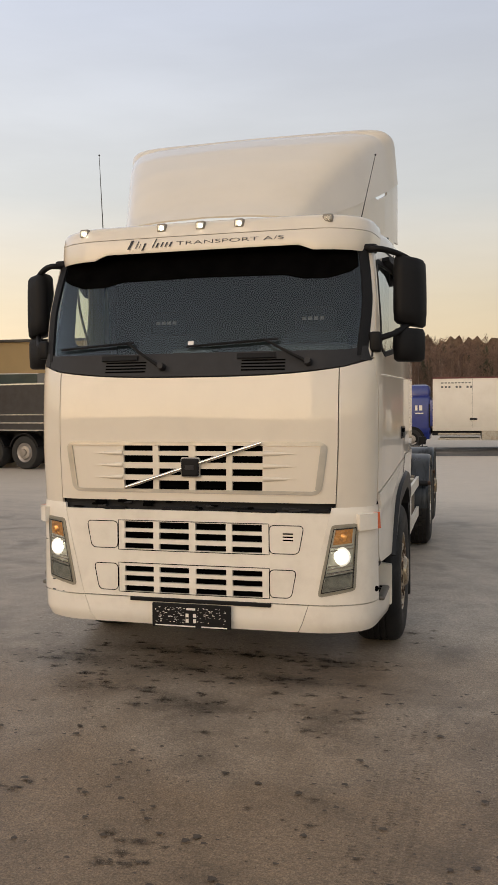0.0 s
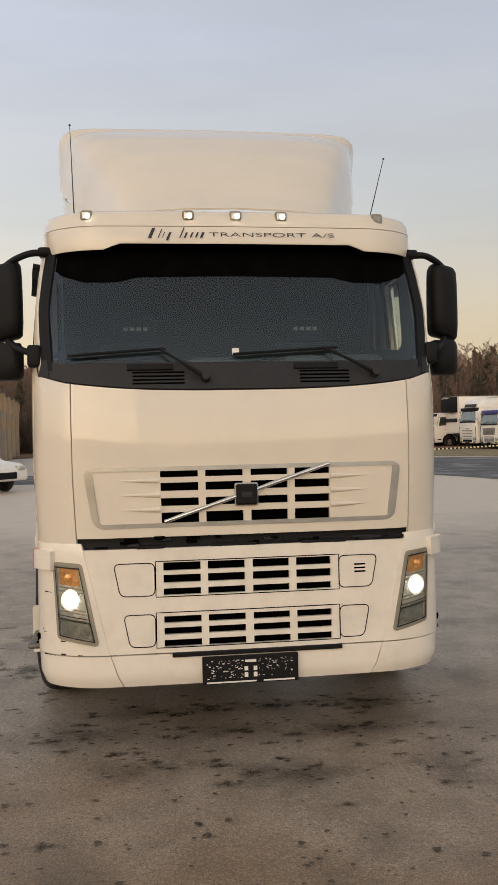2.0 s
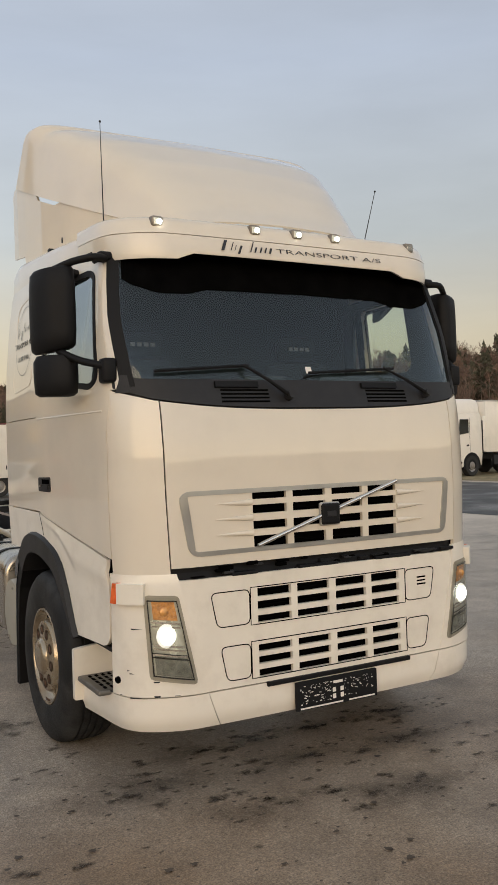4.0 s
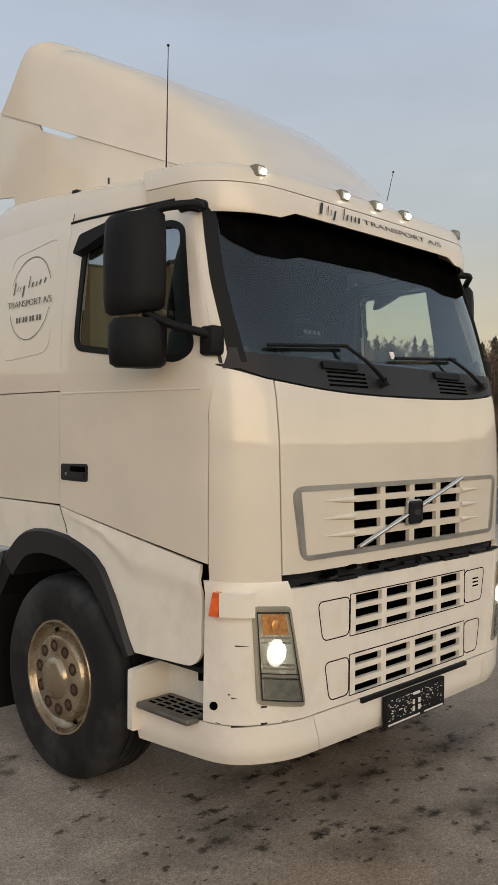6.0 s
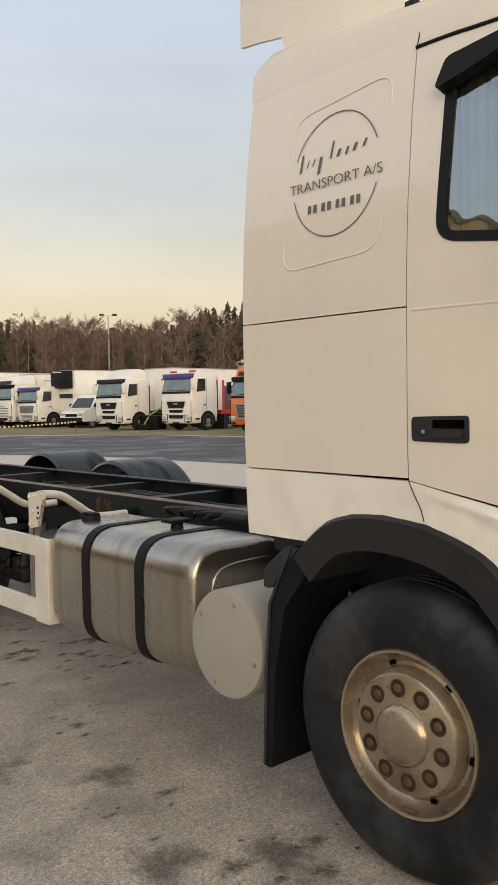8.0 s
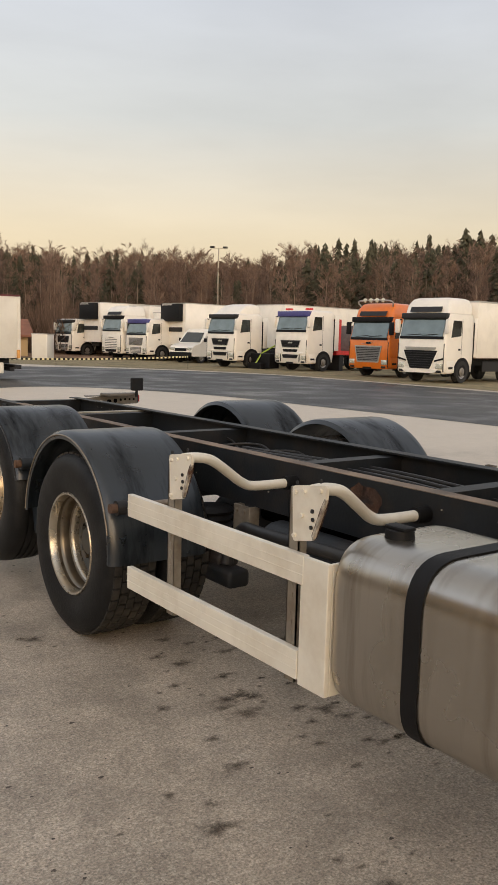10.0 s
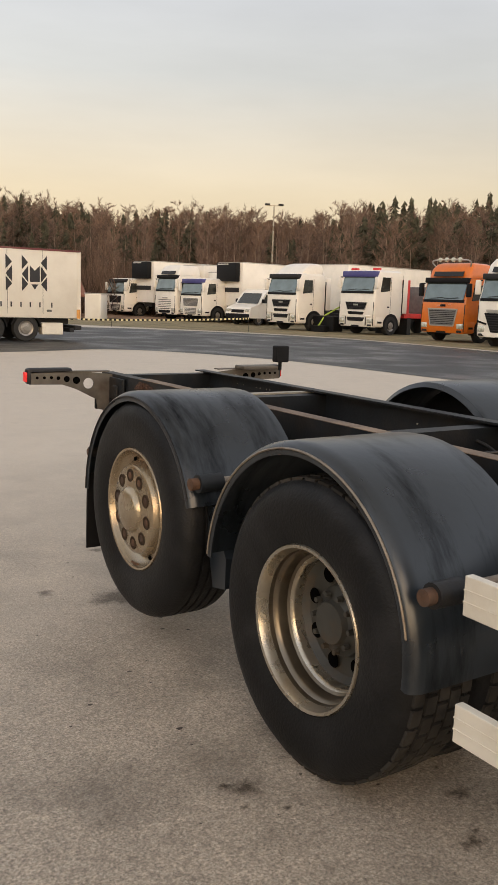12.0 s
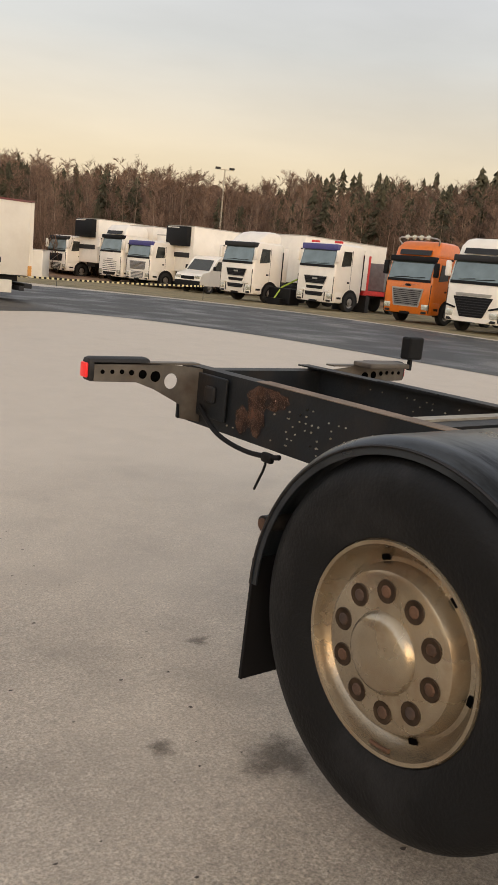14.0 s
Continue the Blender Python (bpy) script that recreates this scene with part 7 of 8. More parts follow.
    if roof == "high":
        part("roof_cap", ring_loft([(top - 0.05, 1.12, lean + 0.1, 2.2), (top + 0.30, 1.10, lean + 0.22, 2.2), (top + 0.55, 0.98, lean + 0.42, 2.15), (top + 0.62, 0.8, lean + 0.6, 2.05)], 0.14), paint, t, "", 40)
        part("roof_window", plate_on(lean + 0.03, -0.8, 0.8, top, top + 0.22, 0.03, 0.10), M_TRIM, t)
    if lampbar:
        part("lamp_bar", tube(BM(), smooth_path([(-0.95, 0.55, top + 0.45), (-0.9, 0.35, top + 0.72), (0.9, 0.35, top + 0.72), (0.95, 0.55, top + 0.45)], 4), 0.035, 8), M_SILVER, t)
        for k in range(4):
            x = -0.55 + 0.36 * k
            part("spot_lamp", lathe(BM(), [(0.0, 0.06), (0.10, 0.05), (0.11, 0.0), (0.0, -0.05)], (0, 0, 0), 16), M_LAMPBACK, t).matrix_basis = Matrix.Translation((x, 0.33, top + 0.74)) @ Matrix.Rotation(radians(-90), 4, "Z")
    if beacons:
        for s in (-1, 1):
            part("beacon", box(BM(), (s * 0.75 - 0.2, 0.5, top), (s * 0.75 + 0.2, 0.75, top + 0.12), 0.04), M_REDPAINT, t)
    part("chassis", box(BM(), (-0.45, 1.2, 0.75), (0.45, 2.3 + length, 1.0)), M_TRIM, t)
    for y in axles:
        for s in (-1, 1):
            far_wheel(t, s * (1.262 if y == axles[0] else 1.2), y)
    if body:
        b0, b1 = 2.45, 2.45 + length
        bd = part("box_body", box(BM(), (-1.25, b0, 1.10), (1.25, b1, body_top), 0.03), body_mat, t, "", 40)
        part("box_edge", box(BM(), (-1.262, b0 - 0.012, body_top - 0.06), (1.262, b1 + 0.012, body_top + 0.012), 0.01), M_SILVER if body == "plain" else body_mat, bd)
        if body == "fridge":
            part("cooling_unit", box(BM(), (-0.95, b0 - 0.35, body_top - 0.95), (0.95, b0, body_top - 0.1), 0.05), M_BLACK, bd, "black cooling unit")
        for s in (-1, 1):
            part("side_skirt", box(BM(), (s * 1.2 - 0.02, b0 + 0.6, 0.5), (s * 1.2 + 0.02, b0 + length * 0.45, 0.95)), M_TRIM, t)
    elif length > 1:
        for s in (-1, 1):
            part("mudguard", box(BM(), (s * 1.0 - 0.25, axles[1] - 0.55, 0.98), (s * 1.0 + 0.25, axles[-1] + 0.55, 1.06), 0.03), M_BLACK, t)
        part("tank", box(BM(), (-1.2, 2.5, 0.45), (-0.6, 3.8, 1.0), 0.1), M_ALU, t, "", 40)
    return t


def far_trailer(label, at, length=9.0, top=4.0, unit=True):
    t = thing("parked_trailer", label, "trailer", at, "parked lorries")
    bd = part("box_body", box(BM(), (-1.27, 0, 1.15), (1.27, length, top), 0.04), M_WHITE, t, "", 40)
    part("box_edge", box(BM(), (-1.28, -0.012, top - 0.05), (1.28, length, top + 0.012)), M_SILVER, bd)
    if unit:
        cu = part("cooling_unit", box(BM(), (-1.0, -0.40, top - 1.25), (1.0, 0, top - 0.05), 0.05), M_BLACK, t, "black cooling unit", 40)
        part("unit_stripe", box(BM(), (-0.85, -0.41, top - 0.16), (0.25, -0.40, top - 0.11)), M_WHITE, cu)
        part("lower_panel", box(BM(), (-0.9, -0.06, 2.05), (0.95, 0.0, 2.35), 0.02), M_TRIM, t)
    for s in (-1, 1):
        part("support_leg", box(BM(), (s * 0.8 - 0.07, 2.2, 0.05), (s * 0.8 + 0.07, 2.35, 1.2)), M_TRIM, t)
        for y in (length - 3.4, length - 2.1, length - 0.8):
            far_wheel(t, s * 1.2, y)
    part("chassis", box(BM(), (-0.5, 0.4, 0.85), (0.5, length - 0.1, 1.15)), M_TRIM, t)
    return t


RZ = -82
far_lorry("white high-roof lorry with a large black wedge grille", pose(24.15, 26.9, 0, 0, 0, RZ), M_WHITE, "wedge", 3.05, "high", M_BLACK, M_TRIM, 2, length=7, body="plain", body_top=3.6)
far_lorry("orange lorry with grey grille and a bar of roof lamps", pose(25.35, 31.4, 0, 0, 0, RZ), M_ORANGEPAINT, "frame", 2.95, "high", M_GREYGRILLE, M_BLACK, 6, True, lampbar=True, length=5.5)
far_lorry("white lorry with violet-blue visor and red roof beacons", pose(25.75, 37.95, 0, 0, 0, RZ), M_WHITE, "lion", 3.32, None, M_BLACK, M_VISORBLUE, 3, beacons=True, length=6.0)
far_lorry("white lorry with roof deflector and dirty bumper", pose(23.95, 42.2, 0, 0, 0, RZ), M_WHITE, "lion", 3.12, "deflector", M_BLACK, M_TRIM, 3, length=5.5)
far_lorry("white high-cab lorry with a box body", pose(24.1, 56.5, 0, 0, 0, RZ), M_WHITE, "slots", 3.15, "high", M_WHITE, M_BLACK, 5, body="plain", body_top=3.9, length=7)
far_lorry("white lorry with dark grille and blue-tinted visor", pose(24.6, 53.7, 0, 0, 0, RZ), M_WHITE, "bars", 2.9, None, M_GREYGRILLE, M_VISORBLUE, 5, True, length=6, body="plain", body_top=3.4)
far_lorry("distant small white lorry with grey grille", pose(23.0, 62.4, 0, 0, 0, RZ), M_WHITE, "bars", 2.85, None, M_BLACK, M_TRIM, 5, True, length=3)
far_trailer("white refrigerated trailer with black cooling unit", pose(26.8, 52.3, 0, 0, 0, RZ))
far_trailer("white refrigerated box trailer on a dark chassis", pose(24.35, 60.4, 0, 0, 0, RZ), 8.0, 4.1)
far_trailer("cream box trailer parked at the end of the row", pose(29.5, 44.8, 0, 0, 0, RZ), 8.0, 3.9, False)

# van
van = thing("parked_van", "white panel van with black bumper beside the lorries", "van", pose(25.35, 48.95, 0, 0, 0, -72), "parked lorries")
bm = BM()
slab(bm, rounded([(0.0, 0.45), (0.0, 0.85), (0.15, 1.12), (0.95, 1.32), (1.55, 2.02), (2.0, 2.25), (5.6, 2.35), (5.6, 0.45)], 0.12, 4), 0, -0.98, 0.98)
part("body", bm, M_WHITE, van, "", 40)
bm = BM()
vs = [bm.verts.new(v) for v in ((-0.85, 0.97, 1.36), (0.85, 0.97, 1.36), (0.75, 1.53, 2.0), (-0.75, 1.53, 2.0))]
bm.faces.new(vs)
bmesh.ops.translate(bm, verts=bm.verts, vec=(0, -0.02, 0.02))
part("windscreen", thicken(bm, 0.01), M_FARSIDE, van)
for s in (-1, 1):
    part("side_window", slab(BM(), [(1.25, 1.40), (2.15, 1.40), (2.15, 1.95), (1.65, 1.95)], 0, s * 0.96, s * 0.992), M_FARSIDE, van)
    part("headlight", box(BM(), (s * 0.75 - 0.18, -0.02, 0.85), (s * 0.75 + 0.18, 0.15, 1.02), 0.03), M_LAMPBACK, van)
    part("mirror", box(BM(), (s * 1.08 - 0.09, 1.15, 1.4), (s * 1.08 + 0.09, 1.25, 1.65), 0.03), M_BLACK, van)
    for y in (1.0, 4.6):
        far_wheel(van, s * 0.97, y, 0.36, 0.22)
part("bumper", box(BM(), (-0.96, -0.06, 0.40), (0.96, 0.2, 0.72), 0.06), M_BLACK, van)
part("grille", box(BM(), (-0.5, -0.03, 0.78), (0.5, 0.05, 0.98), 0.03), M_BLACK, van)

# red hook frame and green attachment between the lorries
hook = thing("hook_lift_body", "red steel hook-lift frame behind a lorry cab", "lorry body", pose(28.45, 38.45, 0, 0, 0, RZ), "parked lorries")
part("frame", box(BM(), (-1.1, 0.0, 0.9), (1.1, 4.5, 1.15), 0.02), M_REDPAINT, hook)
for x in (-1.15, -0.75, 0.75, 1.15):
    part("upright", box(BM(), (x - 0.09, -0.15, 1.1), (x + 0.09, 0.2, 2.9), 0.01), M_REDPAINT, hook)
part("container", box(BM(), (-1.2, 1.6, 1.16), (1.2, 5.4, 2.6), 0.03), M_GREYGRILLE, hook)
part("rear_stop", box(BM(), (-1.1, 0.3, 0.0), (1.1, 0.6, 0.92)), M_TRIM, hook)
green = thing("front_loader_arm", "lime green loader arm with black counterweights", "machine", pose(25.2, 40.4, 0, 0, 0, RZ), "parked lorries")
part("arm", tube(BM(), [(0, 0, 0.3), (0.1, 0.4, 0.9), (0.5, 1.4, 1.5), (0.9, 2.6, 1.7)], 0.045, 8), M_GREEN, green)
part("weight", box(BM(), (-0.82, 0.3, 0.05), (0.82, 1.1, 0.88), 0.05), M_BLACK, green)
part("guard", box(BM(), (-0.5, -0.1, 0.0), (0.5, 0.3, 0.35), 0.04), M_BLACK, green)

# small white store at the far end of the row
store = thing("storage_container", "small white storage container with one end coloured as yellow-lit", "container", pose(17.75, 53.4, 0.02, 0, 0, -38), "")
body = part("container_body", box(BM(), (-0.5, -0.8, 0.08), (0.5, 0.8, 1.62), 0.02), M_WHITE, store, "", 40)
part("container_roof", box(BM(), (-0.53, -0.83, 1.60), (0.53, 0.83, 1.66), 0.01), M_SILVER, body)
# cream panel puts the yellow light on this end into its colour
part("yellow_lit_end", box(BM(), (-0.44, -0.815, 0.14), (0.44, -0.79, 1.54), 0.006), M_BOXWHITE, body, "end face coloured cream for its yellow light")
for y in (-0.6, 0.6):
    part("skid", box(BM(), (-0.5, y - 0.05, 0.0), (0.5, y + 0.05, 0.09)), M_TRIM, store)

# blue lorry with long cream body across the yard
blue = far_lorry("deep blue lorry with a long cream box body", pose(-1.75, 32.0, 0, 0, 0, -90) @ Matrix.Scale(0.86, 4), M_BLUE, "frame", 2.62, "deflector", M_BLACK, None, 3, length=1.0, axles=(1.35, 7.7, 9.0), badge=False, group="")
blue.name = "box_lorry"
bd = part("box_body", box(BM(), (-1.26, 2.35, 0.90), (1.26, 11.14, 3.45), 0.02), M_BOXWHITE, blue, "cream box body with geometric marks", 40)
part("roof_edge", box(BM(), (-1.28, 2.33, 3.43), (1.28, 11.16, 3.50)), M_MAROON, bd, "dark roof edge strip")
for y in (4.21, 5.57, 8.29, 9.65):
    part("panel_joint", box(BM(), (1.255, y - 0.006, 1.05), (1.266, y + 0.006, 3.43)), M_TRIM, bd)
    part("panel_joint", box(BM(), (-1.266, y - 0.006, 1.05), (-1.255, y + 0.006, 3.43)), M_TRIM, bd)
part("gap_post", box(BM(), (-1.27, 6.86, 1.0), (-1.25, 6.96, 3.45)), M_TRIM, bd)
part("gap_post", box(BM(), (1.25, 6.86, 1.0), (1.27, 6.96, 3.45)), M_TRIM, bd)
part("rear_post", box(BM(), (-1.28, 11.04, 0.85), (1.28, 11.17, 3.48), 0.02), M_BOXWHITE, bd)
for sd in (-1, 1):
    x0, x1 = sd * 1.258, sd * 1.272
    # mark of dark triangles: one column, then two columns round a notched block
    for c, way in ((8.23, 1), (8.84, 1), (9.81, -1)):
        for zt, zb, inner in ((3.23, 2.69, False), (2.83, 2.22, True), (2.43, 1.89, False)):
            flat, tip = (c + 0.24 * way, c) if inner else (c, c + 0.24 * way)
            part("mark_triangle", slab(BM(), [(flat, zt), (flat, zb), (tip, (zt + zb) / 2)], 0, min(x0, x1), max(x0, x1)), M_DECAL, bd)
    part("mark_block", slab(BM(), [(9.15, 2.84), (9.34, 2.66), (9.53, 2.85), (9.53, 2.25), (9.15, 2.24)], 0, min(x0, x1), max(x0, x1)), M_DECAL, bd)
    part("mark_triangle", slab(BM(), [(9.20, 2.155), (9.47, 2.155), (9.335, 1.96)], 0, min(x0, x1), max(x0, x1)), M_DECAL, bd)
    for y in (7.62, 8.02, 8.40, 8.77, 9.13, 9.50, 9.97):
        part("mark_bar", box(BM(), (min(x0, x1), y, 1.30), (max(x0, x1), y + 0.05, 1.49)), M_DECAL, bd)
    part("label_bar", box(BM(), (min(x0, x1), 9.80, 1.14), (max(x0, x1), 9.99, 1.22)), M_GREYDECAL, bd)
    for k in range(9):
        part("text_bar", box(BM(), (min(x0, x1), 2.75 + 0.16 * k, 3.20), (max(x0, x1), 2.75 + 0.16 * k + 0.11, 3.25)), M_GREYDECAL, bd)
        if k not in (3, 6):
            part("text_bar", box(BM(), (min(x0, x1), 2.75 + 0.17 * k, 2.98), (max(x0, x1), 2.75 + 0.17 * k + 0.10, 3.08)), M_GREYDECAL, bd)
    part("rating_plate", box(BM(), (min(x0, x1), 4.1, 1.42), (max(x0, x1), 4.45, 1.53)), M_TRIM, bd)
    part("skirt_rail", box(BM(), (min(x0, x1), 2.6, 0.72), (max(x0, x1), 4.6, 0.80)), M_GALV, blue)
    part("skirt_rail", box(BM(), (min(x0, x1), 2.6, 0.46), (max(x0, x1), 4.6, 0.54)), M_GALV, blue)
    part("pallet_box", box(BM(), (sd * 0.8 if sd > 0 else -1.25, 4.65, 0.45), (1.25 if sd > 0 else -0.8, 5.75, 0.95), 0.02), M_GALV, blue, "grey pallet box")
    part("tool_box", box(BM(), (sd * 0.8 if sd > 0 else -1.25, 9.62, 0.27), (1.25 if sd > 0 else -0.8, 10.45, 0.72), 0.02), M_PLANK, blue)
    for yy in (7.7, 9.0):
        part("mudguard", slab(BM(), [(yy + 0.60 * math.cos(a), 0.5 + 0.60 * math.sin(a)) for a in span(0.1, 2.9, 12)] + [(yy + 0.55 * math.cos(a), 0.5 + 0.55 * math.sin(a)) for a in span(2.9, 0.1, 12)], 0, min(sd * 0.85, sd * 1.24), max(sd * 0.85, sd * 1.24)), M_BLACK, blue)
    part("cab_mark", box(BM(), (min(x0, x1) - 0.0, 1.5, 1.90), (max(x0, x1), 1.62, 2.15)), M_WHITE, blue)
    part("cab_mark", box(BM(), (min(x0, x1) - 0.0, 1.70, 1.90), (max(x0, x1), 1.85, 2.15)), M_WHITE, blue)
    part("cab_mark", box(BM(), (min(x0, x1) - 0.0, 1.5, 1.74), (max(x0, x1), 1.9, 1.79)), M_WHITE, blue)
part("body_chassis", box(BM(), (-0.6, 2.3, 0.66), (0.6, 10.9, 0.90)), M_TRIM, blue)
part("underrun_bar", box(BM(), (-1.2, 10.75, 0.36), (1.2, 10.92, 0.52)), M_TRIM, blue)
part("tail_lift", box(BM(), (-1.15, 10.95, 0.45), (1.15, 11.25, 0.62), 0.03), M_TRIM, blue)
part("tail_reflector", box(BM(), (1.262, 11.0, 0.90), (1.29, 11.14, 1.25)), M_AMBER, blue)

# tipper trailer in front of the hall
tip = thing("tipper_trailer", "black tipper trailer with maroon tailgate and chrome rails", "trailer", pose(-9.2, 18.1, 0, 0, 0, 78))
bm = BM()
slab(bm, [(-1.2, 1.15), (1.2, 1.15), (1.25, 2.55), (-1.25, 2.55)], 1, 0.25, 8.5)
part("tub", bm, M_TIPPER, tip)
for s in (-1, 1):
    for z in (2.52, 1.62, 1.38, 1.16):
        part("side_rail", box(BM(), (s * 1.24 - 0.03, 0.3, z - 0.02), (s * 1.24 + 0.03, 8.5, z + 0.02)), M_CHROME if z < 2 else M_PLANK, tip)
    for y in (1.6, 2.9, 4.2):
        far_wheel(tip, s * 1.2, y, 0.5, 0.35)
        part("mudguard", slab(BM(), [(y + 0.58 * math.cos(a), 0.5 + 0.58 * math.sin(a)) for a in span(0.3, 2.84, 12)] + [(y + 0.54 * math.cos(a), 0.5 + 0.54 * math.sin(a)) for a in span(2.84, 0.3, 12)], 0, min(s * 0.85, s * 1.22), max(s * 0.85, s * 1.22)), M_BLACK, tip)
bm = BM()
slab(bm, rounded([(-1.28, 2.65), (1.28, 2.60), (1.15, 1.05), (-1.0, 1.05)], 0.12), 1, 0.0, 0.25)
tg = part("tailgate", bm, M_MAROON, tip, "maroon tailgate")
part("tailgate_panel", slab(BM(), rounded([(-0.95, 2.45), (0.95, 2.42), (0.85, 1.2), (-0.75, 1.2)], 0.08), 1, -0.02, 0.0), M_TRIM, tg)
for x in (-0.55, 0.25):
    part("reflector", box(BM(), (x, -0.04, 1.45), (x + 0.4, -0.02, 1.65)), M_ORANGE, tg)
for z, w in ((2.28, 0.9), (2.12, 0.45)):
    part("text_bar", box(BM(), (-0.4, -0.03, z), (-0.4 + w, -0.02, z + 0.06)), M_WHITE, tg)
part("bumper_bar", box(BM(), (-1.2, 0.1, 0.55), (1.2, 0.25, 0.68)), M_REDPAINT, tip)
part("tail_lamp", box(BM(), (-1.0, 0.05, 0.75), (-0.3, 0.2, 0.92), 0.02), M_ORANGE, tip)
part("chassis", box(BM(), (-0.5, 0.4, 0.75), (0.5, 8.4, 1.15)), M_TRIM, tip)

# ---- halls behind the yard ----
M_TAN = mat("tan_cladding", (0.52, 0.36, 0.17), 0.7, var=0.06, scale=0.8, bump=0.1, bscale=6)
M_PINKTAN = mat("pale_tan_render", (0.45, 0.34, 0.24), 0.85, var=0.08, scale=1.0)
M_GREYBAND = mat("grey_cladding", (0.22, 0.215, 0.21), 0.6, var=0.08, scale=1.0)
M_BROWNCLAD = mat("brown_cladding", (0.44, 0.30, 0.15), 0.7, var=0.08, scale=0.8)
M_REDROOF = mat("reddish_roof_tiles", (0.22, 0.09, 0.055), 0.8, var=0.2, scale=2.0)
M_ROOFTRIM = mat("dark_roof_trim", (0.10, 0.085, 0.07), 0.6, var=0.1)
hall = thing("hall", "low tan and grey banded industrial hall", "building", pose(-7.2, 25.2, 0, 0, 0, 4.7))
for z0, z1, m_, nm in ((0.25, 0.93, M_PINKTAN, "plinth"), (0.93, 1.57, M_TAN, "cladding_band"), (1.57, 2.10, M_GREYBAND, "cladding_band"), (2.10, 2.78, M_TAN, "cladding_band"), (2.78, 3.20, M_GREYBAND, "window_band"), (3.20, 4.42, M_TAN, "cladding_band")):
    part(nm, box(BM(), (-12.5, 0.0 + (0.02 if nm == "window_band" else 0), z0), (0, 46, z1)), m_, hall)
part("foundation", box(BM(), (-12.5, -0.02, 0), (0.02, 46, 0.25)), M_ROOFTRIM, hall)
for k in range(30):
    part("kerb_mark", box(BM(), (-12 + 0.4 * k, -0.035, 0.10), (-11.8 + 0.4 * k, -0.02, 0.20)), M_WHITE, hall)
part("roof_edge", box(BM(), (-12.5, -0.12, 4.42), (0.12, 46.1, 4.52)), M_ROOFTRIM, hall)
for k in range(4):
    wn_ = part("window", box(BM(), (-12.3 + 3.1 * k, -0.005, 2.80), (-10.5 + 3.1 * k, 0.03, 3.18)), M_FARGLASS, hall)
    part("window_frame", box(BM(), (-12.35 + 3.1 * k, -0.02, 3.17), (-10.45 + 3.1 * k, 0.02, 3.21)), M_WHITE, wn_)
# gates and piers along the hall's long side
for k in range(9):
    y = 2.0 + 4.8 * k
    gt = part("gate", box(BM(), (-0.02, y, 0.1), (0.03, y + 3.4, 3.3)), M_GREYBAND, hall, "grey loading gate")
    part("gate_window", box(BM(), (0.02, y + 0.3, 2.1), (0.04, y + 3.1, 2.8)), M_FARGLASS, gt)
    part("pier", box(BM(), (-0.02, y - 1.0, 0.0), (0.22, y - 0.5, 4.40)), M_PINKTAN, hall)
part("high_bay_wall", box(BM(), (-56, -11.0, 0), (-12.52, 2.6, 11.0)), M_BROWNCLAD, hall, "brown-tan wall of the high bay")
part("high_bay_roof_edge", box(BM(), (-56.2, -11.15, 11.0), (-12.4, 2.7, 11.25)), M_ROOFTRIM, hall)
part("high_bay_band", box(BM(), (-56.02, -11.02, 4.6), (-12.5, 2.6, 5.2)), M_GREYBAND, hall)
for k in range(12):
    part("window", box(BM(), (-55 + 3.5 * k, -11.03, 1.6), (-53 + 3.5 * k, -10.98, 3.4)), M_FARGLASS, hall)

for k in range(3):
    part("window", box(BM(), (-12.54, -10 + 4.2 * k, 1.4), (-12.49, -7.2 + 4.2 * k, 3.4)), M_FARGLASS, hall)

# low shed at the edge of the far woods
shed = thing("shed", "low brown shed with a reddish-brown roof", "building", pose(14.5, 60, 0, 0, 0, -12))
part("wall", box(BM(), (-4.5, 0, 0), (4.5, 5, 1.5)), M_BROWNCLAD, shed)
part("roof", slab(BM(), [(-0.4, 1.55), (2.5, 2.7), (5.4, 1.55), (5.4, 1.4), (2.5, 2.55), (-0.4, 1.4)], 0, -4.9, 4.9), M_REDROOF, shed, "reddish-brown pitched roof")
for k in range(3):
    part("window", box(BM(), (-3.6 + 2.8 * k, -0.02, 0.6), (-2.4 + 2.8 * k, 0.03, 1.2)), M_FARGLASS, shed)

# white car by the hall
car = thing("parked_car", "white estate car parked by the hall", "car", pose(-4.5, 21.0, 0, 0, 0, 55))
bm = BM()
slab(bm, rounded([(0.0, 0.35), (0.0, 0.70), (0.25, 0.86), (1.0, 0.95), (1.55, 1.40), (2.2, 1.48), (3.6, 1.42), (4.15, 1.0), (4.25, 0.7), (4.2, 0.35)], 0.12, 4), 0, -0.86, 0.86)
part("body", bm, M_WHITE, car, "", 40)
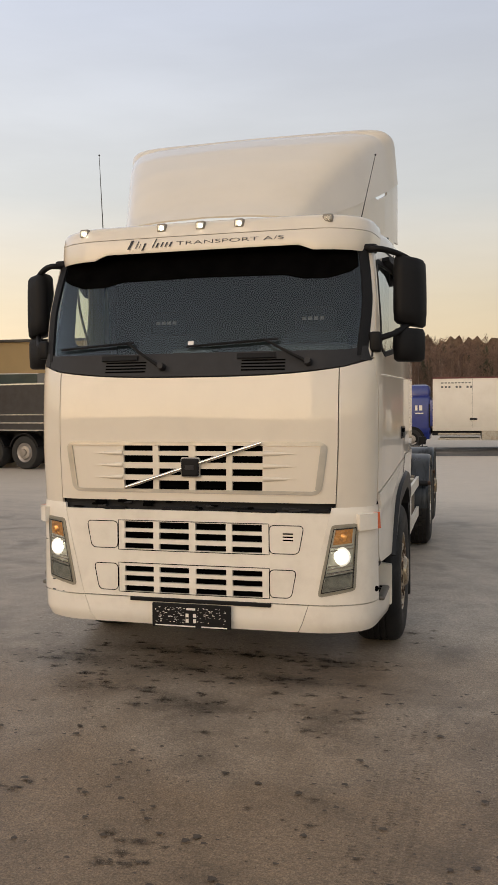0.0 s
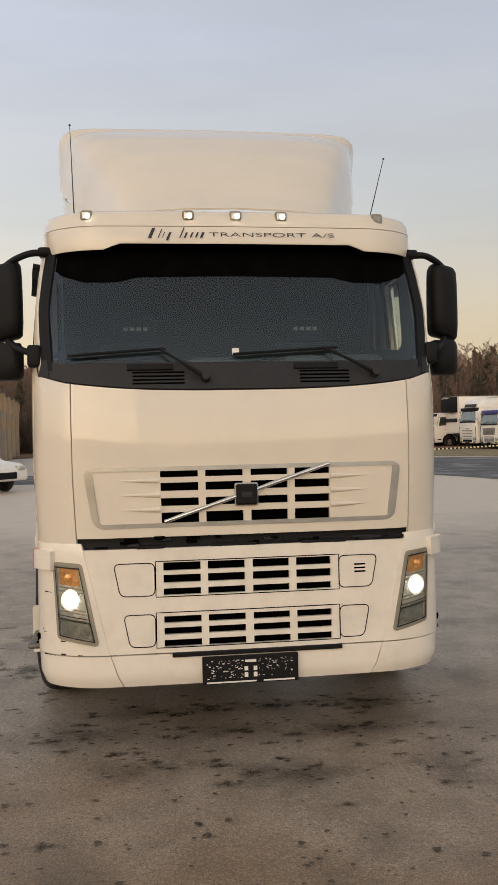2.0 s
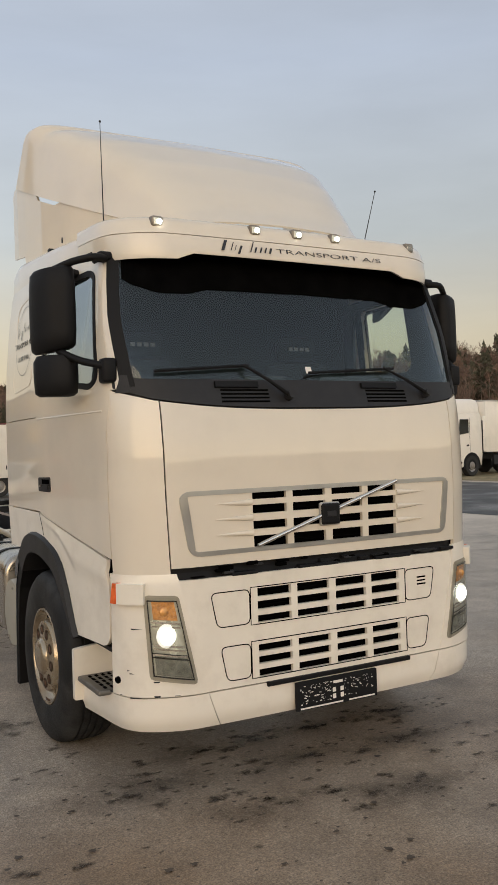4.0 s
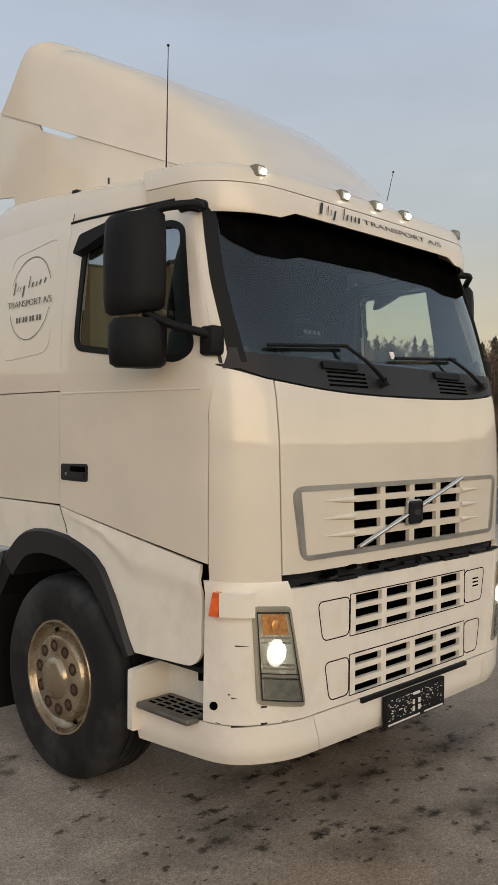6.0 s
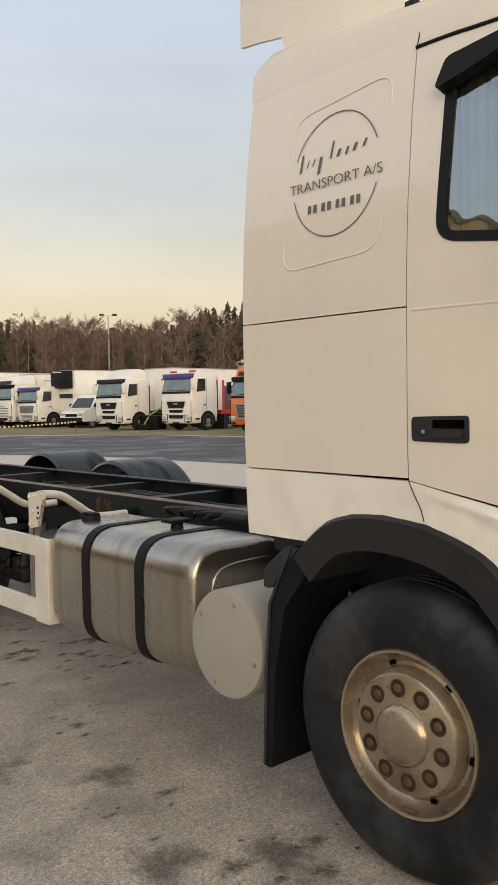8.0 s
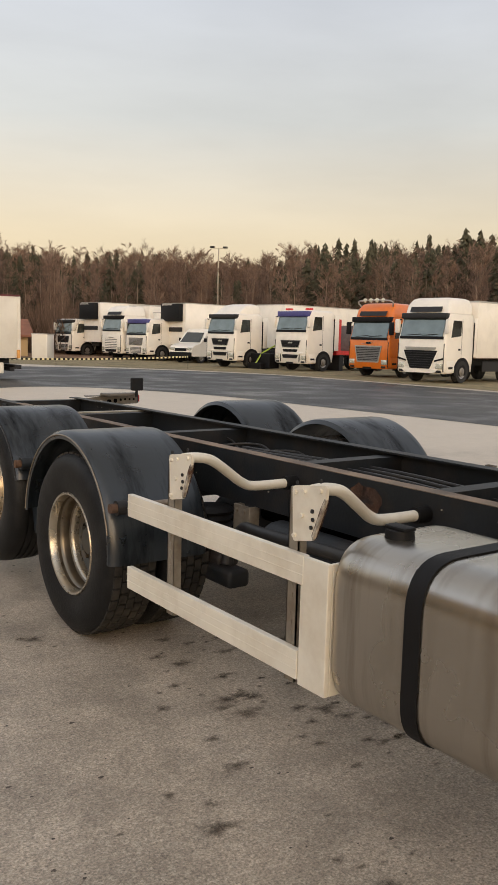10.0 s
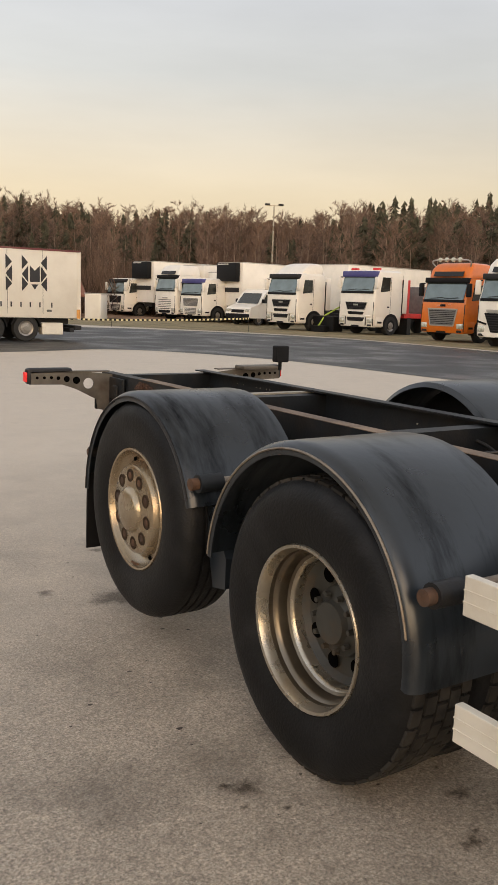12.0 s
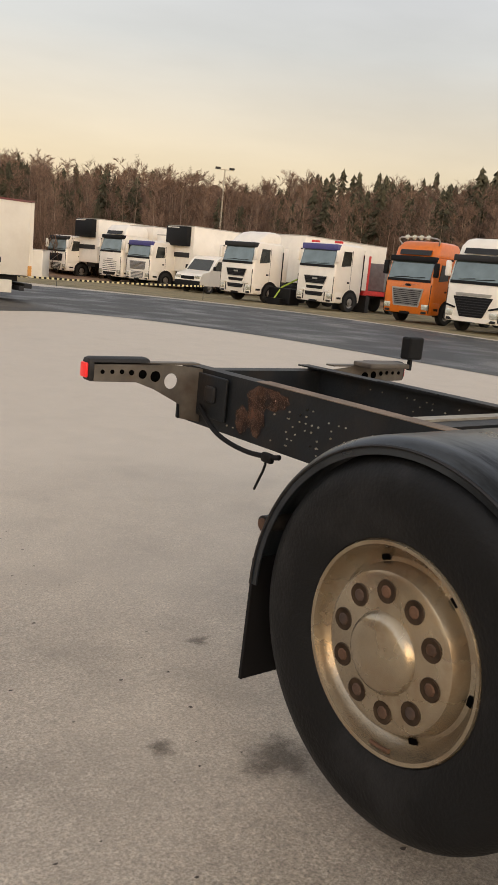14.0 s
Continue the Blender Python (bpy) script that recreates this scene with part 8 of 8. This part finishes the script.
for s_ in (-1, 1):
    part("side_window", slab(BM(), rounded([(1.25, 0.98), (1.68, 1.36), (2.2, 1.41), (3.45, 1.36), (3.8, 1.0)], 0.04, 3), 0, s_ * 0.84, s_ * 0.872), M_FARGLASS, car)
    part("door_post", box(BM(), (s_ * 0.868 - 0.01, 2.38, 0.5), (s_ * 0.868 + 0.01, 2.44, 1.42)), M_TRIM, car)
    part("sill", box(BM(), (s_ * 0.86 - 0.02, 1.2, 0.30), (s_ * 0.86 + 0.02, 3.1, 0.40)), M_BLACK, car)
    part("headlight", box(BM(), (s_ * 0.62 - 0.16, -0.02, 0.66), (s_ * 0.62 + 0.16, 0.2, 0.80), 0.04), M_LAMPBACK, car)
    part("mirror", box(BM(), (s_ * 0.95 - 0.08, 1.30, 0.98), (s_ * 0.95 + 0.08, 1.42, 1.12), 0.03), M_WHITE, car)
    for y in (0.85, 3.4):
        far_wheel(car, s_ * 0.87, y, 0.32, 0.2)
bm = BM()
bm.faces.new([bm.verts.new(v) for v in ((-0.76, 1.02, 0.98), (0.76, 1.02, 0.98), (0.68, 1.54, 1.40), (-0.68, 1.54, 1.40))])
bmesh.ops.translate(bm, verts=bm.verts, vec=(0, -0.015, 0.02))
part("windscreen", thicken(bm, 0.008), M_FARGLASS, car)
part("grille", box(BM(), (-0.4, -0.03, 0.42), (0.4, 0.03, 0.62), 0.03), M_BLACK, car)

# lamp masts, tape barrier
def mast(x, y, h):
    m_ = thing("floodlight_mast", "slim grey floodlight mast", "lamp post", pose(x, y, ground_z(x, y)), "floodlight masts")
    part("pole", cyl(BM(), (0, 0, 0), (0, 0, h), 0.11, 0.06, 10), M_GALV, m_, "", 60)
    part("cross_arm", box(BM(), (-0.7, -0.04, h - 0.06), (0.7, 0.04, h)), M_GALV, m_)
    for s in (-0.6, 0.6):
        part("floodlight", box(BM(), (s - 0.22, -0.18, h - 0.02), (s + 0.22, 0.18, h + 0.14), 0.03), M_TRIM, m_)
    return m_
mast(40.3, 67.3, 9.4).rotation_euler[2] = radians(-30)
mast(6.5, 47.0, 8.8)
tape = thing("tape_barrier", "pale yellow and black hazard tape strung along the verge", "barrier", pose(0, 0, 0))
M_YELLOW = mat("hazard_yellow", (0.72, 0.64, 0.36), 0.6, var=0.1)
pts = smooth_path([(5.0, 43.0, 0.40), (9.5, 43.8, 0.34), (13, 44.0, 0.30), (16, 43.2, 0.34), (18.5, 41.5, 0.46), (20.2, 39.6, 0.62)], 26)
for k in range(len(pts) - 1):
    a, b = pts[k], pts[k + 1]
    bm = BM()
    bm.faces.new([bm.verts.new(v) for v in (a, b, b + Vector((0, 0, 0.09)), a + Vector((0, 0, 0.09)))])
    part("tape_length", thicken(bm, 0.004), M_YELLOW if k % 2 else M_BLACK, tape)
for k in (0, 65, len(pts) - 1):
    p = pts[k]
    part("stake", cyl(BM(), (p.x, p.y, 0), (p.x, p.y, p.z + 0.12), 0.010, seg=6), M_TRIM, tape)

# ---- woods ----
M_TWIG = mat("bare_brown_twigs", (0.195, 0.132, 0.102), 0.95, var=0.25, spec=0.1, scale=0.4, rand=0.5, island=True)
M_SCRUB = mat("brown_scrub", (0.135, 0.090, 0.066), 0.95, var=0.3, spec=0.1, scale=0.4, rand=0.5, island=True)
M_BIRCH = mat("pale_trunks", (0.34, 0.26, 0.205), 0.9, spec=0.1, var=0.35, scale=2.0)
M_SPRUCE = mat("spruce_needles", (0.078, 0.074, 0.050), 0.95, spec=0.1, var=0.3, scale=0.5, rand=0.4, island=True)
M_FLOOR = mat("leaf_littered_soil", (0.26, 0.17, 0.115), 0.95, spec=0.1, var=0.3, scale=0.5, bump=0.5, bscale=4)

bm = BM()
rows = []
for r in (60, 66, 75, 90, 110, 132, 180, 260):
    rows.append([(r * math.cos(a), r * math.sin(a), ground_z(r, 0) + 0.05) for a in span(radians(5), radians(125), 60)])
grid(bm, rows)
tagged(part("woodland_floor", bm, M_FLOOR, None, smooth=40), "brown leaf-littered slope under the woods", "ground", kind="structure")


def stick(vs, fs, a, b, ra, rb):
    """A tapered three-sided limb."""
    d = (b - a).normalized()
    s = d.cross(Vector((0.31, 0.77, 0.55))).normalized()
    t = d.cross(s)
    i = len(vs)
    for p, r in ((a, ra), (b, rb)):
        for k in range(3):
            an = k * math.tau / 3
            vs.append(p + (s * math.cos(an) + t * math.sin(an)) * r)
    for k in range(3):
        fs.append((i + k, i + (k + 1) % 3, i + 3 + (k + 1) % 3, i + 3 + k))


def blade(vs, fs, a, b, w):
    """A fine twig: one long sliver."""
    d = (b - a).normalized()
    s = d.cross(Vector((0.53, -0.61, 0.37))).normalized() * w
    i = len(vs)
    vs += [a - s, a + s, b]
    fs.append((i, i + 1, i + 2))


def bare_tree(seed):
    r = random.Random(seed)
    trunk, twigs = ([], []), ([], [])
    p = Vector((0, 0, 0))
    nodes = []
    for k in range(5):
        q = Vector((r.uniform(-0.012, 0.012), r.uniform(-0.012, 0.012), (k + 1) / 5)) + Vector((p.x, p.y, 0)) * 0.9
        stick(*trunk, p, q, 0.0070 * (1 - k / 5.05), 0.0070 * (1 - (k + 1) / 5.05))
        nodes.append((p, q))
        p = q
    for k in range(22):
        f = 0.22 + 0.775 * r.random() ** 0.75
        a, b = nodes[min(4, int(f * 5))]
        o = a.lerp(b, f * 5 % 1)
        an = r.uniform(0, math.tau)
        ln = (0.17 * (1 - f) + 0.085) * r.uniform(0.75, 1.15)
        d = Vector((math.cos(an), math.sin(an), lerp(2.5, 0.8, f) * r.uniform(0.75, 1.25))).normalized()
        e = o + d * ln
        blade(*twigs, o, e, 0.0019)
        for j in range(7):
            o2 = o.lerp(e, r.uniform(0.2, 1.0))
            d2 = (d + Vector((r.uniform(-0.9, 0.9), r.uniform(-0.9, 0.9), r.uniform(-0.1, 0.9)))).normalized()
            e2 = o2 + d2 * ln * r.uniform(0.3, 0.55)
            blade(*twigs, o2, e2, 0.0015)
            for _ in range(6):
                o3 = o2.lerp(e2, r.uniform(0.2, 1.0))
                d3 = (d2 + Vector((r.uniform(-1, 1), r.uniform(-1, 1), r.uniform(-0.3, 0.8)))).normalized()
                blade(*twigs, o3, o3 + d3 * ln * r.uniform(0.22, 0.46), 0.0014)
    return trunk, twigs


def thicket(seed):
    r = random.Random(seed)
    vs, fs = [], []
    for _ in range(90):
        a = Vector((r.uniform(-0.3, 0.3), r.uniform(-0.3, 0.3), r.uniform(0, 0.4)))
        b = a + Vector((r.uniform(-0.25, 0.25), r.uniform(-0.25, 0.25), r.uniform(0.3, 0.7)))
        blade(vs, fs, a, b, 0.005)
    return vs, fs


def spruce(seed):
    r = random.Random(seed)
    vs, fs = [], []
    stick(vs, fs, Vector((0, 0, 0)), Vector((0, 0, 1)), 0.012, 0.002)
    for k in range(34):
        z = 0.10 + 0.885 * k / 34
        ln = 0.20 * (1 - z) ** 0.8 + 0.015
        for j in range(9):
            an = r.uniform(0, math.tau)
            l2 = ln * r.uniform(0.45, 1.2)
            c, s = math.cos(an), math.sin(an)
            w = 0.013 + 0.024 * (1 - z)
            zt = z + r.uniform(-0.022, 0.022)
            i = len(vs)
            vs += [Vector((0, 0, zt + 0.02)), Vector((c * l2 * 0.6 - s * w, s * l2 * 0.6 + c * w, zt - 0.025)), Vector((c * l2, s * l2, zt - 0.05 * (1 - z) - 0.012)), Vector((c * l2 * 0.6 + s * w, s * l2 * 0.6 - c * w, zt - 0.025))]
            fs += [(i, i + 1, i + 2), (i, i + 2, i + 3)]
    return vs, fs


def scatter(name, kinds, spots, material, label, category):
    """Many trees of a few kinds in one mesh."""
    vert, face = [], []
    base = [(np.array([tuple(v) for v in vs], dtype=np.float32), fs) for vs, fs in kinds]
    count = 0
    for x, y, z, h, w, turn, k in spots:
        v, f = base[k % len(base)]
        c, s = math.cos(turn), math.sin(turn)
        out = np.empty_like(v)
        out[:, 0] = x + (v[:, 0] * c - v[:, 1] * s) * h * w
        out[:, 1] = y + (v[:, 0] * s + v[:, 1] * c) * h * w
        out[:, 2] = z + v[:, 2] * h
        vert.append(out)
        face += [tuple(i + count for i in q) for q in f]
        count += len(v)
    me = bpy.data.meshes.new(name)
    me.from_pydata(np.concatenate(vert).tolist(), [], face)
    me.materials.append(material)
    return tagged(new(name, me), label, category, kind="stuff")


DIP = 56.8  # bearing of a dip in the tree tops
rnd = random.Random(11)
bare = [bare_tree(s) for s in range(7)]
firs = [spruce(s) for s in range(4)]
spots_b, spots_f = [], []
for k in range(2150):
    a = radians(rnd.uniform(12, 108))
    d = 76 + 46 * rnd.random() ** 0.8
    # a gap of lower trees, and more firs to the right
    x, y = d * math.cos(a), d * math.sin(a)
    deg = math.degrees(a)
    h = rnd.uniform(10.0, 12.2) * (1 + 0.05 * math.sin(deg * 0.35) + 0.03 * math.sin(deg * 1.1)) * (0.80 + 0.26 * (d - 76) / 46) * (0.68 if deg > 77 else 0.85 if deg > 58 else 0.94) * (1 - 0.20 * math.exp(-((deg - DIP) / 2.4) ** 2))
    z = ground_z(x, y) - 0.2
    pf = (0.46 if deg < 55 else 0.55 if 63 < deg < 82 else 0.16) if d > 81 else 0.0
    if rnd.random() < pf:
        spots_f.append((x, y, z, h * (rnd.uniform(0.9, 1.22) if deg < 52 else rnd.uniform(0.82, 1.06)), rnd.uniform(0.7, 1.1), rnd.uniform(0, 6.3), k))
    else:
        spots_b.append((x, y, z, h, rnd.uniform(0.8, 1.3), rnd.uniform(0, 6.3), k))
scatter("bare_wood_trunks", [t for t, _ in bare], spots_b, M_BIRCH, "pale thin trunks of a leafless wood", "woods")
scatter("bare_wood_twigs", [t for _, t in bare], spots_b, M_TWIG, "reddish-brown leafless branches of the wood", "woods")
scatter("spruce_wood", firs, spots_f, M_SPRUCE, "dark green spruces among bare trees", "woods")
# undergrowth at the edge of the wood
spots_u = []
for k in range(5200):
    a = radians(rnd.uniform(12, 108))
    d = rnd.uniform(68, 112)
    x, y = d * math.cos(a), d * math.sin(a)
    spots_u.append((x, y, ground_z(x, y) - 0.3, rnd.uniform(1.8, 5.4), rnd.uniform(0.7, 1.3), rnd.uniform(0, 6.3), k))
scatter("undergrowth", [thicket(s) for s in range(5)], spots_u, M_SCRUB, "brown thicket at the edge of the woods", "bushes")

# the deep wood behind closes the gaps
bm = BM()
rows = [[], [], []]
for k in range(420):
    a = radians(lerp(2, 128, k / 419))
    r = 124
    top = ground_z(r, 0) + 8.0 + 0.5 * math.sin(k * 0.11) + rnd.uniform(-0.9, 0.9)
    rows[0].append((r * math.cos(a), r * math.sin(a), 0))
    rows[1].append(((r + 1) * math.cos(a), (r + 1) * math.sin(a), top * 0.6))
    rows[2].append(((r + 2) * math.cos(a), (r + 2) * math.sin(a), top))
grid(bm, rows)
M_DEEP = mat("deep_wood", (0.125, 0.086, 0.064), 1.0, var=0.5, scale=1.4, spec=0.0, dark=(0.10, 0.085, 0.06), dscale=0.35, damount=0.7)
tagged(part("backdrop", bm, M_DEEP), "dim brown depth of the far woods", "woods", kind="structure")

# wooded horizon on the other sides of the yard
bm = BM()
rows = [[], [], []]
for k in range(400):
    a = radians(lerp(126, 364, k / 399))
    top = 8.5 + 1.6 * math.sin(k * 0.07) + rnd.uniform(-1.2, 1.2)
    for row, r, z in zip(rows, (150, 151, 152), (-0.5, top * 0.6, top)):
        row.append((r * math.cos(a), r * math.sin(a), z + ground_z(150, 0) * 0.5))
grid(bm, rows)
tagged(part("backdrop", bm, M_DEEP), "dim wooded horizon round the yard", "woods", kind="structure")
